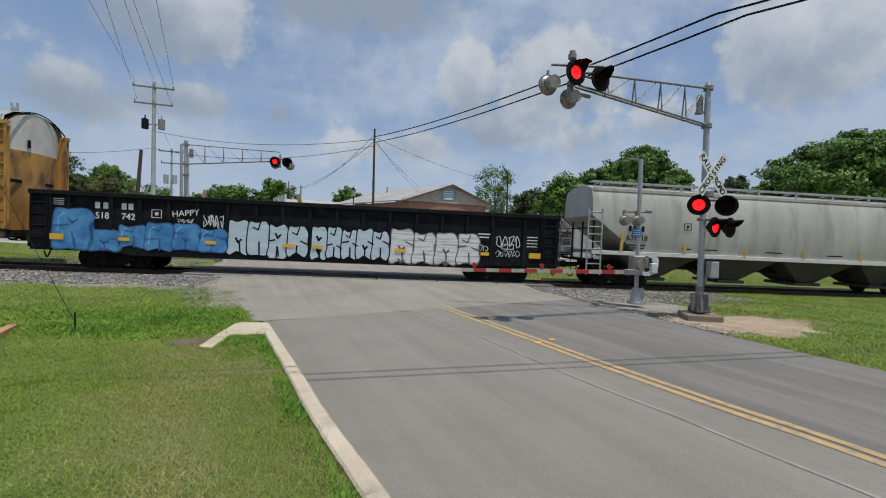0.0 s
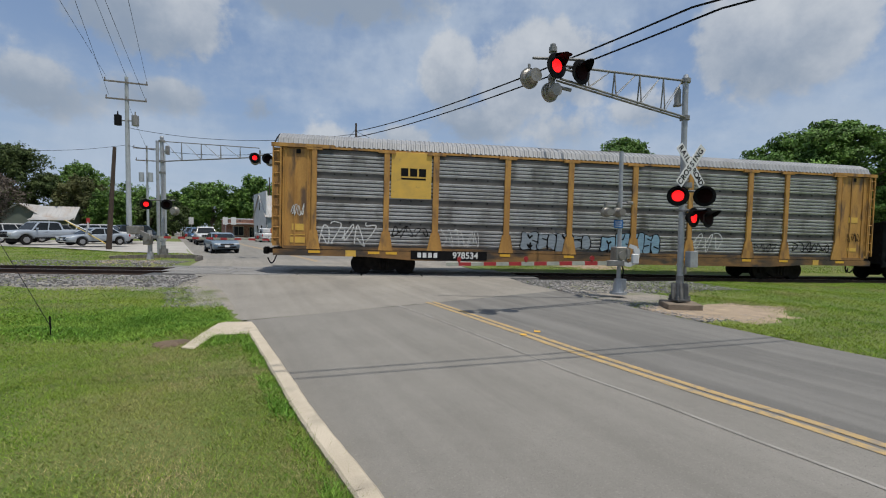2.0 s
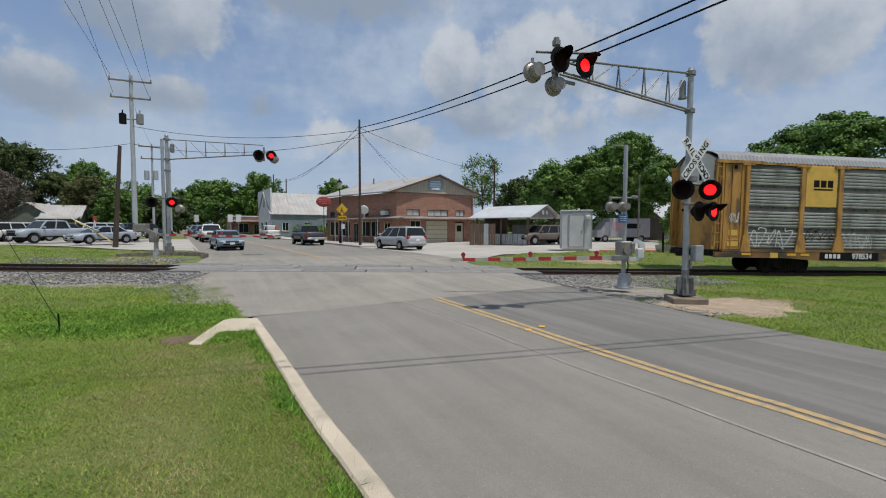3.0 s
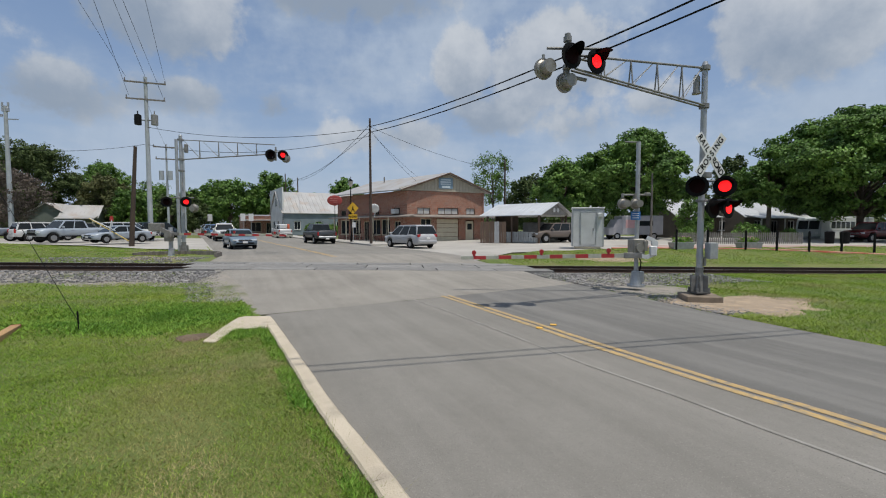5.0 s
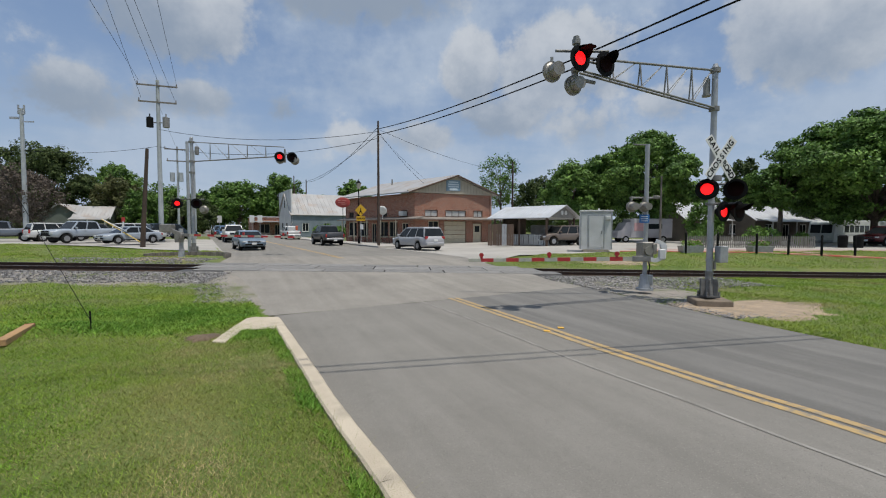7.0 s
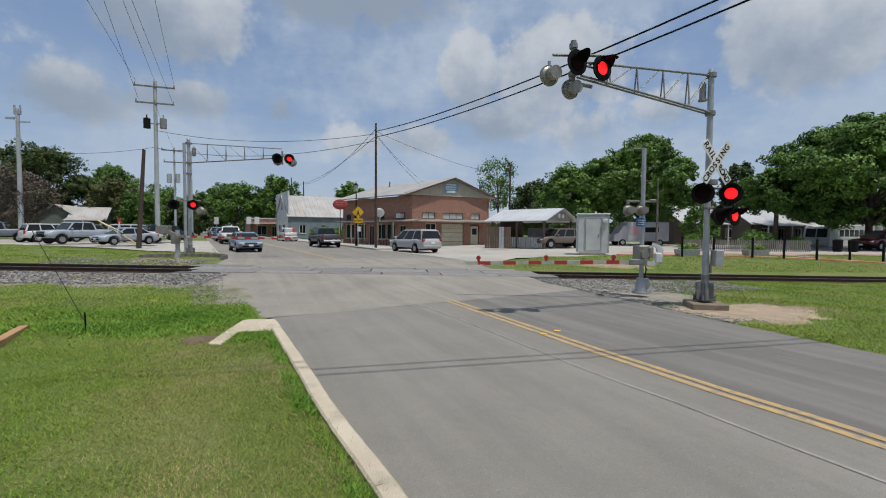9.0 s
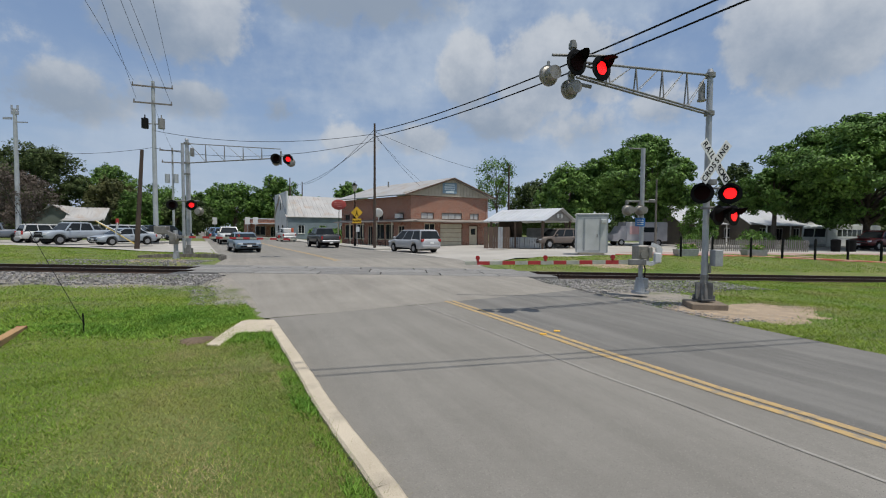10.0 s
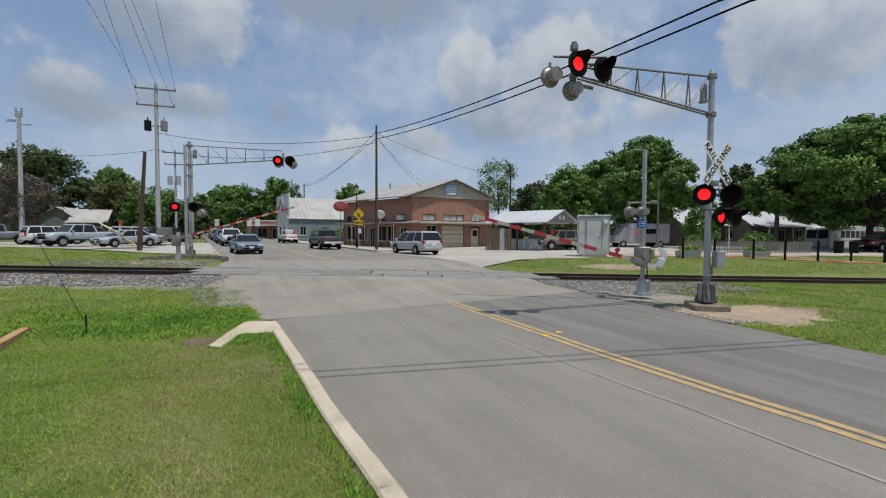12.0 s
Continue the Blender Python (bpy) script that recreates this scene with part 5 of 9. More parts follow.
def hopper():
    L = 18.0
    car = thing("hopper_wagon", pose(0, 0, 0), "light grey covered railway hopper with curved sides", "train wagon", "wagons of the train")
    # barrel body
    sec = [(-1.45, 1.52), (-1.56, 2.2), (-1.58, 3.0), (-1.5, 3.7), (-1.38, 4.05), (-1.3, 4.2), (-0.7, 4.34), (0, 4.38), (0.7, 4.34), (1.3, 4.2), (1.38, 4.05), (1.5, 3.7), (1.58, 3.0), (1.56, 2.2), (1.45, 1.52)]
    bm = B()
    # the ends slope inwards below
    rows = [[bm.verts.new((0.02 + 2.1 * max(0, (3.0 - z) / 1.5) if x0 == 0 else L - 0.02 - 2.1 * max(0, (3.0 - z) / 1.5), y, z)) for y, z in sec] for x0 in (0, 1)]
    for i in range(len(sec) - 1):
        bm.faces.new((rows[0][i], rows[0][i + 1], rows[1][i + 1], rows[1][i]))
    part("barrel", bm, HOPGREY, car, smooth=True)
    for e in (0, 1):
        bm = B()
        xx = lambda z: 0.02 + 2.1 * max(0, (3.0 - z) / 1.5) if e == 0 else L - 0.02 - 2.1 * max(0, (3.0 - z) / 1.5)
        half = len(sec) // 2
        for i in range(half):
            a, b = sec[i], sec[i + 1]
            q = [bm.verts.new((xx(z), y, z)) for y, z in (a, b)] + [bm.verts.new((xx(z), -y, z)) for y, z in (b, a)]
            bm.faces.new(q)
        part("end_slope", bm, HOPGREY, car)
    for sy in (-1, 1):
        bm = B()
        box(bm, (L / 2, sy * 1.5, 1.46), (L - 0.1, 0.14, 0.17), bevel=0.01)
        part("side_sill", bm, mat("hopper_light", (0.6, 0.6, 0.58), (0.5, 0.5, 0.48), 0.5, scale=2, fine=20), car)
        bm = B()
        box(bm, (L / 2, sy * 1.36, 4.14), (L - 0.1, 0.10, 0.16), bevel=0.02)
        part("eave_rail", bm, HOPGREY, car)
        bm = B()
        for k in range(5):
            x = 1.3 + 2.85 * k if sy < 0 else 2.0 + 2.8 * k
            prism(bm, [(x - 0.04, 1.55), (x + 0.10, 1.55), (x + 0.16, 2.35 if k == 0 else 1.95), (x + 0.03, 2.35 if k == 0 else 1.95)], sy * 1.585 - 0.004, sy * 1.585 + 0.004)
        part("yellow_stripes", bm, mat("ochre_stripe", (0.5, 0.33, 0.09), (0.42, 0.27, 0.08), 0.6), car)
        for x0 in (-0.15, L - 0.45):
            ladder(car, x0, x0 + 0.6, sy * 1.56, 0.5, 3.3, 9, STEEL)
        bm = B()
        for k in range(10):
            x = 0.6 + (L - 1.2) * k / 9
            box(bm, (x, sy * 0.95, 4.42), (0.08, 0.05, 0.26))
            rod(bm, (x, sy * 0.95, 4.5), (x, sy * 0.3, 4.48), 0.025, seg=6)
        for o in (0.6, 0.95):
            box(bm, (L / 2, sy * o, 4.54), (L - 0.4, 0.09, 0.04))
        part("roof_walk", bm, STEEL, car)
    lower_dark = mat("hopper_lower", (0.075, 0.065, 0.053), (0.045, 0.04, 0.034), 0.8, scale=1.5, fine=20)
    for k in range(4):
        bm = B()
        x = 3.2 + 3.85 * k
        v0 = [bm.verts.new((x + sx * 1.85, sy * 1.4, 1.42)) for sx, sy in ((-1, -1), (1, -1), (1, 1), (-1, 1))]
        v1 = [bm.verts.new((x + sx * 0.45, sy * 0.75, 0.45)) for sx, sy in ((-1, -1), (1, -1), (1, 1), (-1, 1))]
        for i in range(4):
            n = (i + 1) % 4
            bm.faces.new((v0[i], v0[n], v1[n], v1[i]))
        bm.faces.new(v1)
        chute = part("discharge_hopper", bm, lower_dark, car, "dark brown discharge hopper")
        bm = B()
        box(bm, (x, 0, 0.36), (1.3, 1.7, 0.14))
        part("outlet_gate", bm, lower_dark, chute)
    bm = B()
    box(bm, (L / 2, 0, 0.95), (L - 0.4, 0.5, 0.3))
    for x in (0.3, L - 0.3):
        box(bm, (x, 0, 1.1), (0.7, 2.8, 0.1))
        for yy in (-1.1, 0, 1.1):
            rod(bm, (x, yy, 1.15), (x, yy, 3.2), 0.04, seg=6)
        rod(bm, (x, -1.3, 2.5), (x, 1.3, 2.5), 0.03, seg=6)
    part("centre_sill", bm, UNDER, car)
    coupler(car, 0.0, -1)
    coupler(car, L, 1)
    bogie(car, 1.75)
    bogie(car, L - 1.75)
    text_mesh("number", "639318", 0.32, BLACK, car, pose(2.02, -1.585, 2.12) @ SIDE, bold=0.004)
    bm = B()
    for k in range(4):
        box(bm, (1.7 + 0.19 * k, -1.59, 2.52), (0.12, 0.006, 0.24))
    for k, (x, z, w) in enumerate(((2.0, 1.82, 0.8), (2.0, 1.70, 0.7), (5.3, 1.75, 0.9), (8.4, 1.75, 0.8), (11.4, 1.72, 0.8), (4.3, 1.75, 0.4))):
        box(bm, (x, -1.585, z), (w, 0.006, 0.05))
    for x, z, w, h in ((4.3, 2.85, 0.34, 0.02), (4.3, 2.55, 0.34, 0.02), (4.14, 2.7, 0.02, 0.3), (4.46, 2.7, 0.02, 0.3), (4.3, 2.7, 0.1, 0.1)):
        box(bm, (x, -1.592, z), (w, 0.006, h))
    part("stencil", bm, BLACK, car)
    return car


RACK, GONDOLA, HOPPER = autorack(), gondola(), hopper()


# ---- crossing signals ----
LAMPS = []  # (shutter, phase): which of a pair it belongs to


def head(owner, p, turn, phase=None, r=0.27, name="signal_light", hooded=True, lit=True):
    """A round flashing light with its disc, hood, lens and an added shutter disc; it looks along -y of its own frame.
    """
    bm = B()
    rod(bm, (0, 0.0, 0), (0, 0.02, 0), r, seg=32)
    rod(bm, (0, 0.02, 0), (0, 0.14, 0), 0.17, 0.13, seg=20)
    rod(bm, (0, 0.14, 0), (0, 0.2, 0), 0.06, seg=10)
    light = part(name, bm, BLACK, owner, m=Matrix.Translation(p) @ pose(0, 0, 0, 0, 0, turn))
    bm = B()
    bmesh.ops.create_uvsphere(bm, u_segments=20, v_segments=10, radius=0.138, matrix=Matrix.Translation((0, 0.0, 0)) @ Matrix.Diagonal((1, 0.06, 1, 1)))
    part("lens", bm, LAMPRED if lit else DARKRED, light, "red lens", smooth=True)
    if hooded:
        bm = B()
        n = 18
        rows = []
        for k in range(n + 1):
            a = radians(8 + 164 * k / n)
            depth = 0.04 + 0.25 * max(0.0, math.sin(a))
            for q, rad in ((0.0, 0.185), (depth, 0.185)):
                rows.append((math.cos(a) * rad, -q, math.sin(a) * rad))
        vs = [bm.verts.new(v) for v in rows]
        for k in range(n):
            bm.faces.new((vs[2 * k], vs[2 * k + 1], vs[2 * k + 3], vs[2 * k + 2]))
        bmesh.ops.solidify(bm, geom=list(bm.faces), thickness=0.008)
        part("hood", bm, BLACK, light)
    # added disc, no part of a real lamp: covers the glow for the off beat
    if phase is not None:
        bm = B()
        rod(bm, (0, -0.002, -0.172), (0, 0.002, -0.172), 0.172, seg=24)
        sh = part("shutter", bm, DARKRED, light, "added dark disc that hides the lit lens", m=pose(0, -0.016, 0.172))
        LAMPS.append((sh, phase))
    return light


def back_light(owner, p, turn, r=0.2):
    """The aluminium back of a light that faces away."""
    bm = B()
    bmesh.ops.create_uvsphere(bm, u_segments=24, v_segments=12, radius=r, matrix=Matrix.Diagonal((1, 0.45, 1, 1)))
    rod(bm, (0, -0.02, 0), (0, 0.03, 0), r * 1.08, seg=28)
    rod(bm, (0, 0, 0), (0, 0.26, 0), r * 0.7, seg=20)
    box(bm, (0, -0.08, 0), (0.10, 0.05, 0.16), bevel=0.01)
    rod(bm, (0, 0, 0.18), (0, 0, 0.30), 0.03, seg=8)
    return part("light_back", bm, ALU, owner, "weathered aluminium back of a light", m=Matrix.Translation(p) @ pose(0, 0, 0, 0, 0, turn), smooth=False)


def blade_text(owner, word, spots, m, name):
    for k, (ch, x) in enumerate(zip(word, spots)):
        text_mesh(name, ch, 0.21, BLACK, owner, m @ pose(x, -0.008, 0) @ SIDE, bold=0.006)


def crossbuck(owner, p, turn):
    base = Matrix.Translation(p) @ pose(0, 0, 0, 0, 0, turn)
    for sgn, y, word in ((1, 0.0, "RAILROAD"), (-1, -0.012, "CROSSING")):
        m = base @ pose(0, y, 0, 0, 52 * sgn, 0)
        bm = B()
        box(bm, (0, 0, 0), (1.22, 0.008, 0.23), bevel=0.003)
        bl = part("crossbuck_blade", bm, WHITE, owner, "white blade lettered in black", m=m)
        xs = [-0.52, -0.385, -0.27, -0.17, 0.16, 0.29, 0.405, 0.525] if sgn > 0 else [-0.52, -0.38, -0.235, -0.095, 0.045, 0.165, 0.3, 0.46]
        for ch, x in zip(word, xs):
            text_mesh("character", ch, 0.2, BLACK, bl, pose(x, -0.0065, 0) @ SIDE, bold=0.004)


def cantilever(owner, top, low, way, length, taper, n):
    """A tapering lattice arm: top and low are its heights at the mast."""
    w = Vector((way[0], way[1], 0)).normalized()
    s = Vector((-w.y, w.x, 0)) * 0.06
    t1, l1 = top - taper * 0.45, low + taper * 0.55
    at_ = lambda q, z0, z1: w * (length * q) + Vector((0, 0, z0 + (z1 - z0) * q))
    bm = B()
    rod(bm, at_(0, top, t1), at_(1, top, t1), 0.026, seg=10)
    part("top_chord", bm, STEEL_D, owner)
    for e in (-1, 1):
        bm = B()
        rod(bm, at_(0, low, l1) + s * e, at_(1, low, l1) + s * e, 0.024, seg=10)
        part("bottom_chord", bm, STEEL_D, owner)
    for k in range(1, n + 1):
        q = k / (n + 1.0)
        for e in (-1, 1):
            bm = B()
            rod(bm, at_(q, top, t1), at_(q, low, l1) + s * e, 0.017, seg=6)
            part("strut", bm, STEEL_D, owner)
            bm = B()
            rod(bm, at_(q, low, l1) + s * e, at_((k - 1) / (n + 1.0) + 0.03, top, t1), 0.009, seg=5)
            part("brace", bm, STEEL_D, owner)
    return at_(1, top, t1), at_(1, low, l1)


def mast(owner, h, r, z0=0.0):
    bm = B()
    rod(bm, (0, 0, z0 + 0.1), (0, 0, h), r, r * 0.9, seg=20)
    rod(bm, (0, 0, h), (0, 0, h + 0.09), r * 1.06, r * 0.7, seg=16)
    part("mast", bm, STEEL, owner, smooth=False)
    bm = B()
    rod(bm, (0, 0, z0 + 0.1), (0, 0, z0 + 0.62), r * 1.55, r * 1.15, seg=16)
    rod(bm, (0, 0, z0 + 0.62), (0, 0, z0 + 0.7), r * 1.25, seg=16)
    base = part("mast_base", bm, STEEL_D, owner, "dark cast mast base")
    bm = B()
    rod(bm, (0, 0, z0 + 0.95), (0, 0, z0 + 1.0), r * 1.2, seg=16)
    part("collar", bm, STEEL, owner)
    for k in range(6):
        bm = B()
        box(bm, (0, 0, 0), (0.2, 0.02, 0.4), pose(0, 0, z0 + 0.3, 0, 0, 60.0 * k) @ pose(r * 1.5, 0, 0))
        part("fin", bm, STEEL_D, base)
    bm = B()
    box(bm, (0, 0, z0 + 0.08), (r * 5, r * 5, 0.05), bevel=0.01)
    part("base_plate", bm, TAR, base)
    for k in range(4):
        a = k * 1.5708 + 0.785
        bm = B()
        rod(bm, (math.cos(a) * r * 3.0, math.sin(a) * r * 3.0, z0 + 0.06), (math.cos(a) * r * 3.0, math.sin(a) * r * 3.0, z0 + 0.2), 0.025, seg=8)
        part("anchor_bolt", bm, STEEL_D, owner)


def near_signal():
    """The cantilever signal beside the near lane."""
    x, y = 7.74, 9.95
    z = 0.14
    s = thing("cantilever_signal", pose(x, y, 0), "galvanised cantilever railway signal with red lights and crossbuck", "railway signal", "crossing signals")
    bm = B()
    box(bm, (0.02, 0, z - 0.04), (0.80, 0.80, 0.16), pose(0, 0, 0, 0, 0, -20), bevel=0.02)
    part("footing", bm, mat("footing_concrete", (0.24, 0.19, 0.14), (0.17, 0.135, 0.1), 0.95, scale=4, fine=40, bump=0.5), s, "square concrete footing")
    mast(s, 5.80, 0.074, z + 0.02)
    w = Vector((-3.55, -1.0, 0)).normalized()
    e1, e0 = cantilever(s, 5.74, 4.82, w, 4.0, 0.62, 4)
    for zz, hh, rr in ((5.74, 0.05, 0.115), (4.82, 0.05, 0.115), (3.35, 0.025, 0.095), (2.5, 0.025, 0.095), (2.9, 0.025, 0.095)):
        bm = B()
        rod(bm, (0, 0, zz - hh), (0, 0, zz + hh), rr, seg=16)
        part("collar", bm, STEEL_D, s)
    # bell housing on the mast
    bm = B()
    rod(bm, (-0.14, 0.1, 5.18), (-0.14, 0.1, 5.55), 0.075, seg=16)
    rod(bm, (-0.14, 0.1, 5.55), (-0.14, 0.1, 5.6), 0.05, seg=12)
    rod(bm, (-0.14, 0.1, 5.14), (-0.14, 0.1, 5.18), 0.1, seg=16)
    part("bell", bm, ALU, s, "aluminium warning bell")
    # lights at the arm's end
    r = Vector((3.765 - x, 8.65 - y, 5.365))
    for dp, ph in ((Vector((0, 0, 0)), "a"), (Vector((0.62, 0.16, -0.03)), "b")):
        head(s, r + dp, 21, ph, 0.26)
    back_light(s, r + Vector((-0.50, 0.28, -0.2)), 195, 0.2)
    back_light(s, r + Vector((0.02, 0.42, -0.42)), 195, 0.19)
    bm = B()
    a = r + Vector((-0.45, 0.2, 0.2))
    rod(bm, a, r + Vector((0.75, 0.3, 0.28)), 0.03, seg=8)
    rod(bm, r + Vector((0.0, 0.22, -0.45)), r + Vector((0.0, 0.22, 0.48)), 0.05, seg=10)
    rod(bm, r + Vector((0.0, 0.22, 0.36)), r + Vector((0.0, 0.22, 0.46)), 0.085, seg=10)
    rod(bm, r + Vector((0.0, 0.22, 0.46)), r + Vector((0.0, 0.22, 0.52)), 0.06, seg=10)
    box(bm, r + Vector((0.0, 0.22, -0.15)), (0.16, 0.16, 0.12), bevel=0.02)
    rod(bm, r + Vector((0.0, 0.22, -0.34)), r + Vector((0.45, 0.3, -0.38)), 0.04, seg=8)
    rod(bm, r + Vector((0.1, 0.1, 0.0)), r + Vector((0.6, 0.25, -0.03)), 0.025, seg=8)
    part("light_bracket", bm, STEEL_D, s)
    # crossbuck and mast lights
    crossbuck(s, (0.10, -0.14, 3.62), 8)
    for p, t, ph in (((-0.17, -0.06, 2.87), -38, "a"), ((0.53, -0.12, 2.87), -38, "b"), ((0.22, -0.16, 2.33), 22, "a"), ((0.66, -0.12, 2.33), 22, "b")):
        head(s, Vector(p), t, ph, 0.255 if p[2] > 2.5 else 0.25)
    bm = B()
    rod(bm, (-0.25, 0.06, 2.98), (0.6, 0.03, 3.02), 0.03, seg=8)
    part("light_arm", bm, STEEL_D, s)
    bm = B()
    rod(bm, (-0.1, 0.06, 2.52), (0.66, 0.0, 2.52), 0.035, seg=8)
    rod(bm, (0.22, 0.0, 2.36), (0.22, 0.0, 2.55), 0.03, seg=8)
    rod(bm, (0.66, 0.0, 2.36), (0.66, 0.0, 2.55), 0.03, seg=8)
    part("light_arm", bm, STEEL_D, s)
    bm = B()
    rod(bm, (0.05, -0.02, 3.08), (0.05, -0.02, 3.2), 0.16, seg=16)
    part("junction_cap", bm, STEEL_D, s)
    bm = B()
    box(bm, (0.2, -0.14, 1.28), (0.22, 0.2, 0.4), bevel=0.012)
    part("junction_box", bm, STEEL, s, "grey metal junction box")
    bm = B()
    rod(bm, (0.1, -0.05, 0.9), (0.1, -0.05, 1.12), 0.035, seg=8)
    part("pipe_stub", bm, ALU, s)
    return s


def gate_arm(owner, p, turn, length, lamps, thick=0.05):
    """A striped arm that rises; it reaches along -x of its own frame."""
    arm = part("gate_arm", B(), WHITE, owner, "red and white striped gate arm", m=Matrix.Translation(p) @ pose(0, 0, 0, 0, 0, turn))
    n = int(length / 0.36)
    for k in range(n):
        a, b = -0.35 - k * length / n, -0.35 - (k + 1) * length / n
        bm = B()
        hgt = 0.115 - 0.02 * k / n
        box(bm, ((a + b) / 2, 0, 0), (abs(b - a), thick, hgt))
        part("stripe", bm, RED if k % 2 else mat("arm_white", (0.44, 0.44, 0.36), (0.32, 0.32, 0.26), 0.6, scale=5, fine=40), arm)
    for q in lamps:
        bm = B()
        rod(bm, (-length * q - 0.3, 0, 0.05), (-length * q - 0.3, 0, 0.11), 0.04, seg=8)
        rod(bm, (-length * q - 0.3, -0.03, 0.15), (-length * q - 0.3, 0.03, 0.15), 0.065, seg=14)
        part("arm_lamp", bm, mat("arm_lamp_red", (0.35, 0.02, 0.02), (0.3, 0.02, 0.02), 0.35), arm, "small red arm lamp")
    bm = B()
    box(bm, (-0.2, 0, 0), (0.5, 0.08, 0.16), bevel=0.01)
    part("arm_root", bm, STEEL_D, arm)
    return arm


def gate_body(s, h=4.2, r=0.06, lights=True):
    bm = B()
    rod(bm, (0, 0, 0.1), (0, 0, h), r, seg=16)
    part("post", bm, STEEL, s)
    bm = B()
    rod(bm, (0, 0, 0.0), (0, 0, 0.06), 0.24, seg=20)
    rod(bm, (0, 0, 0.06), (0, 0, 0.45), 0.17, 0.12, seg=16)
    box(bm, (0.1, -0.06, 0.3), (0.16, 0.16, 0.3), bevel=0.02)
    part("post_base", bm, STEEL, s)
    bm = B()
    box(bm, (-0.06, -0.08, 1.12), (0.36, 0.34, 0.56), bevel=0.03)
    rod(bm, (-0.06, -0.3, 1.15), (-0.06, -0.24, 1.15), 0.12, seg=16)
    box(bm, (0.12, -0.16, 1.2), (0.12, 0.3, 0.3), bevel=0.02)
    part("gate_mechanism", bm, ALU, s, "grey gate mechanism housing")


def near_gate():
    x, y, z = 7.20, 11.85, 0.13
    s = thing("crossing_gate", pose(x, y, z), "grey crossing gate post with striped barrier arm", "crossing gate", "crossing gates")
    gate_body(s, 4.18)
    pivot = Vector((-0.05, -0.26, 0.93))
    arm = gate_arm(s, pivot, -11, 4.75, (0.12, 0.52, 0.93))
    # counterweight arm on the pivot
    bm = B()
    path = [(0.0, 0.0), (0.18, -0.06), (0.36, 0.02), (0.44, 0.22), (0.40, 0.42), (0.2, 0.50)]
    for (a, b), (c, d) in zip(path, path[1:]):
        t = Vector((c - a, d - b)).normalized()
        n = Vector((-t.y, t.x)) * 0.055
        prism(bm, [(a - n.x, b - n.y), (c - n.x, d - n.y), (c + n.x, d + n.y), (a + n.x, b + n.y)], -0.03, 0.03)
    rod(bm, (0.40, -0.04, 0.34), (0.40, 0.04, 0.34), 0.09, seg=14)
    box(bm, (0.36, 0, 0.12), (0.2, 0.12, 0.3), bevel=0.03)
    part("counterweight", bm, mat("pale_weight", (0.62, 0.63, 0.63), (0.52, 0.53, 0.53), 0.5), arm, "pale counterweight arm")
    # lights that face the other way
    for dx in (-0.48, -0.1):
        back_light(s, Vector((dx, -0.06, 2.40)), 178, 0.145)
    bm = B()
    rod(bm, (-0.5, 0, 2.66), (0.3, 0, 2.66), 0.028, seg=8)
    box(bm, (0.3, 0, 2.68), (0.2, 0.08, 0.1), bevel=0.02)
    for dx in (-0.48, -0.1):
        rod(bm, (dx, 0, 2.5), (dx, 0, 2.68), 0.025, seg=8)
    part("light_arm", bm, STEEL_D, s)
    bm = B()
    rod(bm, (-0.42, 0, 4.17), (0.05, 0, 4.17), 0.02, seg=6)
    part("top_bracket", bm, STEEL_D, s)
    bm = B()
    box(bm, (-0.1, -0.09, 2.06), (0.3, 0.01, 0.24), bevel=0.003)
    sign = part("notice_plate", bm, mat("blue_sign", (0.03, 0.13, 0.36), (0.04, 0.16, 0.4), 0.5), s, "small blue notice plate")
    bm = B()
    for k in range(3):
        box(bm, (-0.1, -0.097, 2.12 - 0.06 * k), (0.2, 0.003, 0.018))
    part("plate_lines", bm, WHITE, sign)
    bm = B()
    pts = [Vector((0.05, 0.0, 1.0)), Vector((0.12, -0.05, 0.7)), Vector((0.08, -0.05, 0.4)), Vector((0.06, 0, 0.2))]
    for a, b in zip(pts, pts[1:]):
        rod(bm, a, b, 0.018, seg=6)
    part("conduit", bm, BLACK, s)
    return arm


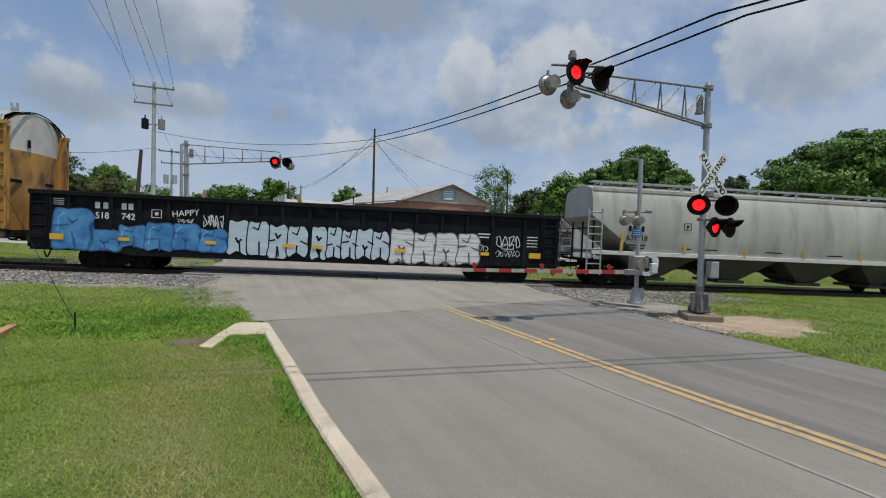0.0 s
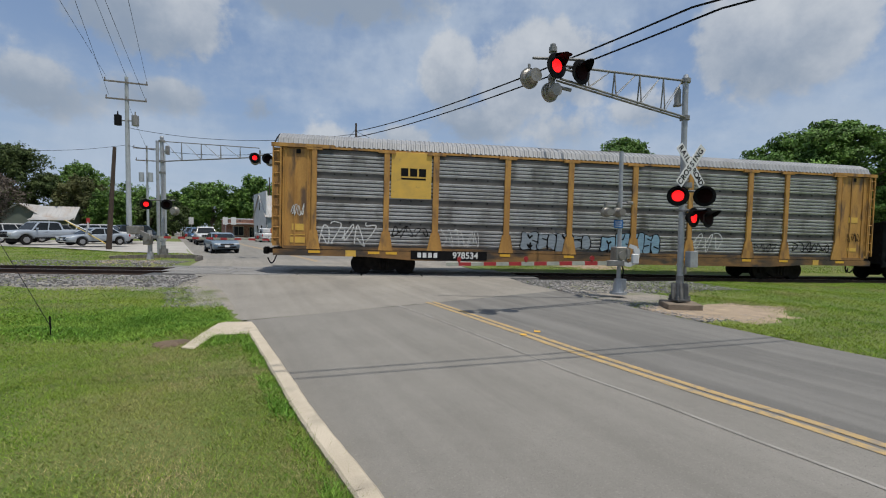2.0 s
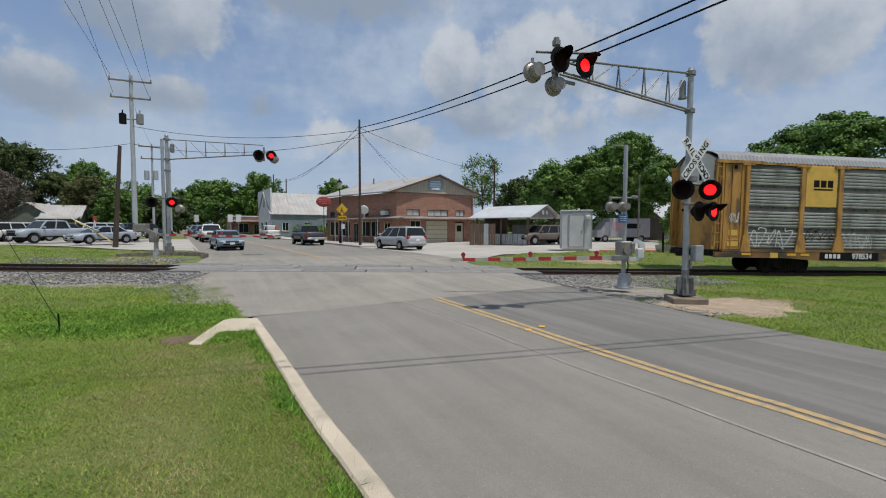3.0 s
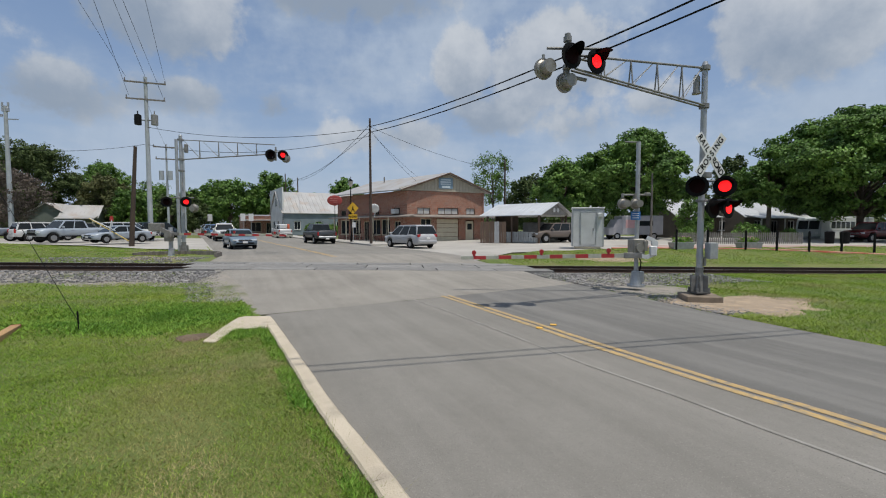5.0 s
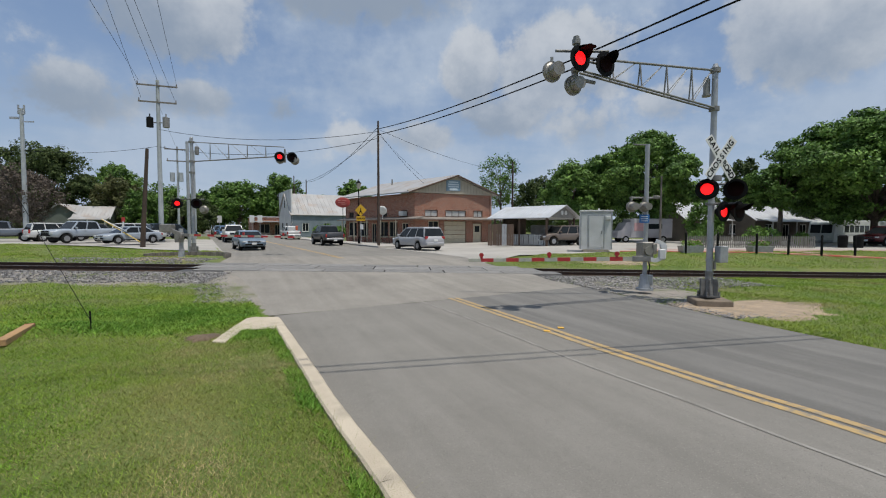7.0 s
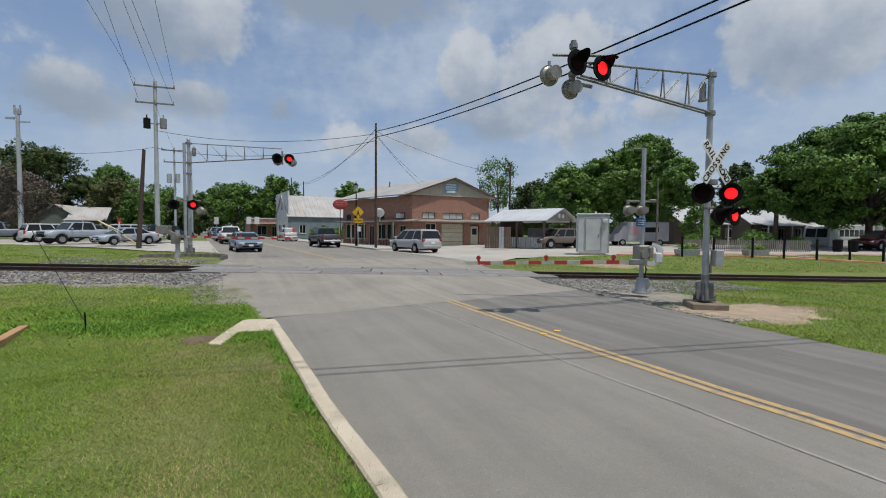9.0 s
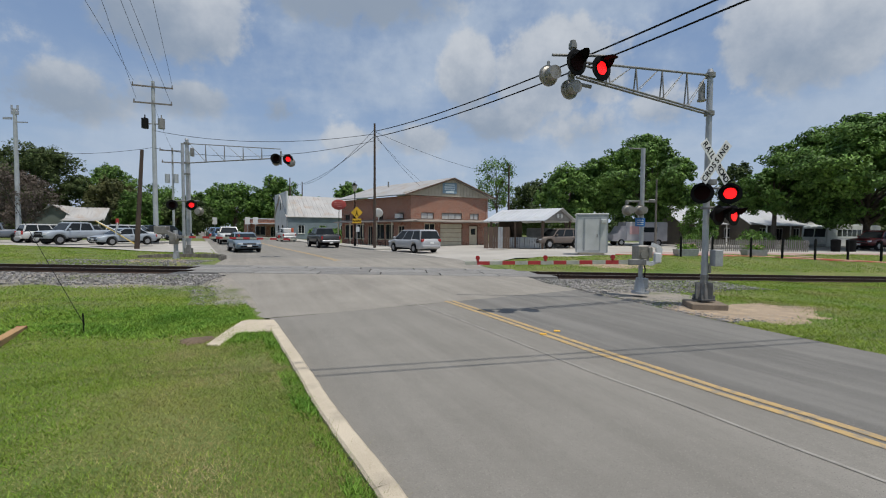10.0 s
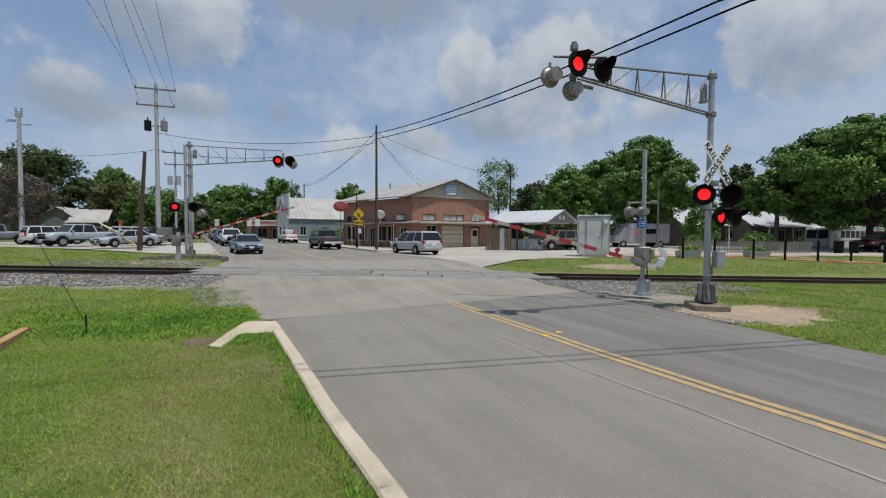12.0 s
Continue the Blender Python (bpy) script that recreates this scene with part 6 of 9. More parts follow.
def far_signal():
    x, y, z = -12.0, 27.6, 0.3
    s = thing("cantilever_signal", pose(x, y, 0), "tall galvanised cantilever railway signal across the track", "railway signal", "crossing signals")
    mast(s, 7.2, 0.105, z)
    cantilever(s, 7.0, 5.85, (0.995, -0.1), 5.5, 0.62, 4)
    for zz in (7.0, 5.85, 5.2):
        bm = B()
        rod(bm, (0, 0, zz - 0.05), (0, 0, zz + 0.05), 0.17, seg=14)
        part("collar", bm, STEEL_D, s)
    bm = B()
    box(bm, (0.3, 0, 6.5), (0.18, 0.2, 0.5), bevel=0.03)
    part("junction_box", bm, STEEL_D, s)
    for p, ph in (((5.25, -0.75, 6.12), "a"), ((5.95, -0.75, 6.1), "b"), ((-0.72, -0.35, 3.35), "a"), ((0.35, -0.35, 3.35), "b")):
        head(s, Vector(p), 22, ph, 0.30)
    for p in ((5.2, -0.45, 6.0), (6.05, -0.45, 5.95), (0.65, -0.05, 3.0)):
        back_light(s, Vector(p), 180, 0.24)
    for a, b, r in (((5.1, -0.55, 6.3), (6.1, -0.6, 6.3), 0.035), ((5.5, -0.55, 5.8), (5.5, -0.55, 6.6), 0.05), ((-0.75, -0.15, 3.6), (0.7, -0.15, 3.6), 0.04)):
        bm = B()
        rod(bm, a, b, r, seg=8)
        part("light_arm", bm, STEEL_D, s)
    # the back of a crossbuck seen edge-on
    for k in (-1, 1):
        bm = B()
        box(bm, (0, 0, 0), (1.22, 0.012, 0.23), Matrix.Translation((0.12, -0.2, 4.5)) @ pose(0, 0, 0, 0, 0, 112) @ pose(0, 0, 0, 0, 45 * k, 0))
        part("crossbuck_blade", bm, STEEL_D, s)
    g = thing("crossing_gate", pose(-11.7, 25.4, 0.27), "grey crossing gate across the track with striped arm", "crossing gate", "crossing gates")
    gate_body(g, 1.6, 0.11)
    bm = B()
    box(bm, (-0.7, 0, 1.62), (0.62, 0.5, 0.42), bevel=0.03)
    part("equipment_box", bm, ALU, g)
    arm = gate_arm(g, Vector((0.1, -0.2, 1.25)), 180 - 6, 6.2, (0.25, 0.5, 0.85), 0.05)
    bm = B()
    prism(bm, [(0.0, -0.1), (0.0, 0.12), (0.5, 0.34), (0.95, 0.3), (0.95, 0.1), (0.5, 0.12)], -0.08, 0.08)
    part("counterweight", bm, ALU, arm)
    grey = thing("signal_post", pose(-13.4, 30.2, 0.3), "plain grey steel post beside the far signal", "post")
    bm = B()
    rod(bm, (0, 0, 0), (0, 0, 7.2), 0.10, 0.09, seg=12)
    part("post", bm, STEEL, grey)
    wall = thing("retaining_wall", pose(-11.9, 25.7, 0), "low weathered timber retaining wall round the far signal", "retaining wall")
    pts = [(-1.9, 0.0), (-1.2, 1.4), (0.6, 1.5), (2.0, 1.0), (2.6, 0.2), (2.7, -1.0)]
    for k, (a, b) in enumerate(zip(pts, pts[1:])):
        for i in range(5):
            q0, q1 = i / 5, (i + 0.94) / 5
            p0, p1 = Vector((*a, 0)).lerp(Vector((*b, 0)), q0), Vector((*a, 0)).lerp(Vector((*b, 0)), q1)
            c = (p0 + p1) / 2
            bm = B()
            box(bm, (0, 0, 0), ((p1 - p0).length, 0.10, 0.34), pose(c.x, c.y, 0.31 + 0.02 * (i % 2), 0, 0, math.degrees(math.atan2(p1.y - p0.y, p1.x - p0.x))), bevel=0.01)
            part("board", bm, GREYWOOD, wall)
    return arm


near_signal()
ARM_NEAR = near_gate()
ARM_FAR = far_signal()


# ---- poles and wires ----
def pole(name, p, h, r, material, label, lean=(0, 0), category="utility pole"):
    s = thing(name, pose(*p), label, category, "utility poles")
    bm = B()
    rod(bm, (0, 0, -0.2), (lean[0], lean[1], h), r, r * 0.62, seg=14)
    part("shaft", bm, material, s)
    return s


def crossarm(s, z, w, turn, material=GREYWOOD, pins=3):
    bm = B()
    box(bm, (0, -0.14, z), (w, 0.12, 0.14), pose(0, 0, 0, 0, 0, turn))
    part("crossarm", bm, material, s)
    for k in range(pins):
        q = (k / (pins - 1) - 0.5) * (w - 0.15)
        bm = B()
        m = pose(0, 0, 0, 0, 0, turn)
        rod(bm, m @ Vector((q, -0.14, z + 0.05)), m @ Vector((q, -0.14, z + 0.34)), 0.075, 0.05, seg=8)
        part("insulator", bm, mat("porcelain", (0.2, 0.19, 0.18), (0.15, 0.14, 0.14), 0.3), s)


def poles():
    a = pole("utility_pole", (-24.6, 49.2, 0.4), 16.9, 0.26, POLEGREY, "tall grey utility pole with crossarms and transformers")
    crossarm(a, 16.3, 3.7, 12)
    crossarm(a, 14.6, 3.5, 12)
    for dx, m in ((-0.75, BLACK), (0.85, ALU)):
        bm = B()
        rod(bm, (dx, -0.2, 12.0), (dx, -0.2, 13.0), 0.32, seg=16)
        rod(bm, (dx, -0.2, 13.0), (dx, -0.2, 13.1), 0.26, 0.1, seg=12)
        rod(bm, (dx, -0.2, 13.1), (dx, -0.2, 13.4), 0.06, seg=8)
        part("transformer", bm, m, a, "can-shaped transformer")
    bm = B()
    rod(bm, (-0.75, -0.1, 12.5), (0.85, -0.1, 12.5), 0.06, seg=8)
    part("transformer_bracket", bm, STEEL_D, a)
    b = pole("utility_pole", (-42.4, 55.4, 0.5), 15.0, 0.27, POLEGREY, "grey utility pole with small fittings")
    bm = B()
    for dx in (-0.3, 0.3):
        rod(bm, (dx, 0, 14.9), (dx, 0, 15.4), 0.1, seg=8)
    box(bm, (0, 0, 14.6), (0.7, 0.3, 0.5), bevel=0.05)
    box(bm, (-0.7, -0.1, 13.9), (0.9, 0.12, 0.25))
    box(bm, (0.8, -0.1, 13.5), (1.1, 0.1, 0.12))
    part("fittings", bm, STEEL, b)
    pole("wooden_pole", (-19.9, 36.9, 0.45), 7.7, 0.19, POLEWOOD, "short dark leaning wooden pole", lean=(0.5, 0.1))
    c = pole("utility_pole", (-1.45, 39.5, 0.22), 11.2, 0.135, POLEWOOD, "dark wooden utility pole at the street corner")
    bm = B()
    for z in (10.35, 9.9):
        rod(bm, (0, -0.15, z), (0, 0.2, z), 0.05, seg=8)
    part("insulator", bm, STEEL_D, c)
    d = pole("utility_pole", (-29.8, 64.2, 0.5), 12.6, 0.17, POLEGREY, "grey utility pole far down the street")
    crossarm(d, 12.2, 3.0, 10)
    crossarm(d, 10.6, 2.5, 10)
    bm = B()
    for dx in (-0.6, 0.5):
        rod(bm, (dx, -0.2, 7.8), (dx, -0.2, 9.0), 0.3, seg=12)
    part("transformer", bm, POLEGREY, d)
    e = pole("utility_pole", (-28.4, 66.0, 0.5), 12.5, 0.16, POLEGREY, "slim grey pole far down the street")
    for x, y, h in ((-20.7, 93.3, 12.4), (-18.2, 93.0, 11.6)):
        pole("utility_pole", (x, y, 0.3), h, 0.16, POLEWOOD, "dark wooden utility pole far down the street")
    pole("utility_pole", (15.9, 58.0, 0.4), 10.5, 0.16, POLEWOOD, "wooden utility pole behind the shop")
    pole("utility_pole", (27.4, 42.5, 0.4), 7.0, 0.13, GREYWOOD, "thin grey wooden pole beside the trees")


def tube(bm, pts, r, seg=5):
    """A round bar bent along points, as one skin."""
    rings = []
    for k, p in enumerate(pts):
        d = (pts[min(k + 1, len(pts) - 1)] - pts[max(k - 1, 0)]).to_track_quat("Z", "Y").to_matrix()
        rings.append([bm.verts.new(p + d @ Vector((math.cos(6.28318 * i / seg) * r, math.sin(6.28318 * i / seg) * r, 0))) for i in range(seg)])
    for a, b in zip(rings, rings[1:]):
        for i in range(seg):
            bm.faces.new((a[i], a[(i + 1) % seg], b[(i + 1) % seg], b[i]))
    bm.faces.new(rings[0][::-1])
    bm.faces.new(rings[-1])


def wire(pts, sag, r=0.018, label="thin black overhead wire"):
    """One wire hung between two or more points."""
    bm = B()
    for a, b in zip(pts, pts[1:]):
        a, b = Vector(a), Vector(b)
        n = 14
        line = [a.lerp(b, k / n) - Vector((0, 0, sag * 4 * (k / n) * (1 - k / n))) for k in range(n + 1)]
        tube(bm, line, r)
    tagged(part("overhead_wire", bm, BLACK), label, "wire", "overhead wires")


def wires():
    top = Vector((-1.45, 39.4, 0))
    for z, p in ((10.7, Vector((9.70, 12.28, 8.89))), (10.2, Vector((10.63, 12.18, 8.89)))):
        q = top + Vector((0, 0, z))
        wire([q, p, p + (p - q) * 0.6], 0.44, 0.034, "heavy black overhead cable")
    # from the grey pole towards and over the camera's side
    for p, q in (((-26.3, 48.9, 17.2), (-19.6, 31.2, 16.7)), ((-24.6, 49.2, 17.3), (-17.3, 30.9, 16.7)), ((-22.9, 49.5, 17.2), (-15.2, 30.6, 16.7)),
                 ((-26.1, 48.9, 15.4), (-18.5, 31.0, 16.7)), ((-23.1, 49.5, 15.4), (-16.7, 30.8, 16.7))):
        p, q = Vector(p), Vector(q)
        wire([p, q, q + (q - p) * 1.6], 0.0, 0.014)
    wire([(-24.5, 49.1, 12.2), (-1.45, 39.5, 10.5)], 0.9, 0.022)
    wire([(-24.5, 49.1, 10.4), (-1.45, 39.5, 9.9)], 1.1, 0.022)
    wire([(-42.4, 55.4, 10.8), (-24.6, 49.2, 10.5)], 0.5, 0.02)
    wire([(-42.4, 55.4, 10.9), (-75, 68, 11.0)], 0.5, 0.02)
    wire([(-1.45, 39.5, 10.9), (-18.2, 93.0, 11.4)], 1.2, 0.022)
    wire([(-1.45, 39.5, 10.3), (-20.7, 93.3, 11.2)], 1.2, 0.022)
    wire([(-1.45, 39.5, 10.7), (15.9, 58.0, 9.5)], 0.6, 0.015)
    wire([(-1.45, 39.5, 10.5), (3.5, 50.0, 6.9)], 0.3, 0.015)
    wire([(-1.45, 39.5, 10.3), (5.5, 56.0, 7.0)], 0.3, 0.012)
    wire([(-29.8, 64.2, 12.8), (-24.6, 49.2, 15.0)], 0.2, 0.012)
    wire([(15.9, 58.0, 6.5), (27.4, 42.5, 5.5), (60, 30, 6.0)], 0.3, 0.015)
    # the pair whose shadows cross the road
    for o in (0.0, 0.26):
        wire([(-26.0, 0.6 + o, 8.8), (28.0, 6.6 + o, 8.8)], 0.25, 0.02, "black wire high over the road")
    # a guy wire down to the verge
    wire([(-5.32, 8.25, 0.22), (-14.4, 15.5, 7.5)], 0.0, 0.0055, "thin guy wire down to the grass")


poles()
wires()


# ---- buildings ----
TANSIDING = mat("tan_siding", (0.44, 0.39, 0.31), (0.37, 0.33, 0.26), 0.8, scale=1.5, fine=30)
CREAM = mat("cream_paint", (0.58, 0.53, 0.40), (0.5, 0.45, 0.34), 0.7, scale=2, fine=30)
METALROOF = mat("pale_metal_roof", (0.56, 0.57, 0.58), (0.46, 0.47, 0.48), 0.45, 0.2, scale=0.5, fine=12, third=((0.42, 0.4, 0.37), 0.8, 0.6, 0.8))
OLDROOF = mat("old_metal_roof", (0.42, 0.41, 0.40), (0.34, 0.335, 0.325), 0.6, 0.2, scale=0.35, fine=10, third=((0.36, 0.3, 0.25), 0.6, 0.52, 0.72))
DARKWOOD = mat("dark_board", (0.13, 0.085, 0.06), (0.085, 0.058, 0.043), 0.85, scale=2, fine=25, stretch=(1, 1, 0.2))
SHEDGREY = mat("shed_grey", (0.3, 0.29, 0.27), (0.22, 0.21, 0.2), 0.85, scale=1.5, fine=25)
HUT = mat("hut_grey", (0.56, 0.56, 0.55), (0.48, 0.48, 0.47), 0.5, 0.1, scale=1.2, fine=20)
WHITEWALL = mat("white_wall", (0.66, 0.66, 0.65), (0.56, 0.56, 0.55), 0.75, scale=0.6, fine=15)
BLUEGREY = mat("blue_grey_wall", (0.2, 0.24, 0.27), (0.16, 0.195, 0.22), 0.8, scale=0.8, fine=15)
HOUSEGREEN = mat("green_grey_siding", (0.13, 0.15, 0.13), (0.1, 0.115, 0.1), 0.85, scale=1.0, fine=20)
HOUSETAN = mat("taupe_siding", (0.17, 0.145, 0.115), (0.13, 0.11, 0.09), 0.85, scale=1.0, fine=20)


def wall(name, owner, p0, p1, z0, z1, material, holes=(), thick=0.25, label=""):
    """A wall from p0 to p1 with openings (u0, u1, z0, z1) through it; its outer face is on the right of the way."""
    p0, p1 = Vector((*p0, 0)), Vector((*p1, 0))
    t = (p1 - p0).normalized()
    n = Vector((t.y, -t.x, 0))
    L = (p1 - p0).length
    us = sorted({0, L, *[h[0] for h in holes], *[h[1] for h in holes]})
    zs = sorted({z0, z1, *[h[2] for h in holes], *[h[3] for h in holes]})
    bm = B()
    uv = bm.loops.layers.uv.new("UVMap")
    solid = lambda u, z: not any(h[0] < u < h[1] and h[2] < z < h[3] for h in holes)
    cell = {}
    for a, b in zip(us, us[1:]):
        for c, d in zip(zs, zs[1:]):
            cell[(a, c)] = solid((a + b) / 2, (c + d) / 2)

    def face(pts):
        f = bm.faces.new([bm.verts.new(q) for _, _, q in pts])
        for lp, (u, v, _) in zip(f.loops, pts):
            lp[uv].uv = (u, v)

    P = lambda u, z, o: p0 + t * u - n * o + Vector((0, 0, z))
    for i, (a, b) in enumerate(zip(us, us[1:])):
        for j, (c, d) in enumerate(zip(zs, zs[1:])):
            if not cell[(a, c)]:
                continue
            face([(a, c, P(a, c, 0)), (b, c, P(b, c, 0)), (b, d, P(b, d, 0)), (a, d, P(a, d, 0))])
            face([(b, c, P(b, c, thick)), (a, c, P(a, c, thick)), (a, d, P(a, d, thick)), (b, d, P(b, d, thick))])
            nb = lambda da, dc: cell.get((us[i + da] if 0 <= i + da < len(us) - 1 else None, zs[j + dc] if 0 <= j + dc < len(zs) - 1 else None), False)
            if not nb(1, 0):
                face([(0, c, P(b, c, 0)), (thick, c, P(b, c, thick)), (thick, d, P(b, d, thick)), (0, d, P(b, d, 0))])
            if not nb(-1, 0):
                face([(0, c, P(a, c, thick)), (thick, c, P(a, c, 0)), (thick, d, P(a, d, 0)), (0, d, P(a, d, thick))])
            if not nb(0, 1):
                face([(a, 0, P(a, d, 0)), (b, 0, P(b, d, 0)), (b, thick, P(b, d, thick)), (a, thick, P(a, d, thick))])
            if not nb(0, -1):
                face([(a, 0, P(a, c, thick)), (b, 0, P(b, c, thick)), (b, thick, P(b, c, 0)), (a, thick, P(a, c, 0))])
    me = bpy.data.meshes.new(name)
    bm.to_mesh(me)
    bm.free()
    me.materials.append(material)
    ob = new(name, me)
    ob.parent = owner
    return tagged(ob, label), (p0, t, n)


def window(owner, fr, u0, u1, z0, z1, material=CREAM, bars=1, pane=None, name="window"):
    """A window set 8 cm back in its opening, with frame, pane and sill."""
    p0, t, n = fr
    turn = math.degrees(math.atan2(t.y, t.x))
    m = Matrix.Translation(p0 + t * ((u0 + u1) / 2) - n * 0.10 + Vector((0, 0, (z0 + z1) / 2))) @ pose(0, 0, 0, 0, 0, turn)
    w, h = u1 - u0, z1 - z0
    bm = B()
    for s in (-1, 1):
        box(bm, (s * (w / 2 - 0.04), 0, 0), (0.08, 0.08, h))
        box(bm, (0, 0, s * (h / 2 - 0.04)), (w - 0.16, 0.08, 0.08))
    for k in range(bars):
        box(bm, (-w / 2 + w * (k + 1) / (bars + 1), 0, 0), (0.05, 0.06, h - 0.16))
    win = part(name, bm, material, owner, m=m)
    bm = B()
    box(bm, (0, 0.02, 0), (w - 0.14, 0.015, h - 0.14))
    part("pane", bm, pane or GLASS, win)
    bm = B()
    box(bm, (0, -0.09, -h / 2 - 0.03), (w + 0.12, 0.2, 0.06))
    part("sill", bm, material, win)
    return win


def gable_roof(owner, c0, c1, half, eave, ridge, material, over=0.4, thick=0.1, ribs=0.0, name="roof"):
    """Two slopes with the ridge from c0 to c1 (plan points)."""
    c0, c1 = Vector((*c0, 0)), Vector((*c1, 0))
    t = (c1 - c0).normalized()
    n = Vector((-t.y, t.x, 0))
    a, b = c0 - t * over, c1 + t * over
    drop = (ridge - eave) / half * (half + over)
    for s in (-1, 1):
        bm = B()
        q = [a + Vector((0, 0, ridge)), b + Vector((0, 0, ridge)), b + n * s * (half + over) + Vector((0, 0, ridge - drop)), a + n * s * (half + over) + Vector((0, 0, ridge - drop))]
        up = Vector((0, 0, thick))
        v = [bm.verts.new(p) for p in q] + [bm.verts.new(p + up) for p in q]
        for f in ((0, 1, 2, 3), (7, 6, 5, 4), (0, 4, 5, 1), (1, 5, 6, 2), (2, 6, 7, 3), (3, 7, 4, 0)):
            bm.faces.new([v[i] for i in f])
        if ribs:
            k = int((b - a).length / ribs)
            for i in range(k + 1):
                e = a.lerp(b, i / k)
                rb = B()
                rod(rb, e + Vector((0, 0, ridge + thick)), e + n * s * (half + over) + Vector((0, 0, ridge - drop + thick)), 0.03, seg=4)
                part("roof_rib", rb, material, owner)
        part(name, bm, material, owner)


def brick_shop():
    Lc, Rc, LB = (2.12, 47.2), (11.3, 50.4), (-6.4, 58.3)
    RB = (Rc[0] + LB[0] - Lc[0], Rc[1] + LB[1] - Lc[1])
    s = thing("brick_shop", pose(0, 0, 0), "red brick shop with tan gable and low metal roof", "building")
    g, top = 0.2, 5.75
    holes = [(1.2, 2.75, 3.2, 3.95), (3.7, 6.3, 3.2, 3.95), (7.3, 8.5, 3.2, 3.95), (3.55, 6.35, g, 2.75), (7.25, 8.4, g, 2.6), (1.6, 2.9, 1.1, 2.75)]
    w1, f1 = wall("wall", s, Lc, Rc, g, top, BRICK, holes, label="weathered red brick front wall")
    for k, h in enumerate(holes[:3]):
        window(s, f1, *h, DARKWOOD, 1 if k != 1 else 2, mat("frosted_pane", (0.56, 0.55, 0.52), (0.44, 0.43, 0.41), 0.3))
    window(s, f1, *holes[5], CREAM, 1)
    p0, t, n = f1
    turn = math.degrees(math.atan2(t.y, t.x))
    bm = B()
    for k in range(5):
        box(bm, (0, 0, -1.0 + 0.5 * k), (2.7, 0.05, 0.47), bevel=0.01)
    gd = part("garage_door", bm, CREAM, s, "cream sectional garage door", m=Matrix.Translation(p0 + t * 4.95 - n * 0.12 + Vector((0, 0, 1.47))) @ pose(0, 0, 0, 0, 0, turn))
    bm = B()
    box(bm, (0, 0, 0), (1.0, 0.06, 2.25), bevel=0.01)
    d = part("door", bm, CREAM, s, "cream shop door", m=Matrix.Translation(p0 + t * 7.82 - n * 0.12 + Vector((0, 0, 1.36))) @ pose(0, 0, 0, 0, 0, turn))
    bm = B()
    box(bm, (0, -0.035, 0.5), (0.6, 0.012, 0.7))
    part("pane", bm, GLASS, d)
    Ll = math.hypot(LB[0] - Lc[0], LB[1] - Lc[1])
    # side along the street, built from the back to the corner
    lh = [(Ll - 2.4, Ll - 1.2, 3.25, 3.95), (Ll - 5.9, Ll - 5.0, 3.25, 3.95), (0.8, 1.9, 3.25, 3.95), (2.6, 3.6, 3.25, 3.95), (0.7, 2.6, 0.9, 2.7), (3.2, 5.2, 0.9, 2.7), (5.9, 6.9, g, 2.5), (7.4, 9.2, 0.9, 2.7), (Ll - 2.2, Ll - 1.1, g, 2.5), (Ll - 4.6, Ll - 3.0, 0.9, 2.7)]
    w2, f2 = wall("wall", s, LB, Lc, g, top, BRICK, lh, label="shaded red brick side wall")
    for k, h in enumerate(lh):
        window(s, f2, *h, CREAM if k > 3 else DARKWOOD, 1)
    p2, t2, n2 = f2
    bm = B()
    box(bm, (0, 0, 0), (0.75, 0.6, 0.5), bevel=0.02)
    for k in range(5):
        box(bm, (0, -0.305, -0.16 + 0.08 * k), (0.6, 0.02, 0.03))
    part("air_conditioner", bm, WHITE, s, "white window air conditioner", m=Matrix.Translation(p2 + t2 * (Ll - 1.8) + n2 * 0.2 + Vector((0, 0, 3.55))) @ pose(0, 0, 0, 0, 0, math.degrees(math.atan2(t2.y, t2.x))))
    wall("wall", s, Rc, RB, g, top, BRICK)
    wall("wall", s, RB, LB, g, top, BRICK)
    # dark lining keeps the rooms closed
    bm = B()
    slab(bm, [(Lc[0] + 0.1, Lc[1] + 0.9), (Rc[0] - 0.7, Rc[1] + 0.6), (RB[0] - 0.2, RB[1] - 0.9), (LB[0] + 0.8, LB[1] - 0.5)], 5.55, 5.6)
    part("ceiling", bm, SHEDGREY, s)
    # gable over the front
    mid = (Vector(Lc) + Vector(Rc)) / 2
    bm = B()
    a, b, m_ = Vector((*Lc, top)), Vector((*Rc, top)), Vector((*mid, 7.75))
    lft = a - Vector((*(Vector(Rc) - Vector(Lc)).normalized(), 0)) * 0.8 + Vector((0, 0, 0.05))
    nn = Vector((n.x, n.y, 0)) * 0.12
    back = -nn * 3
    tri = [lft + nn, b + nn, b + nn + Vector((0, 0, 0.15)), m_ + nn, lft + nn + Vector((0, 0, 0.2))]
    v0, v1 = [bm.verts.new(p) for p in tri], [bm.verts.new(p + back) for p in tri]
    bm.faces.new(v0)
    bm.faces.new(v1[::-1])
    for i in range(5):
        j = (i + 1) % 5
        bm.faces.new((v0[i], v1[i], v1[j], v0[j]))
    L0 = (b - lft).length
    tt = (b - lft).normalized()
    for k in range(1, int(L0 / 0.4)):
        p = lft + tt * 0.4 * k + nn * 1.12
        hh = min(1.9 * (0.4 * k) / (L0 * 0.54), 1.9 * (L0 - 0.4 * k) / (L0 * 0.46))
        box(bm, p + Vector((0, 0, hh / 2 + 0.05)), (0.05, 0.02, max(hh - 0.1, 0.1)))
    part("gable", bm, TANSIDING, s, "tan board-and-batten gable")
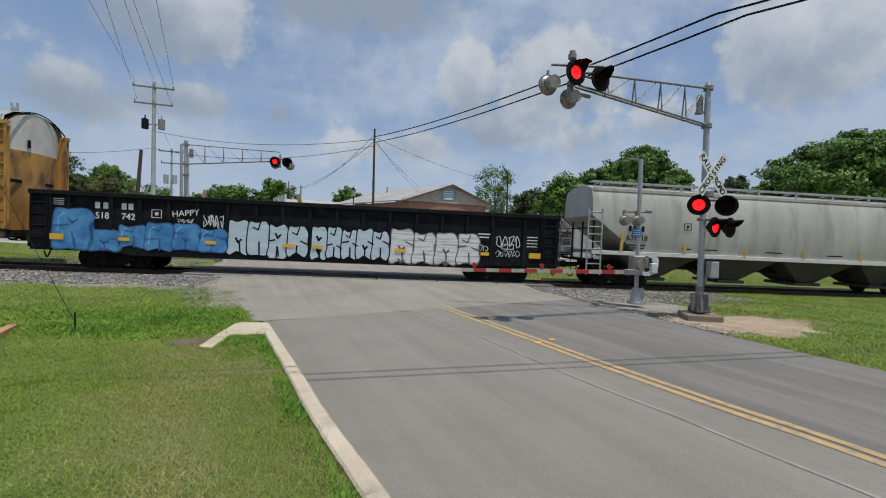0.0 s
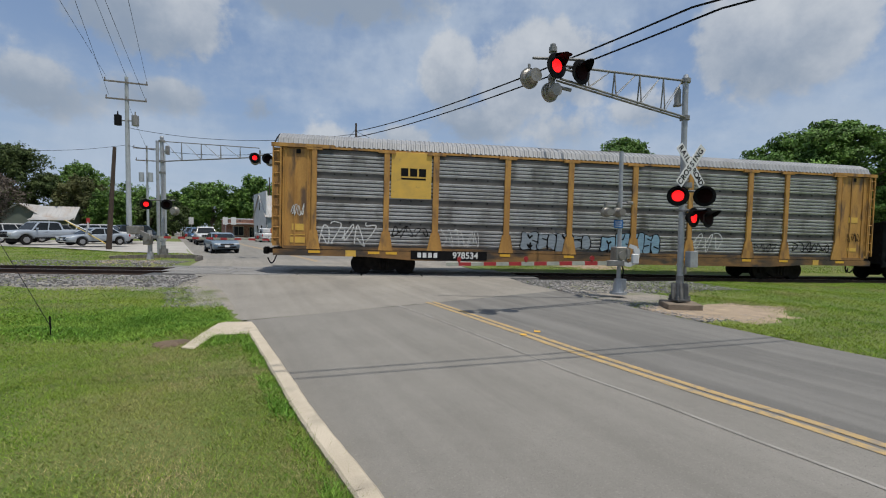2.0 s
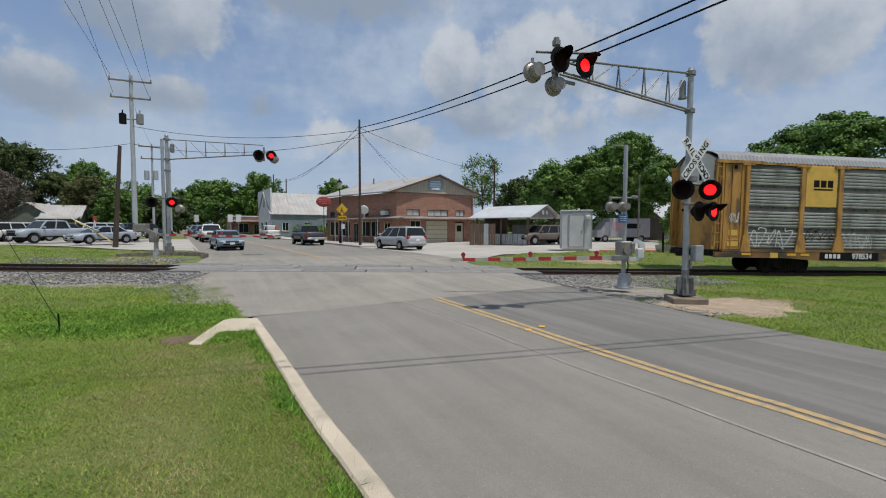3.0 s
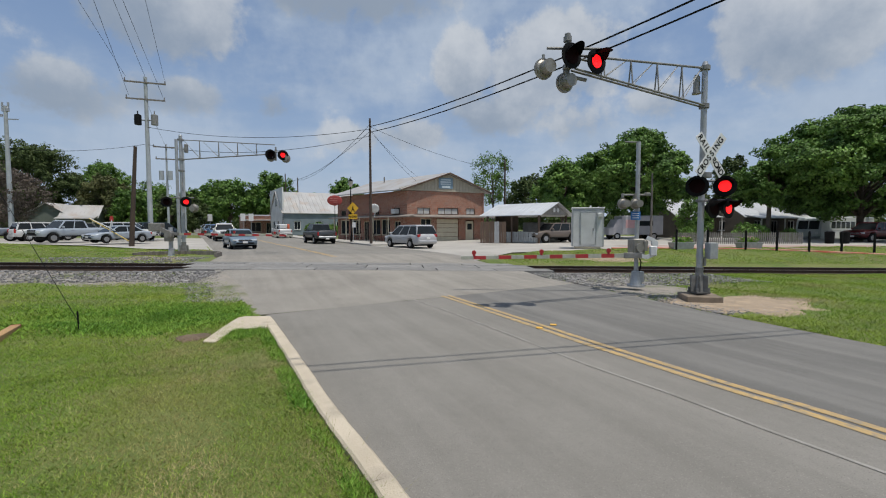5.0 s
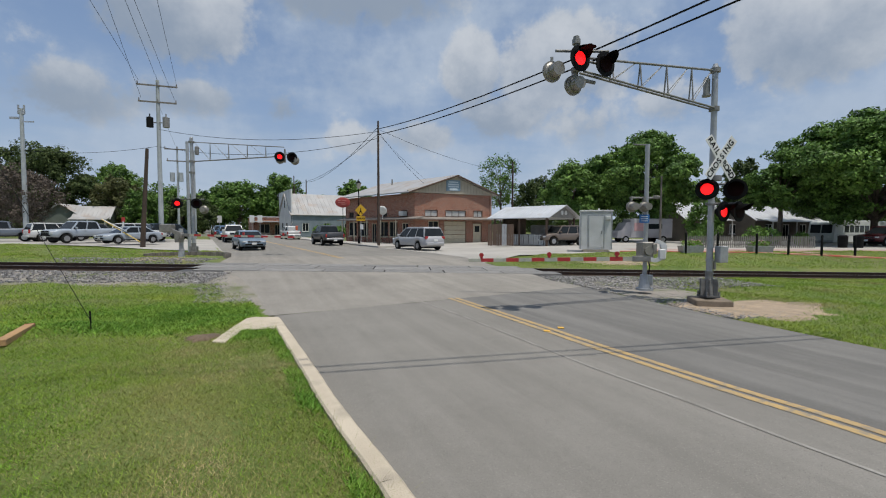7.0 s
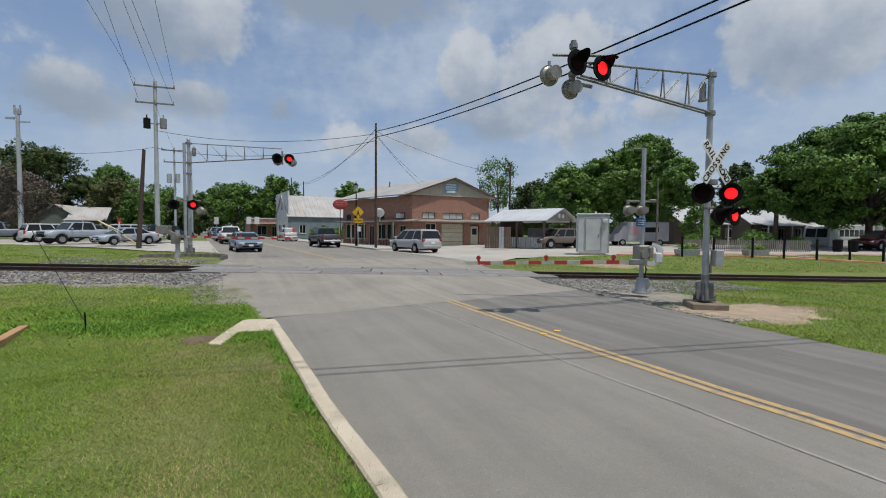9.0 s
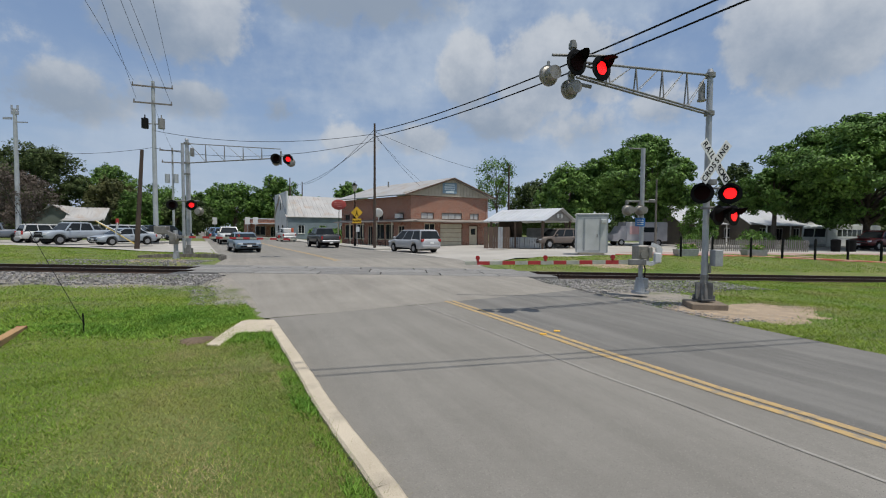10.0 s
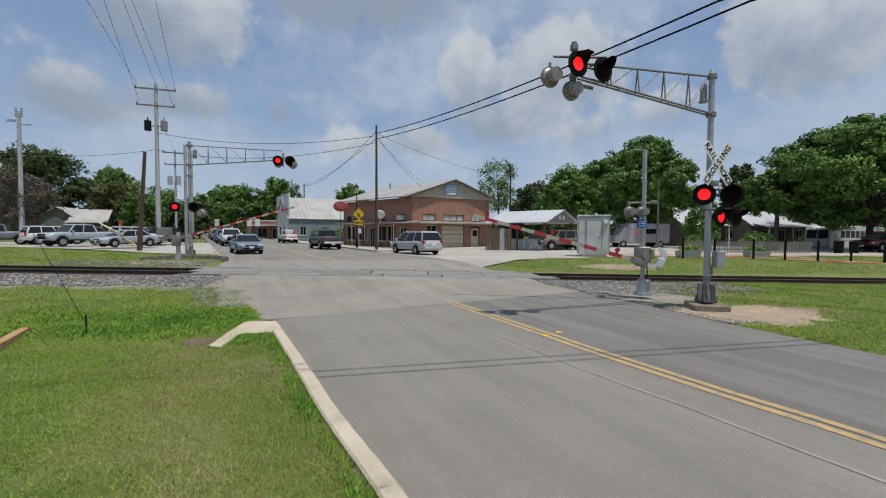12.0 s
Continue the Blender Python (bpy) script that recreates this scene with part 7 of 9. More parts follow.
    back_dir = Vector((LB[0] - Lc[0], LB[1] - Lc[1]))
    end = mid + back_dir
    # roof slopes
    ridge0, ridge1 = Vector((*mid, 7.78)), Vector((*end, 7.78))
    bd = Vector((*back_dir.normalized(), 0))
    for e0, nm in ((Vector((*Lc, 5.72)) - tt * 1.0, 0), (Vector((*Rc, 5.72)) + tt * 0.6, 1)):
        bm = B()
        q = [ridge0 - bd * 0.5, ridge1, e0 + Vector((*back_dir, 0)), e0 - bd * 0.5]
        v = [bm.verts.new(p) for p in q] + [bm.verts.new(p + Vector((0, 0, 0.12))) for p in q]
        for f in ((0, 1, 2, 3), (7, 6, 5, 4), (0, 4, 5, 1), (1, 5, 6, 2), (2, 6, 7, 3), (3, 7, 4, 0)):
            bm.faces.new([v[i] for i in f])
        part("roof", bm, OLDROOF, s, "old pale metal roof")
    bm = B()
    for p, q in ((ridge0, Vector((*Lc, 5.72)) - tt * 1.0), (ridge0, Vector((*Rc, 5.72)) + tt * 0.6)):
        rod(bm, p - bd * 0.52 + Vector((0, 0, 0.03)), q - bd * 0.52 + Vector((0, 0, 0.03)), 0.09, seg=6)
    part("barge_board", bm, DARKWOOD, s)
    # sign on the gable
    c = m_ + nn * 1.3 + Vector((0, 0, -1.05)) - tt * 0.25
    mm = Matrix.Translation(c) @ pose(0, 0, 0, 0, 0, turn)
    bm = B()
    box(bm, (0, 0, 0), (1.75, 0.06, 1.2), bevel=0.01)
    sg = part("shop_sign", bm, mat("sign_blue", (0.16, 0.25, 0.32), (0.2, 0.29, 0.36), 0.6), s, "faded blue shop sign with pale lines", m=mm)
    bm = B()
    for z, w, h in ((0.38, 1.2, 0.14), (0.12, 1.35, 0.17), (-0.12, 1.3, 0.15), (-0.42, 1.0, 0.22)):
        box(bm, (0, -0.035, z), (w, 0.01, h))
    part("sign_lines", bm, mat("sign_pale", (0.55, 0.62, 0.66), (0.45, 0.52, 0.56), 0.6), sg)
    # canopy and its posts
    for a, b, t_, n_ in ((Vector((*Lc, 0)), Vector((*Rc, 0)), tt, n), (Vector((*LB, 0)), Vector((*Lc, 0)), t2, n2)):
        bm = B()
        over = 1.2
        q = [a - t_ * 0.3 + Vector((0, 0, 3.1)), b + t_ * 1.6 + Vector((0, 0, 3.1)), b + t_ * 1.6 + n_ * over + Vector((0, 0, 2.86)), a - t_ * 0.3 + n_ * over + Vector((0, 0, 2.86))]
        v = [bm.verts.new(p) for p in q] + [bm.verts.new(p + Vector((0, 0, 0.1))) for p in q]
        for f in ((0, 1, 2, 3), (7, 6, 5, 4), (0, 4, 5, 1), (1, 5, 6, 2), (2, 6, 7, 3), (3, 7, 4, 0)):
            bm.faces.new([v[i] for i in f])
        part("canopy", bm, mat("rusty_canopy", (0.27, 0.24, 0.21), (0.19, 0.165, 0.145), 0.7, 0.1, scale=1, fine=20), s, "sagging metal canopy")
        k = 5
        if a.x > 0:
            continue
        for i in range(k):
            p = a.lerp(b, (i + 0.3) / k) + n_ * 1.05
            bm = B()
            box(bm, p + Vector((0, 0, 1.5)), (0.12, 0.12, 2.7))
            part("canopy_post", bm, CREAM, s)
    bm = B()
    for k in (2,):
        rod(bm, ridge0.lerp(ridge1, 0.25 + 0.2 * k) + Vector((-1.5, 0, -0.4)), ridge0.lerp(ridge1, 0.25 + 0.2 * k) + Vector((-1.5, 0, 0.35)), 0.09, seg=8)
    part("vent_pipe", bm, STEEL_D, s)
    # red oval sign on a bracket
    rs = thing("oval_sign", pose(-6.0, 51.6, 0.3), "red oval shop sign with pale lettering shapes", "sign")
    bm = B()
    bmesh.ops.create_uvsphere(bm, u_segments=24, v_segments=10, radius=1.0, matrix=Matrix.Translation((0, 0, 4.6)) @ Matrix.Diagonal((0.85, 0.1, 0.6, 1)))
    post = B()
    rod(post, (0, 0.12, 0), (0, 0.12, 4.3), 0.035, seg=8)
    part("post", post, BLACK, rs)
    part("board", bm, mat("sign_red", (0.36, 0.05, 0.04), (0.26, 0.04, 0.035), 0.5, scale=2, fine=20), rs)
    bm = B()
    for x, z, w, h in ((-0.35, 4.82, 0.3, 0.12), (0.15, 4.80, 0.5, 0.06), (-0.1, 4.58, 0.8, 0.05), (0.1, 4.40, 0.5, 0.07)):
        box(bm, (x, -0.10, z), (w, 0.02, h))
    part("sign_lines", bm, mat("sign_pink", (0.5, 0.2, 0.17), (0.42, 0.15, 0.13), 0.6), rs)
    dish = thing("roof_dish", pose(-1.4, 49.0, 0), "white dish fixed over the canopy", "dish")
    bm = B()
    bmesh.ops.create_uvsphere(bm, u_segments=18, v_segments=8, radius=0.55, matrix=Matrix.Translation((0, 0, 3.9)) @ pose(0, 0, 0, 30, 20, 0) @ Matrix.Diagonal((1, 0.3, 1, 1)))
    rod(bm, (0, 0.2, 2.95), (0.1, 0.1, 3.7), 0.05, seg=8)
    part("dish_bowl", bm, WHITE, dish)


def shed():
    s = thing("market_shed", pose(13.3, 40.6, 0.4, 0, 0, -50), "open timber shed with white metal gable roof", "shed")
    gable_roof(s, (-3.0, 0), (3.0, 0), 2.7, 2.55, 3.6, METALROOF, 0.35, 0.06, 0.5)
    for x in (-2.8, 0, 2.8):
        for y in (-2.5, 2.5):
            bm = B()
            box(bm, (x, y, 1.25), (0.16, 0.16, 2.5))
            part("post", bm, DARKWOOD, s)
    for x in (-2.95, 2.95):
        bm = B()
        v = [bm.verts.new(p) for p in ((x, -2.7, 2.5), (x, 2.7, 2.5), (x, 0, 3.6))]
        v2 = [bm.verts.new((p.co.x + 0.06, p.co.y, p.co.z)) for p in v]
        bm.faces.new(v)
        bm.faces.new(v2[::-1])
        for i in range(3):
            bm.faces.new((v[i], v2[i], v2[(i + 1) % 3], v[(i + 1) % 3]))
        part("gable_panel", bm, SHEDGREY, s)
    for y in (-0.35, 0.35):
        bm = B()
        rod(bm, (3.06, y, 2.95), (3.12, y, 2.95), 0.2, seg=18)
        part("gable_disc", bm, WHITE, s, "round white disc")
    for a, b in (((-2.9, -2.5), (2.8, -2.5)), ((2.8, -2.5), (2.8, 2.5)), ((-2.9, 2.5), (2.8, 2.5))):
        a, b = Vector((*a, 0)), Vector((*b, 0))
        k = int((b - a).length / 0.25)
        for i in range(k):
            bm = B()
            box(bm, a.lerp(b, (i + 0.5) / k) + Vector((0, 0, 0.5)), (0.2, 0.06, 0.95) if a.y == b.y else (0.06, 0.2, 0.95))
            part("wall_sheet", bm, mat("tin_wainscot", (0.42, 0.43, 0.43), (0.34, 0.35, 0.35), 0.5, 0.4), s)
    bm = B()
    box(bm, (-2.6, 0.5, 1.3), (0.1, 4.0, 2.5))
    part("back_wall", bm, DARKWOOD, s)
    bm = B()
    box(bm, (0.3, 1.0, 1.1), (2.0, 1.2, 1.5), bevel=0.05)
    part("stall", bm, SHEDGREY, s)
    f = thing("board_fence", pose(8.3, 38.0, 0.4, 0, 0, -6), "brown board fence with a grey metal gate panel", "fence")
    for k in range(11):
        bm = B()
        box(bm, (0.21 * k, 0, 0.95), (0.19, 0.03, 1.9 + 0.04 * math.sin(k * 2.1)))
        part("board", bm, STEEL if k in (6, 7) else DARKWOOD, f)
    bm = B()
    for z in (0.5, 1.5):
        box(bm, (1.05, 0.05, z), (2.3, 0.05, 0.09))
    part("rail", bm, DARKWOOD, f)


def hut():
    s = thing("equipment_hut", pose(13.5, 28.2, 0.36, 0, 0, -22), "pale grey metal railway equipment hut with door", "equipment hut")
    bm = B()
    box(bm, (0, 0, 1.42), (2.0, 1.75, 2.5), bevel=0.015)
    part("body", bm, HUT, s)
    bm = B()
    box(bm, (0, 0, 2.72), (2.1, 1.85, 0.1), bevel=0.02)
    part("roof", bm, HUT, s)
    bm = B()
    box(bm, (0, 0, 0.08), (1.6, 1.6, 0.2))
    part("plinth", bm, CONCRETE, s)
    bm = B()
    box(bm, (0.0, -0.89, 1.36), (0.9, 0.04, 2.05), bevel=0.01)
    d = part("door", bm, HUT, s)
    bm = B()
    box(bm, (0.33, -0.925, 1.3), (0.05, 0.04, 0.2))
    part("handle", bm, STEEL_D, d)
    bm = B()
    for sx in (-0.5, 0.5):
        box(bm, (sx, -0.885, 1.36), (0.06, 0.05, 2.15))
    box(bm, (0, -0.885, 2.42), (1.06, 0.05, 0.06))
    part("door_frame", bm, STEEL, s)
    bm = B()
    for k in range(6):
        box(bm, (-0.885, 0.3, 0.6 + 0.06 * k), (0.03, 0.5, 0.03))
    box(bm, (-0.885, 0.2, 1.75), (0.03, 0.4, 0.75))
    part("vent", bm, STEEL, s)
    bm = B()
    box(bm, (0.72, -0.95, 2.25), (0.3, 0.2, 0.26), bevel=0.03)
    part("air_hood", bm, HUT, s)
    bm = B()
    rod(bm, (0.2, 0, 2.77), (0.2, 0, 2.92), 0.06, seg=8)
    part("roof_cap", bm, WHITE, s)
    bm = B()
    for sx in (-0.96, 0.96):
        box(bm, (sx, -0.882, 1.42), (0.07, 0.03, 2.46), bevel=0.006)
    box(bm, (0, -0.882, 2.60), (1.84, 0.03, 0.12), bevel=0.006)
    part("corner_trim", bm, STEEL, s)
    bm = B()
    box(bm, (-1.012, -0.05, 1.42), (0.03, 0.8, 2.1), bevel=0.01)
    side = part("side_door", bm, HUT, s)
    bm = B()
    box(bm, (-1.032, -0.05, 1.9), (0.012, 0.32, 0.6))
    part("notice", bm, WHITE, side)


def house(name, p, turn, L, W, eave, ridge, wallm, roofm, label, porch=None, z=0.4, ribs=0.5):
    """A small house: ridge along its x; front wall on -y."""
    s = thing(name, pose(p[0], p[1], z, 0, 0, turn), label, "house")
    holes = [(L * 0.16, L * 0.16 + 1.0, 0.9, 2.1), (L * 0.44, L * 0.44 + 0.95, 0.05, 2.1), (L * 0.72, L * 0.72 + 1.0, 0.9, 2.1)]
    _, fr = wall("wall", s, (-L / 2, -W / 2), (L / 2, -W / 2), 0, eave, wallm, holes, 0.2)
    for i, h in enumerate(holes):
        window(s, fr, *h, WHITE, 1, name="door" if i == 1 else "window")
    eh = [(W * 0.4, W * 0.4 + 0.9, 0.9, 2.1)]
    for a, b in (((L / 2, -W / 2), (L / 2, W / 2)), ((-L / 2, W / 2), (-L / 2, -W / 2))):
        _, fr = wall("wall", s, a, b, 0, eave, wallm, eh, 0.2)
        window(s, fr, *eh[0], WHITE, 1)
    wall("wall", s, (L / 2, W / 2), (-L / 2, W / 2), 0, eave, wallm, (), 0.2)
    for x in (-L / 2, L / 2 - 0.1):
        bm = B()
        v = [bm.verts.new(q) for q in ((x, -W / 2, eave), (x, W / 2, eave), (x, 0, ridge))]
        v2 = [bm.verts.new((q.co.x + 0.1, q.co.y, q.co.z)) for q in v]
        bm.faces.new(v)
        bm.faces.new(v2[::-1])
        for i in range(3):
            bm.faces.new((v[i], v2[i], v2[(i + 1) % 3], v[(i + 1) % 3]))
        part("gable", bm, wallm, s)
    gable_roof(s, (-L / 2, 0), (L / 2, 0), W / 2, eave, ridge, roofm, 0.4, 0.08, ribs)
    if porch:
        x0, x1, dep = porch
        bm = B()
        q = [(x0, -W / 2, eave + 0.05), (x1, -W / 2, eave + 0.05), (x1, -W / 2 - dep, eave - 0.4), (x0, -W / 2 - dep, eave - 0.4)]
        v = [bm.verts.new(p_) for p_ in q] + [bm.verts.new((p_[0], p_[1], p_[2] + 0.07)) for p_ in q]
        for f in ((0, 1, 2, 3), (7, 6, 5, 4), (0, 4, 5, 1), (1, 5, 6, 2), (2, 6, 7, 3), (3, 7, 4, 0)):
            bm.faces.new([v[i] for i in f])
        part("porch_roof", bm, roofm, s)
        for k in range(3):
            bm = B()
            box(bm, (x0 + 0.2 + (x1 - x0 - 0.4) * k / 2, -W / 2 - dep + 0.15, (eave - 0.4) / 2), (0.1, 0.1, eave - 0.4))
            part("porch_post", bm, WHITE, s)
    return s


def town():
    brick_shop()
    shed()
    hut()
    house("house", (39.5, 53.5), 8, 9.5, 6.5, 2.9, 4.9, HOUSETAN, METALROOF, "low taupe house with pale metal roof and porch", (-4.5, 0.5, 2.0))
    house("house", (46.0, 50.0), 6, 9.0, 6.0, 2.7, 4.6, HOUSETAN, METALROOF, "low taupe house with a pale metal porch roof", (-4.6, 2.5, 2.2))
    house("house", (-51.0, 75.0), 102, 6.0, 4.6, 3.4, 5.0, HOUSEGREEN, OLDROOF, "dark green-grey house with pale metal roof", None, 0.5)
    house("house", (-46.6, 74.2), 14, 4.2, 4.2, 3.0, 4.7, HOUSEGREEN, OLDROOF, "small dark house wing with pale metal roof", (-2.4, 2.4, 1.8), 0.5)
    # the white hall down the street
    s = thing("white_hall", pose(-15.0, 91.0, 0.3, 0, 0, 24), "long white hall with a pale weathered metal roof", "building")
    holes = [(2.0, 3.2, 1.0, 2.6), (6.0, 7.2, 1.0, 2.6), (10.0, 11.2, 1.0, 2.6)]
    _, fr = wall("wall", s, (-7, -6), (8, -6), 0, 4.2, BLUEGREY, holes, 0.25, "blue-grey side wall")
    for h in holes:
        window(s, fr, *h, WHITE)
    wh = [(3.0, 4.4, 0.1, 2.6), (7.0, 8.6, 1.0, 2.6), (5.5, 6.4, 5.6, 7.0)]
    _, fr = wall("wall", s, (-7, 6), (-7, -6), 0, 8.8, WHITEWALL, wh, 0.25, "white false front")
    for h in wh:
        window(s, fr, *h, BLACK)
    wall("wall", s, (8, -6), (8, 6), 0, 4.2, WHITEWALL, (), 0.25)
    wall("wall", s, (8, 6), (-7, 6), 0, 4.2, WHITEWALL, (), 0.25)
    gable_roof(s, (-6.9, 0), (8, 0), 6.0, 4.2, 8.3, OLDROOF, 0.3, 0.1, 0.8)
    lo = thing("brick_store", pose(-27.5, 104.0, 0.3, 0, 0, 24), "low brown brick store with a pale flat canopy", "building")
    holes = [(1, 3.2, 0.5, 2.5), (4.2, 5.4, 0.1, 2.4), (6.4, 9, 0.5, 2.5)]
    _, fr = wall("wall", lo, (-5, -5), (5, -5), 0, 4.0, BRICK, holes)
    for h in holes:
        window(lo, fr, *h, CREAM)
    wall("wall", lo, (-5, 5), (-5, -5), 0, 4.0, BRICK)
    wall("wall", lo, (5, -5), (5, 5), 0, 4.0, BRICK)
    bm = B()
    box(bm, (0, 0, 4.05), (10.4, 10.4, 0.2))
    box(bm, (0, -6.2, 3.0), (11.5, 2.6, 0.18))
    part("canopy", bm, METALROOF, lo)


def street_things():
    lp = thing("street_lamp", pose(-3.6, 44.6, 0.25), "black post-top street lamp", "street lamp")
    bm = B()
    rod(bm, (0, 0, 0), (0, 0, 5.6), 0.075, 0.05, seg=10)
    rod(bm, (0, 0, 0), (0, 0, 0.7), 0.14, 0.09, seg=12)
    part("post", bm, BLACK, lp)
    bm = B()
    rod(bm, (0, 0, 5.6), (0, 0, 6.15), 0.14, 0.24, seg=8)
    part("lantern", bm, mat("lantern_glass", (0.5, 0.47, 0.4), (0.4, 0.38, 0.33), 0.2), lp)
    bm = B()
    rod(bm, (0, 0, 6.15), (0, 0, 6.4), 0.28, 0.06, seg=8)
    rod(bm, (0, 0, 6.4), (0, 0, 6.6), 0.03, seg=6)
    part("cap", bm, BLACK, lp)
    sg = thing("warning_sign", pose(-3.35, 44.0, 0.25, 0, 0, -16), "yellow diamond warning sign above a yellow plate", "road sign")
    bm = B()
    rod(bm, (0, 0, 0), (0, 0, 4.0), 0.035, seg=8)
    part("post", bm, STEEL, sg)
    bm = B()
    box(bm, (0, 0, 0), (0.86, 0.012, 0.86), pose(0, -0.05, 3.45, 0, 45, 0), bevel=0.003)
    d = part("diamond", bm, mat("sign_yellow", (0.72, 0.42, 0.02), (0.66, 0.38, 0.02), 0.45), sg)
    bm = B()
    for x, z, w, h, a in ((0, 3.46, 0.10, 0.34, 0), (-0.1, 3.24, 0.07, 0.3, 28), (0.1, 3.24, 0.07, 0.3, -28)):
        box(bm, (0, 0, 0), (w, 0.008, h), pose(x, -0.062, z, 0, a, 0))
    part("symbol_bars", bm, BLACK, d)
    bm = B()
    box(bm, (0, -0.05, 2.62), (0.92, 0.012, 0.46), bevel=0.003)
    pl = part("plate", bm, mat("sign_yellow", (0.72, 0.42, 0.02)), sg)
    text_mesh("word", "AHEAD", 0.26, BLACK, pl, pose(0, -0.06, 2.62) @ SIDE, bold=0.008)
    bm = B()
    box(bm, (0.1, -0.05, 1.8), (0.35, 0.012, 0.5))
    part("small_plate", bm, WHITE, sg)
    # black posts of the lawn fence
    for k, (x, y) in enumerate(((17.85, 25.03), (19.83, 24.85), (22.2, 24.55), (24.12, 24.3), (26.13, 24.05), (28.15, 23.8), (30.2, 23.55))):
        z = float(level(x, y))
        bm = B()
        box(bm, (0, 0, 0.62), (0.10, 0.10, 1.3), bevel=0.01)
        rod(bm, (0, 0, 1.27), (0, 0, 1.33), 0.05, 0.01, seg=6)
        tagged(part("bollard_post", bm, BLACK, m=pose(x, y, z)), "square black steel post on the lawn", "post", "black lawn posts")
    for x, y in ((18.6, 25.6), (23.0, 25.2)):
        z = float(level(x, y))
        p = thing("planter", pose(x, y, z, 0, 0, -4), "galvanised trough planter with flowering plants", "planter", "lawn planters")
        bm = B()
        v0 = [(-0.62, -0.28, 0), (0.62, -0.28, 0), (0.62, 0.28, 0), (-0.62, 0.28, 0)]
        a = [bm.verts.new(v) for v in v0]
        b = [bm.verts.new((v[0] * 1.12, v[1] * 1.15, 0.42)) for v in v0]
        for i in range(4):
            bm.faces.new((a[i], a[(i + 1) % 4], b[(i + 1) % 4], b[i]))
        bm.faces.new(a[::-1])
        bm.faces.new(b)
        part("trough", bm, STEEL, p)
        rng = np.random.default_rng(int(x))
        n = 260
        c = np.stack([rng.uniform(-0.6, 0.6, n), rng.uniform(-0.25, 0.25, n), 0.45 + 0.28 * rng.random(n)], -1)
        part_leaves("foliage", c, 0.07, WEEDLEAF, p, 3)
        part_leaves("flowers", c[:30] + np.array([0, 0, 0.1]), 0.06, mat("flower", (0.6, 0.5, 0.45), (0.5, 0.2, 0.2), 0.7, island=0.4), p, 4)
    # picket fence
    f = thing("picket_fence", pose(23.2, 32.4, 0.4, 0, 0, -7), "weathered grey picket fence before the houses", "fence")
    bm = B()
    box(bm, (0, 0, 0.45), (0.09, 0.02, 0.9))
    box(bm, (0, 0, 0.93), (0.05, 0.02, 0.08))
    me = mesh_of(bm, "picket", GREYWOOD)
    pk = mat("picket_grey", (0.22, 0.21, 0.185), (0.16, 0.15, 0.13), 0.9, scale=3, fine=30, rnd=0.2)
    me.materials.clear()
    me.materials.append(pk)
    for k in range(62):
        ob = new("picket", me)
        ob.parent = f
        ob.matrix_basis = pose(0.165 * k, 0, 0.0)
    bm = B()
    for z in (0.25, 0.7):
        box(bm, (5.1, 0.03, z), (10.3, 0.03, 0.07))
    part("rail", bm, pk, f)
    # barrels and boxes by the bus
    for k, (x, y) in enumerate(((36.2, 31.6), (37.4, 31.4))):
        bm = B()
        rod(bm, (0, 0, 0), (0, 0, 0.95), 0.3, 0.34, seg=16)
        rod(bm, (0, 0, 0.95), (0, 0, 1.02), 0.36, 0.2, seg=16)
        tagged(part("waste_bin", bm, BLACK, m=pose(x, y, 0.4)), "dark plastic waste bin", "bin", "bins by the bus")
    # the white and yellow barrier by the car park
    b = thing("sawhorse_barrier", pose(-22.3, 39.4, 0.5, 0, 0, 10), "leaning white and yellow striped barrier boards", "barrier")
    for a, c, m in (((-0.7, 0, 0), (-0.35, 0, 2.0), WHITE), ((-1.9, 0, 2.1), (0.9, 0.2, 0.1), mat("barrier_yellow", (0.68, 0.5, 0.12), (0.6, 0.44, 0.12), 0.6)), ((-1.9, 0.1, 2.1), (-0.2, 0.15, 1.1), WHITE)):
        bm = B()
        d = Vector(c) - Vector(a)
        mm = Matrix.Translation((Vector(a) + Vector(c)) / 2) @ d.to_track_quat("Z", "Y").to_matrix().to_4x4()
        box(bm, (0, 0, 0), (0.18, 0.04, d.length), mm)
        part("board", bm, m, b)
    bm = B()
    box(bm, (-0.35, -0.05, 2.1), (0.24, 0.05, 0.4))
    part("red_flag", bm, RED, b)
    # timber lying in the grass
    t = thing("timber_beam", pose(-6.44, 8.34, 0.13, 0, 2, 115.5), "weathered timber beam with a red end lying in grass", "timber")
    bm = B()
    box(bm, (-0.6, 0, 0), (1.6, 0.14, 0.1), bevel=0.008)
    part("beam", bm, mat("old_timber", (0.42, 0.25, 0.11), (0.28, 0.17, 0.085), 0.9, scale=5, fine=40, stretch=(0.3, 2, 2)), t)
    bm = B()
    box(bm, (0.19, 0, 0.0), (0.04, 0.142, 0.102))
    part("painted_end", bm, RED, t)
    a = thing("guy_anchor", pose(-5.32, 8.22, 0.02), "thin dark steel guy anchor in the grass", "anchor")
    bm = B()
    rod(bm, (0, 0, 0), (0.0, 0, 0.32), 0.009, seg=6)
    rod(bm, (0, 0, 0.22), (-0.02, 0.02, 0.42), 0.014, seg=6)
    part("rod", bm, BLACK, a)
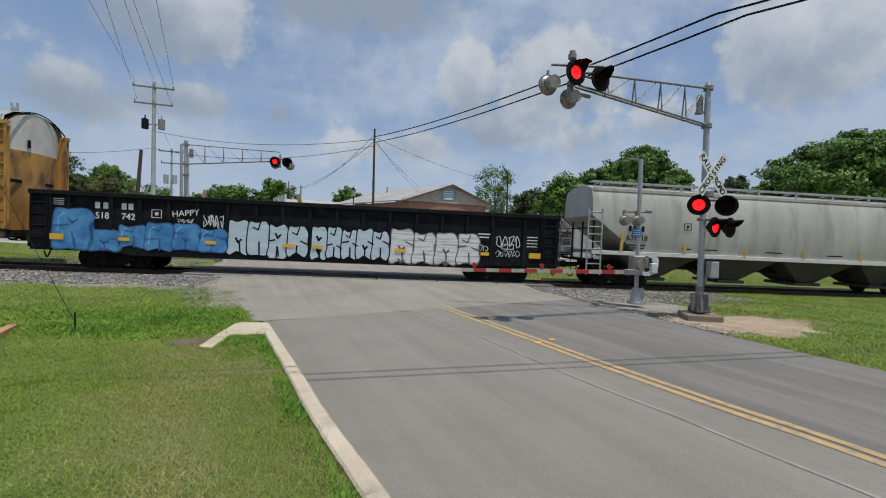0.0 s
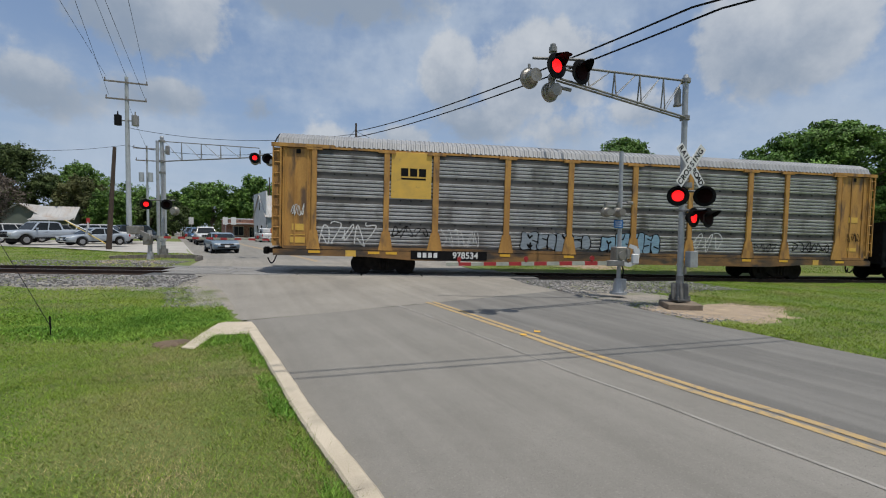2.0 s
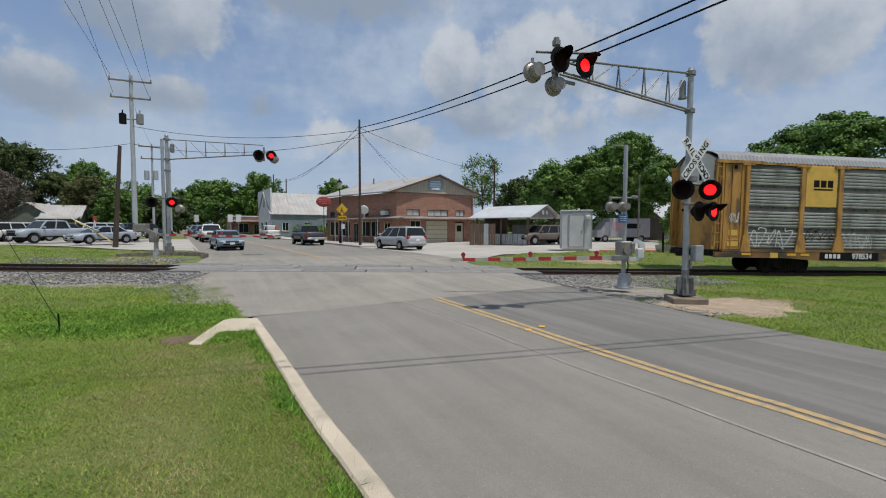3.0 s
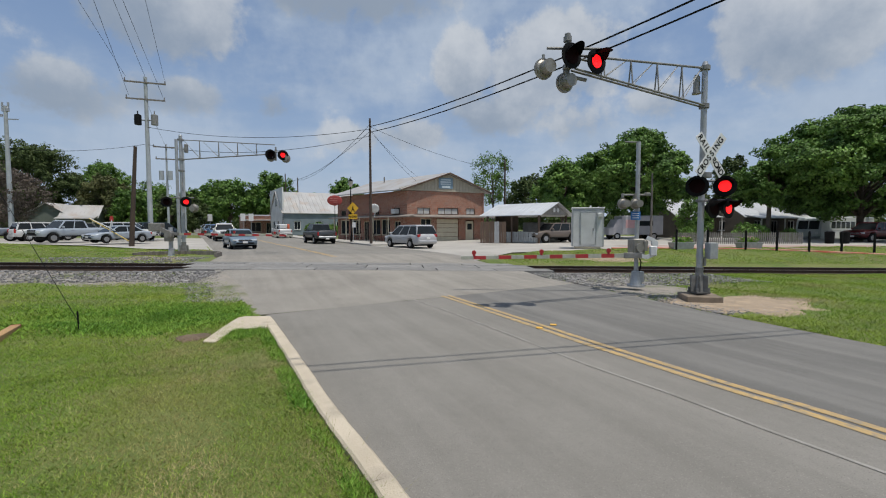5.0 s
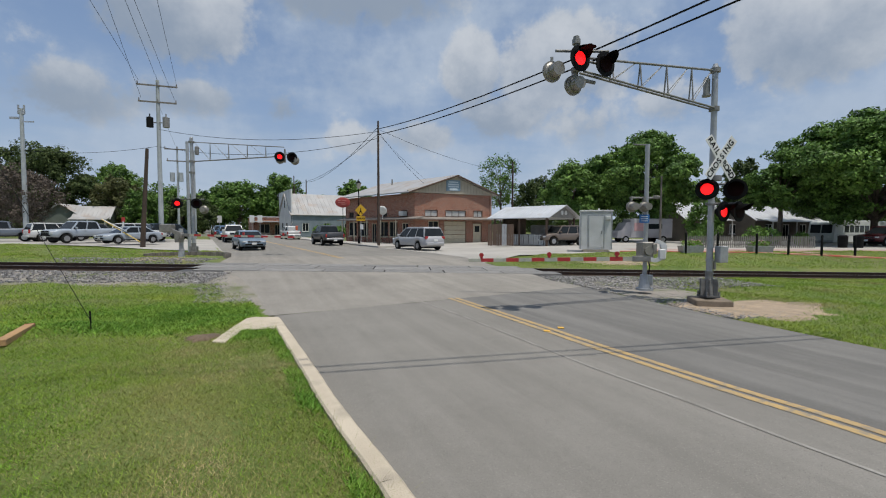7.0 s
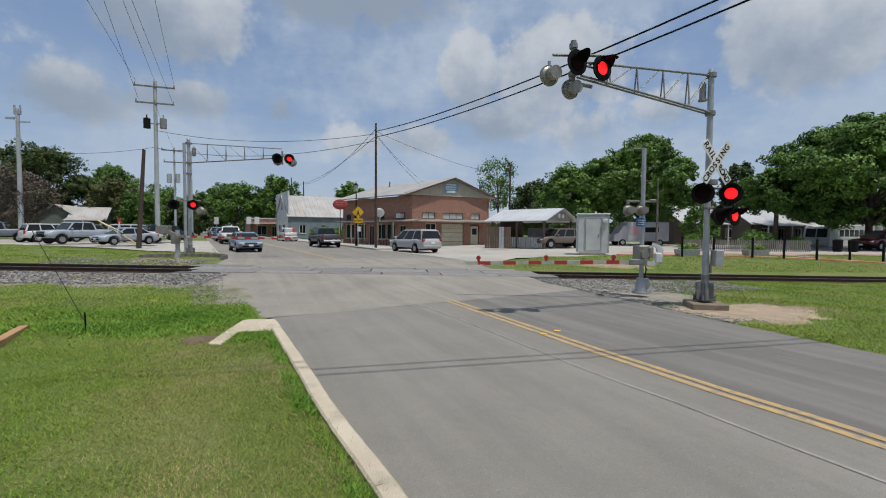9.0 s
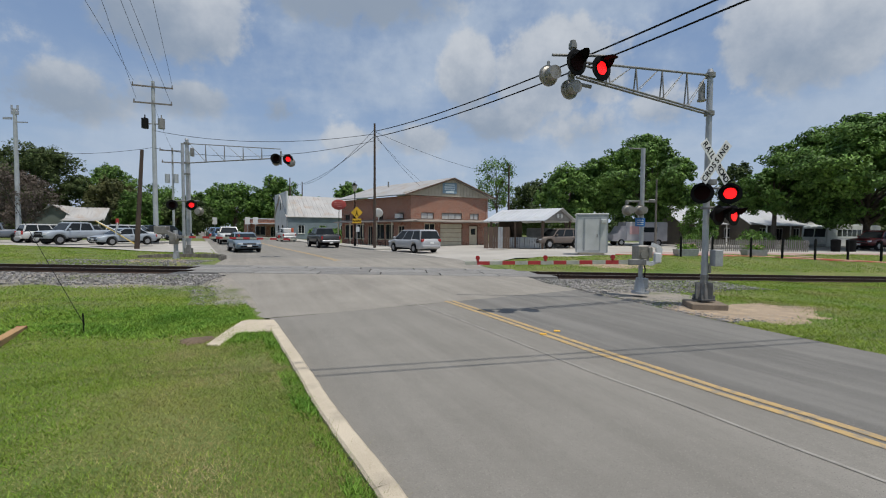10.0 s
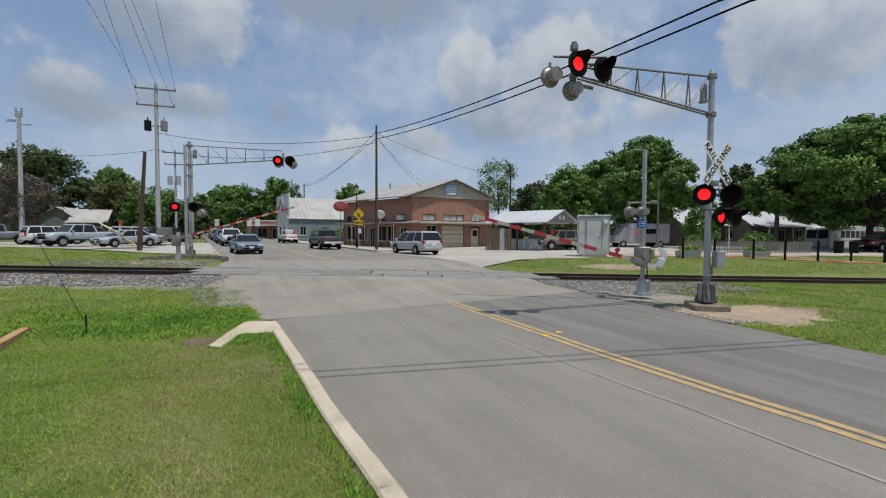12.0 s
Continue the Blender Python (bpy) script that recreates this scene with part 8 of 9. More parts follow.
    # small signs far down the street
    for k, (x, y) in enumerate(((-37.0, 92.0), (-35.0, 92.0), (-27.5, 88.0), (-26.0, 88.0))):
        s = thing("street_sign", pose(x, y, 0.3), "small white street sign on a post", "road sign", "far street signs")
        bm = B()
        rod(bm, (0, 0, 0), (0, 0, 4.0), 0.05, seg=6)
        part("post", bm, STEEL, s)
        bm = B()
        box(bm, (0, -0.06, 3.4), (0.9, 0.02, 1.4))
        part("plate", bm, WHITE, s)


def cafe_chair(x, y, turn):
    """A small dark metal chair with four legs."""
    c = thing("cafe_chair", pose(x, y, 0.2, 0, 0, turn), "dark metal cafe chair under the shop canopy", "chair", "cafe chairs")
    bm = B()
    box(bm, (0, 0, 0.45), (0.42, 0.42, 0.03), bevel=0.008)
    part("seat", bm, BLACK, c)
    bm = B()
    for q in (-0.18, 0.0, 0.18):
        rod(bm, (q, 0.2, 0.45), (q, 0.25, 0.9), 0.015, seg=6)
    rod(bm, (-0.2, 0.25, 0.9), (0.2, 0.25, 0.9), 0.02, seg=6)
    part("backrest", bm, BLACK, c)
    for sx in (-0.18, 0.18):
        for sy in (-0.18, 0.18):
            bm = B()
            rod(bm, (sx, sy, 0), (sx, sy, 0.45), 0.018, seg=6)
            part("leg", bm, BLACK, c)


def cafe_table(x, y):
    t = thing("cafe_table", pose(x, y, 0.2), "small round dark cafe table", "table", "cafe tables")
    bm = B()
    rod(bm, (0, 0, 0.71), (0, 0, 0.74), 0.38, seg=20)
    part("tabletop", bm, DARKWOOD, t)
    bm = B()
    rod(bm, (0, 0, 0.03), (0, 0, 0.71), 0.03, seg=8)
    rod(bm, (0, 0, 0.0), (0, 0, 0.03), 0.24, seg=16)
    part("pedestal", bm, BLACK, t)


def part_leaves(name, c, size, material, owner, seed):
    """Small leaf faces about the points c, as one part."""
    rng = np.random.default_rng(seed)
    n = len(c)
    u = rng.standard_normal((n, 3))
    u /= np.linalg.norm(u, axis=1)[:, None]
    w = np.cross(u, rng.standard_normal((n, 3)))
    w /= np.linalg.norm(w, axis=1)[:, None]
    s = size * rng.uniform(0.6, 1.4, n)[:, None]
    v = np.stack([c - u * s, c - w * s * 0.55, c + u * s, c + w * s * 0.55], 1)
    ob = new(name, quads(name, v, material))
    ob.parent = owner
    return tagged(ob, kind="stuff")


town()
street_things()
for tx, ty in ((-2.4, 49.9), (-4.1, 51.9), (-0.6, 47.9)):
    cafe_table(tx, ty)
    cafe_chair(tx - 0.6, ty - 0.35, 120)
    cafe_chair(tx + 0.55, ty - 0.4, -130)


# ---- vehicles ----
SHAPES = {
    "sedan": (1.82, 0.33, (-1.42, 1.38), [(-2.28, 0.32), (-2.33, 0.7), (-2.2, 0.95), (-1.6, 1.0), (0.95, 0.95), (2.0, 0.8), (2.3, 0.62), (2.33, 0.28)],
              [(-1.75, 0.96), (-1.0, 1.40), (-0.2, 1.47), (0.35, 1.42), (1.2, 0.93)]),
    "minivan": (1.96, 0.34, (-1.55, 1.5), [(-2.5, 0.34), (-2.55, 0.8), (-2.5, 1.06), (1.35, 1.03), (2.3, 0.86), (2.52, 0.62), (2.52, 0.28)],
                [(-2.47, 1.04), (-2.2, 1.66), (-1.9, 1.75), (0.2, 1.74), (0.55, 1.66), (1.55, 1.0)]),
    "suv": (1.95, 0.38, (-1.45, 1.45), [(-2.4, 0.45), (-2.42, 1.0), (-2.36, 1.12), (0.95, 1.1), (2.2, 1.0), (2.4, 0.8), (2.4, 0.4)],
            [(-2.33, 1.1), (-2.1, 1.7), (-1.8, 1.78), (0.2, 1.76), (0.45, 1.7), (1.1, 1.08)]),
    "pickup": (2.02, 0.40, (-1.75, 1.85), [(-2.9, 0.55), (-2.92, 1.2), (-2.85, 1.26), (-0.8, 1.26), (1.2, 1.24), (2.5, 1.16), (2.85, 0.98), (2.9, 0.5)],
               [(-0.9, 1.22), (-0.7, 1.84), (-0.35, 1.93), (0.65, 1.92), (0.9, 1.85), (1.5, 1.2)]),
}


def paint(name, c):
    return mat("car_paint_" + name, c, tuple(v * 0.92 for v in c), 0.38, 0.15, scale=1.5, fine=30, coat=0.3)


def wheel(owner, x, y, r):
    bm = B()
    rod(bm, (x, y - 0.11, r), (x, y + 0.11, r), r, seg=24)
    w = part("wheel", bm, TYRE, owner)
    bm = B()
    s = 1 if y > 0 else -1
    rod(bm, (x, y + s * 0.10, r), (x, y + s * 0.118, r), r * 0.64, r * 0.55, seg=20)
    part("rim", bm, RIM, w)
    bm = B()
    for k in range(5):
        box(bm, (0, 0, r * 0.34), (0.05, 0.012, r * 0.5), Matrix.Translation((x, y + s * 0.122, r)) @ pose(0, 0, 0, 0, 72 * k, 0))
    part("spokes", bm, RIM, w)


def vehicle(kind, p, heading, colour, cname, label, z=0.0, cargo=None):
    """A road vehicle that stands at p and points heading degrees left of +x."""
    W, r, axles, body, cabin = SHAPES[kind]
    m = paint(cname, colour)
    s = thing(kind if kind != "suv" else "suv_car", pose(p[0], p[1], z, 0, 0, heading), label, "car" if kind != "pickup" else "pickup truck", "vehicles")
    xr, xf = min(q[0] for q in body), max(q[0] for q in body)
    upper = sorted(body[1:-1])
    sill = body[-1][1]
    hw = W / 2
    bm = B()
    rings = []
    for x in np.linspace(xr, xf, 67):
        zt = float(np.interp(x, [q[0] for q in upper], [q[1] for q in upper]))
        zb = sill
        for ax in axles:
            e = (r + 0.085) ** 2 - (x - ax) ** 2
            if e > 0:
                zb = max(zb, r + math.sqrt(e))
        end = max(0.0, 1 - min(x - xr, xf - x) / 0.55)
        w = hw * (1 - 0.16 * end ** 2.2)
        zb = min(zb + 0.10 * end ** 2, zt - 0.12)
        h = zt - zb
        half = [(0.90, 0.0), (0.985, 0.10), (1.0, 0.45), (0.985, 0.72), (0.955, 0.90), (0.86, 1.0), (0.45, 1.025)]
        ring = [(q * w, zb + k * h) for q, k in half] + [(-q * w, zb + k * h) for q, k in half[::-1]]
        rings.append([bm.verts.new((x, yy, zz)) for yy, zz in ring])
    for a, b in zip(rings, rings[1:]):
        for i in range(len(a)):
            j = (i + 1) % len(a)
            bm.faces.new((a[i], b[i], b[j], a[j]))
    bm.faces.new(rings[0][::-1])
    bm.faces.new(rings[-1])
    part("body", bm, m, s, smooth=True)
    # greenhouse: dark glass under a painted roof, with pillars
    zb, zt = cabin[0][1], max(q[1] for q in cabin)
    hy = hw - 0.09
    side = lambda zz: hy - (zz - zb) * 0.26

    def loft(pts, name, material, grow=0.0, parent=None):
        bm = B()
        v0 = [bm.verts.new((x, -(side(zz) + grow), zz)) for x, zz in pts]
        v1 = [bm.verts.new((x, side(zz) + grow, zz)) for x, zz in pts]
        bm.faces.new(v0)
        bm.faces.new(v1[::-1])
        for i in range(len(pts)):
            j = (i + 1) % len(pts)
            bm.faces.new((v0[i], v1[i], v1[j], v0[j]))
        soft(bm, 0.02, 1)
        return part(name, bm, material, parent or s)

    def edge(zz, front):
        pts = cabin if not front else cabin[::-1]
        for (xa, za), (xb, zb_) in zip(pts, pts[1:]):
            if za <= zz <= zb_:
                return xa + (xb - xa) * (zz - za) / max(zb_ - za, 1e-6)
        return pts[1][0]

    loft([(cabin[0][0], zb - 0.06)] + cabin + [(cabin[-1][0], zb - 0.06)], "window_glass", GLASS)
    hi = zt - 0.10
    cap = [(edge(hi, 0) - 0.015, hi)] + [q for q in cabin if q[1] > hi] + [(edge(hi, 1) + 0.015, hi)]
    loft([(x, zz + (0.015 if zz > hi else 0)) for x, zz in cap], "roof", m, 0.014)
    lo = zb - 0.02
    bot, top = (edge(zb, 0), edge(zb, 1)), (edge(hi, 0), edge(hi, 1))
    n = 3 if kind in ("minivan", "suv") else 2
    for sy in (-1, 1):
        for k in range(n + 1):
            a, wd = k / n, 0.075 if 0 < k < n else 0.13
            xb_, xt = bot[0] + (bot[1] - bot[0]) * a, top[0] + (top[1] - top[0]) * a
            sh = wd / 2 if k == 0 else -wd / 2 if k == n else 0
            bm = B()
            f0 = [bm.verts.new((x + o, sy * (side(zz) + 0.010), zz)) for x, zz, o in ((xb_ + sh, lo, -wd / 2), (xb_ + sh, lo, wd / 2), (xt + sh, hi + 0.02, wd / 2), (xt + sh, hi + 0.02, -wd / 2))]
            f1 = [bm.verts.new((v.co.x, v.co.y - sy * 0.05, v.co.z)) for v in f0]
            bm.faces.new(f0)
            bm.faces.new(f1[::-1])
            for i in range(4):
                bm.faces.new((f0[i], f0[(i + 1) % 4], f1[(i + 1) % 4], f1[i]))
            part("pillar", bm, m, s)
    for ax in axles:
        bm = B()
        box(bm, (ax, 0, r + 0.06), (2 * r + 0.12, W - 0.62, r + 0.1))
        part("wheel_well", bm, BLACK, s)
        for sy in (-1, 1):
            wheel(s, ax, sy * (hw - 0.115), r)
    hl = mat("headlight", (0.62, 0.64, 0.66), (0.5, 0.52, 0.55), 0.12, coat=0.8)
    tl = mat("taillight", (0.4, 0.02, 0.02), (0.3, 0.015, 0.015), 0.2, coat=0.8)
    hz = 0.92 if kind == "pickup" else 0.66 if kind == "sedan" else 0.80
    for sy in (-1, 1):
        bm = B()
        box(bm, (0, 0, 0), (0.22, 0.40, 0.12 if kind != "pickup" else 0.22), pose(xf - 0.11, sy * (hw - 0.30), hz, 0, 0, -28 * sy), bevel=0.03)
        part("headlight", bm, hl, s)
        bm = B()
        box(bm, (0, 0, 0), (0.16, 0.28, 0.34 if kind in ("pickup", "suv") else 0.22), pose(xr + 0.09, sy * (hw - 0.24), 0.96 if kind != "sedan" else 0.80, 0, 0, 22 * sy), bevel=0.03)
        part("taillight", bm, tl, s)
        bm = B()
        box(bm, (cabin[-1][0] - 0.35, sy * (hw + 0.06), zb + 0.10), (0.12, 0.2, 0.15), bevel=0.03)
        part("mirror", bm, m, s)
        bm = B()
        box(bm, (0, sy * (hw - 0.02), sill + 0.04), (axles[1] - axles[0] - 2 * r - 0.2, 0.06, 0.10), bevel=0.015)
        part("rocker_trim", bm, BLACK, s)
        for k in range(1, n):
            bm = B()
            box(bm, (bot[0] + (bot[1] - bot[0]) * k / n + 0.15, sy * (hw + 0.004), zb - 0.14), (0.2, 0.03, 0.035), bevel=0.008)
            part("door_handle", bm, RIM if kind == "pickup" else m, s)
    bm = B()
    box(bm, (xf - 0.02, 0, hz - 0.02), (0.07, W - 0.95, 0.13 if kind != "pickup" else 0.34), bevel=0.015)
    part("grille", bm, BLACK, s)
    bm = B()
    box(bm, (xf - 0.03, 0, sill + 0.17), (0.09, W - 0.6, 0.13), bevel=0.02)
    part("lower_grille", bm, BLACK, s)
    bm = B()
    for k in range(2):
        box(bm, (xf + 0.012, 0, hz + 0.03 - 0.07 * k), (0.02, W - 0.98, 0.02))
    part("grille_bar", bm, RIM, s)
    bm = B()
    box(bm, (xr - 0.0, 0, 0.52 if kind != "pickup" else 0.64), (0.14, W - 0.36, 0.2), bevel=0.04)
    part("rear_bumper", bm, RIM if kind == "pickup" else m, s)
    for x, o in ((xf, 0.035), (xr, -0.08)):
        bm = B()
        box(bm, (x + o, 0, 0.52 if x > 0 or kind == "pickup" else 0.78), (0.012, 0.32, 0.15))
        part("blank_plate", bm, WHITE, s)
    if kind == "pickup":
        bm = B()
        box(bm, (-1.88, 0, 1.285), (1.75, W - 0.34, 0.03))
        part("bed", bm, BLACK, s)
    if cargo:
        for c, sz, mm, nm in cargo:
            bm = B()
            box(bm, c, sz, bevel=0.05)
            part(nm, bm, mm, s)
    return s


def vehicles():
    far = lambda x: float(far_level(x))
    rd = 113.5  # along the street, away from the crossing
    vehicle("minivan", (1.75, 34.4), 119, (0.4, 0.4, 0.41), "silver", "silver minivan stopped at the street corner", far(1.7))
    vehicle("sedan", (-11.3, 35.2), rd + 180 + 4, (0.17, 0.225, 0.28), "blue_grey", "blue-grey saloon car waiting at the crossing", far(-11))
    vehicle("pickup", (-6.75, 44.6), rd, (0.05, 0.052, 0.056), "charcoal", "charcoal pickup truck parked at the kerb", far(-7))
    vehicle("pickup", (-18.2, 51.6), rd + 180, (0.58, 0.58, 0.57), "white", "white pickup truck waiting in the street", far(-18))
    orange = mat("cone_orange", (0.6, 0.12, 0.05), (0.5, 0.1, 0.04), 0.6)
    vehicle("pickup", (-15.4, 66.4), rd, (0.58, 0.58, 0.57), "white", "white service pickup with gear in its bed", far(-15),
            [((-1.4, 0.0, 1.6), (0.9, 1.2, 0.6), WHITE, "tank"), ((-2.3, -0.5, 1.6), (0.3, 0.3, 0.7), orange, "traffic_cone")])
    for k, (x, y, kd, c, n) in enumerate(((-21.6, 59.0, "suv", (0.06, 0.14, 0.26), "blue"), (-24.4, 65.5, "sedan", (0.05, 0.08, 0.13), "navy"), (-27.5, 72.5, "suv", (0.12, 0.2, 0.3), "steel_blue"), (-31.5, 82.0, "sedan", (0.3, 0.31, 0.32), "grey"), (-36.0, 93.0, "suv", (0.1, 0.1, 0.1), "black"))):
        vehicle(kd, (x, y), rd + 180, c, n, "%s car queueing in the street" % n.replace("_", " "), far(x))
    # the car park
    vehicle("pickup", (-27.9, 42.6), 243, (0.36, 0.40, 0.45), "pale_silver", "pale silver pickup parked in the car park", 0.58)
    vehicle("sedan", (-22.9, 40.6), 238, (0.34, 0.38, 0.43), "silver_blue", "silver-blue saloon parked in the car park", 0.56)
    vehicle("suv", (-32.8, 46.6), 52, (0.58, 0.58, 0.57), "white", "white estate car parked in the car park", 0.58)
    vehicle("pickup", (-37.0, 45.4), 212, (0.13, 0.15, 0.18), "slate", "slate grey pickup parked in the car park", 0.58)
    for k, (x, y, kd, c, n) in enumerate(((-25.4, 47.0, "suv", (0.62, 0.62, 0.61), "white"), (-33.0, 53.0, "suv", (0.05, 0.05, 0.055), "black"), (-24.2, 50.5, "suv", (0.02, 0.035, 0.05), "dark"), (-38.0, 55.5, "sedan", (0.25, 0.25, 0.26), "grey"), (-28.5, 56.5, "suv", (0.03, 0.03, 0.035), "dark"))):
        vehicle(kd, (x, y), 10 + 20 * k, c, n, "%s car parked in the back row" % n, 0.58)
    # beyond the lawn
    vehicle("suv", (15.0, 38.2), 196, (0.15, 0.12, 0.1), "bronze", "bronze brown minivan parked by the shed", 0.42)
    vehicle("suv", (43.7, 34.4), 188, (0.11, 0.012, 0.014), "dark_red", "dark red car parked beside the bus", 0.42)
    # box van
    VANGREY = mat("van_grey", (0.40, 0.385, 0.40), (0.33, 0.32, 0.335), 0.5, scale=1.2, fine=20)
    s = thing("box_van", pose(27.4, 45.6, 0.42, 0, 0, 180 - 5), "pale grey box van with pinkish side panels", "van", "vehicles")
    bm = B()
    box(bm, (-0.4, 0, 1.55), (4.6, 2.1, 2.1), bevel=0.06)
    part("box_body", bm, VANGREY, s)
    bm = B()
    prism(bm, [(1.9, 0.5), (1.9, 2.2), (2.3, 2.2), (2.8, 1.4), (3.3, 1.2), (3.35, 0.5)], -1.0, 1.0)
    part("cab", bm, VANGREY, s)
    for y in (-1.06, 1.06):
        bm = B()
        box(bm, (0.9, y, 1.7), (1.2, 0.01, 0.9))
        part("side_panel", bm, mat("pink_panel", (0.5, 0.3, 0.3), (0.45, 0.27, 0.27), 0.6), s)
    for y in (-1.06, 1.06):
        bm = B()
        box(bm, (-0.8, y, 1.75), (1.5, 0.01, 0.55))
        part("hatch", bm, GLASS, s)
    for x in (-1.7, 2.4):
        for y in (-0.95, 0.95):
            wheel(s, x, y, 0.36)
    # the bus
    b = thing("bus", pose(52.1, 44.7, 0.0, 0, 0, 197), "old white bus with a row of dark windows", "bus", "vehicles")
    white = mat("bus_white", (0.58, 0.61, 0.59), (0.5, 0.53, 0.51), 0.5, scale=1, fine=20)
    bm = B()
    prism(bm, [(-5.5, 0.45), (-5.5, 2.6), (-5.3, 2.85), (5.2, 2.85), (5.7, 2.6), (5.9, 1.5), (5.95, 0.45)], -1.22, 1.22)
    soft(bm, 0.09, 2)
    part("body", bm, white, b)
    for y in (-1.225, 1.225):
        for k in range(9):
            bm = B()
            box(bm, (-4.7 + 1.02 * k, y, 1.95), (0.85, 0.02, 0.75), bevel=0.005)
            part("window", bm, GLASS, b)
        bm = B()
        box(bm, (0, y, 1.3), (10.8, 0.02, 0.08))
        part("side_trim", bm, STEEL, b)
    bm = B()
    prism(bm, [(5.72, 2.42), (5.9, 1.5), (5.93, 1.5), (5.75, 2.42)], -1.0, -0.05)
    prism(bm, [(5.72, 2.42), (5.9, 1.5), (5.93, 1.5), (5.75, 2.42)], 0.05, 1.0)
    part("windscreen", bm, GLASS, b)
    bm = B()
    box(bm, (5.98, 0, 0.62), (0.12, 2.3, 0.22), bevel=0.03)
    part("bumper", bm, STEEL, b)
    for y in (-0.8, 0.8):
        bm = B()
        rod(bm, (5.9, y, 1.05), (5.98, y, 1.05), 0.13, seg=14)
        part("headlight", bm, WHITE, b)
    bm = B()
    for x in (-3, 0, 3):
        box(bm, (x, 0, 2.9), (0.9, 0.7, 0.14), bevel=0.03)
    part("roof_hatches", bm, white, b)
    for x in (-3.4, 3.6):
        for y in (-1.08, 1.08):
            wheel(b, x, y, 0.46)


vehicles()


# ---- trees ----
def tree(p, top, radius, seed, leaf=LEAF, n=5200, size=0.2, gaps=0.0, low=0.28, label="leafy green tree with a broad crown", squash=1.0, z=0.3, trunk=0.03):
    """A tree: trunk, limbs and a crown of lobes, each of many leafy sprays on its sunny side."""
    rng = np.random.default_rng(seed)
    s = thing("tree", pose(p[0], p[1], z), label, "tree", "trees")
    base = top * low
    cz, rz = (top + base) / 2, (top - base) / 2 * squash
    size_of = np.array([radius, radius, rz])
    k = int(12 + radius * 2.4)
    f = np.clip(np.linspace(-0.95, 0.95, k) + rng.uniform(-0.12, 0.12, k), -0.97, 0.97)
    az = np.arange(k) * 2.4 + rng.uniform(-0.5, 0.5, k)
    ring = np.sqrt(1 - f * f) * rng.uniform(0.42, 0.80, k)
    lobe = np.stack([ring * np.cos(az), ring * np.sin(az), f * 0.68], -1)
    lobe_r = rng.uniform(0.24, 0.44, k) / (1 + 0.035 * radius)
    bm = B()
    r0 = top * trunk
    rod(bm, (0, 0, -0.3), (0.1, 0, base), r0, r0 * 0.75, seg=10)
    rod(bm, (0.1, 0, base), (0.0, 0.1, cz + rz * 0.5), r0 * 0.75, r0 * 0.2, seg=8)
    part("trunk", bm, BARK, s)
    for i in range(k):
        b = Vector(lobe[i] * size_of + np.array([0, 0, cz]))
        a = Vector((0.08, 0, base + (max(b.z, base) - base) * rng.uniform(0.1, 0.5)))
        mid = a.lerp(b, 0.5) + Vector((0, 0, 0.08 * radius))
        bm = B()
        rod(bm, a, mid, r0 * 0.34, r0 * 0.2, seg=6)
        rod(bm, mid, b, r0 * 0.2, r0 * 0.06, seg=5)
        part("limb", bm, BARK, s)
    sprays = 34
    per = max(int(n * 2.6) // (k * sprays), 6)
    unit = lambda q: q / np.linalg.norm(q, axis=-1, keepdims=True)
    out = unit(lobe + 1e-6)
    d = unit(rng.standard_normal((k, sprays, 3)) + 0.75 * out[:, None] + np.array([0, 0, 0.30]))
    c = lobe[:, None] + d * lobe_r[:, None, None] * rng.uniform(0.45, 1.22, (k, sprays, 1))
    r = lobe_r[:, None] * rng.uniform(0.18, 0.40, (k, sprays))
    q = unit(rng.standard_normal((k, sprays, per, 3)) + np.array([0, 0, 0.25]))
    keep_in = 0.35 + 0.65 * rng.random((k, sprays, per, 1)) ** 0.5
    pts = c[:, :, None] + q * keep_in * r[:, :, None, None] * np.array([1.05, 1.05, 1.0]) * (1 + gaps)
    way = (0.7 * q + 0.45 * d[:, :, None] + np.array([0, 0, 0.25])).reshape(-1, 3)
    # shaded leaves within the crown close it against the sky
    m_in = int(len(way) * (0.28 if gaps == 0 else 0.05))
    inner = lobe[rng.integers(0, k, m_in)] * 0.92 + unit(rng.standard_normal((m_in, 3))) * 0.2 * rng.random((m_in, 1)) ** 0.4
    pts = np.concatenate([pts.reshape(-1, 3), inner])
    way = np.concatenate([way, np.tile((0.0, 0.0, 0.6), (m_in, 1))])
    pts[:, 2] = np.where(pts[:, 2] > 0, pts[:, 2] / pts[:, 2].max(), pts[:, 2])
    flat = np.hypot(pts[:, 0], pts[:, 1])
    pts[:, :2] /= np.quantile(flat, 0.985)
    pts = pts * size_of + np.array([0, 0, cz])
    pts[:, 2] = np.maximum(pts[:, 2], base * 0.8)
    m = len(pts)
    nrm = unit(0.5 * rng.standard_normal((m, 3)) + way)
    a = unit(np.cross(nrm, rng.standard_normal((m, 3))))
    b = np.cross(nrm, a)
    sz = size * 0.85 * rng.uniform(0.55, 1.35, m)[:, None]
    v = np.stack([pts - a * sz, pts - b * sz * 0.55, pts + a * sz, pts + b * sz * 0.55], 1)
    crown = new("crown", quads("crown", v, leaf))
    crown.parent = s
    tagged(crown, kind="stuff")
    return s


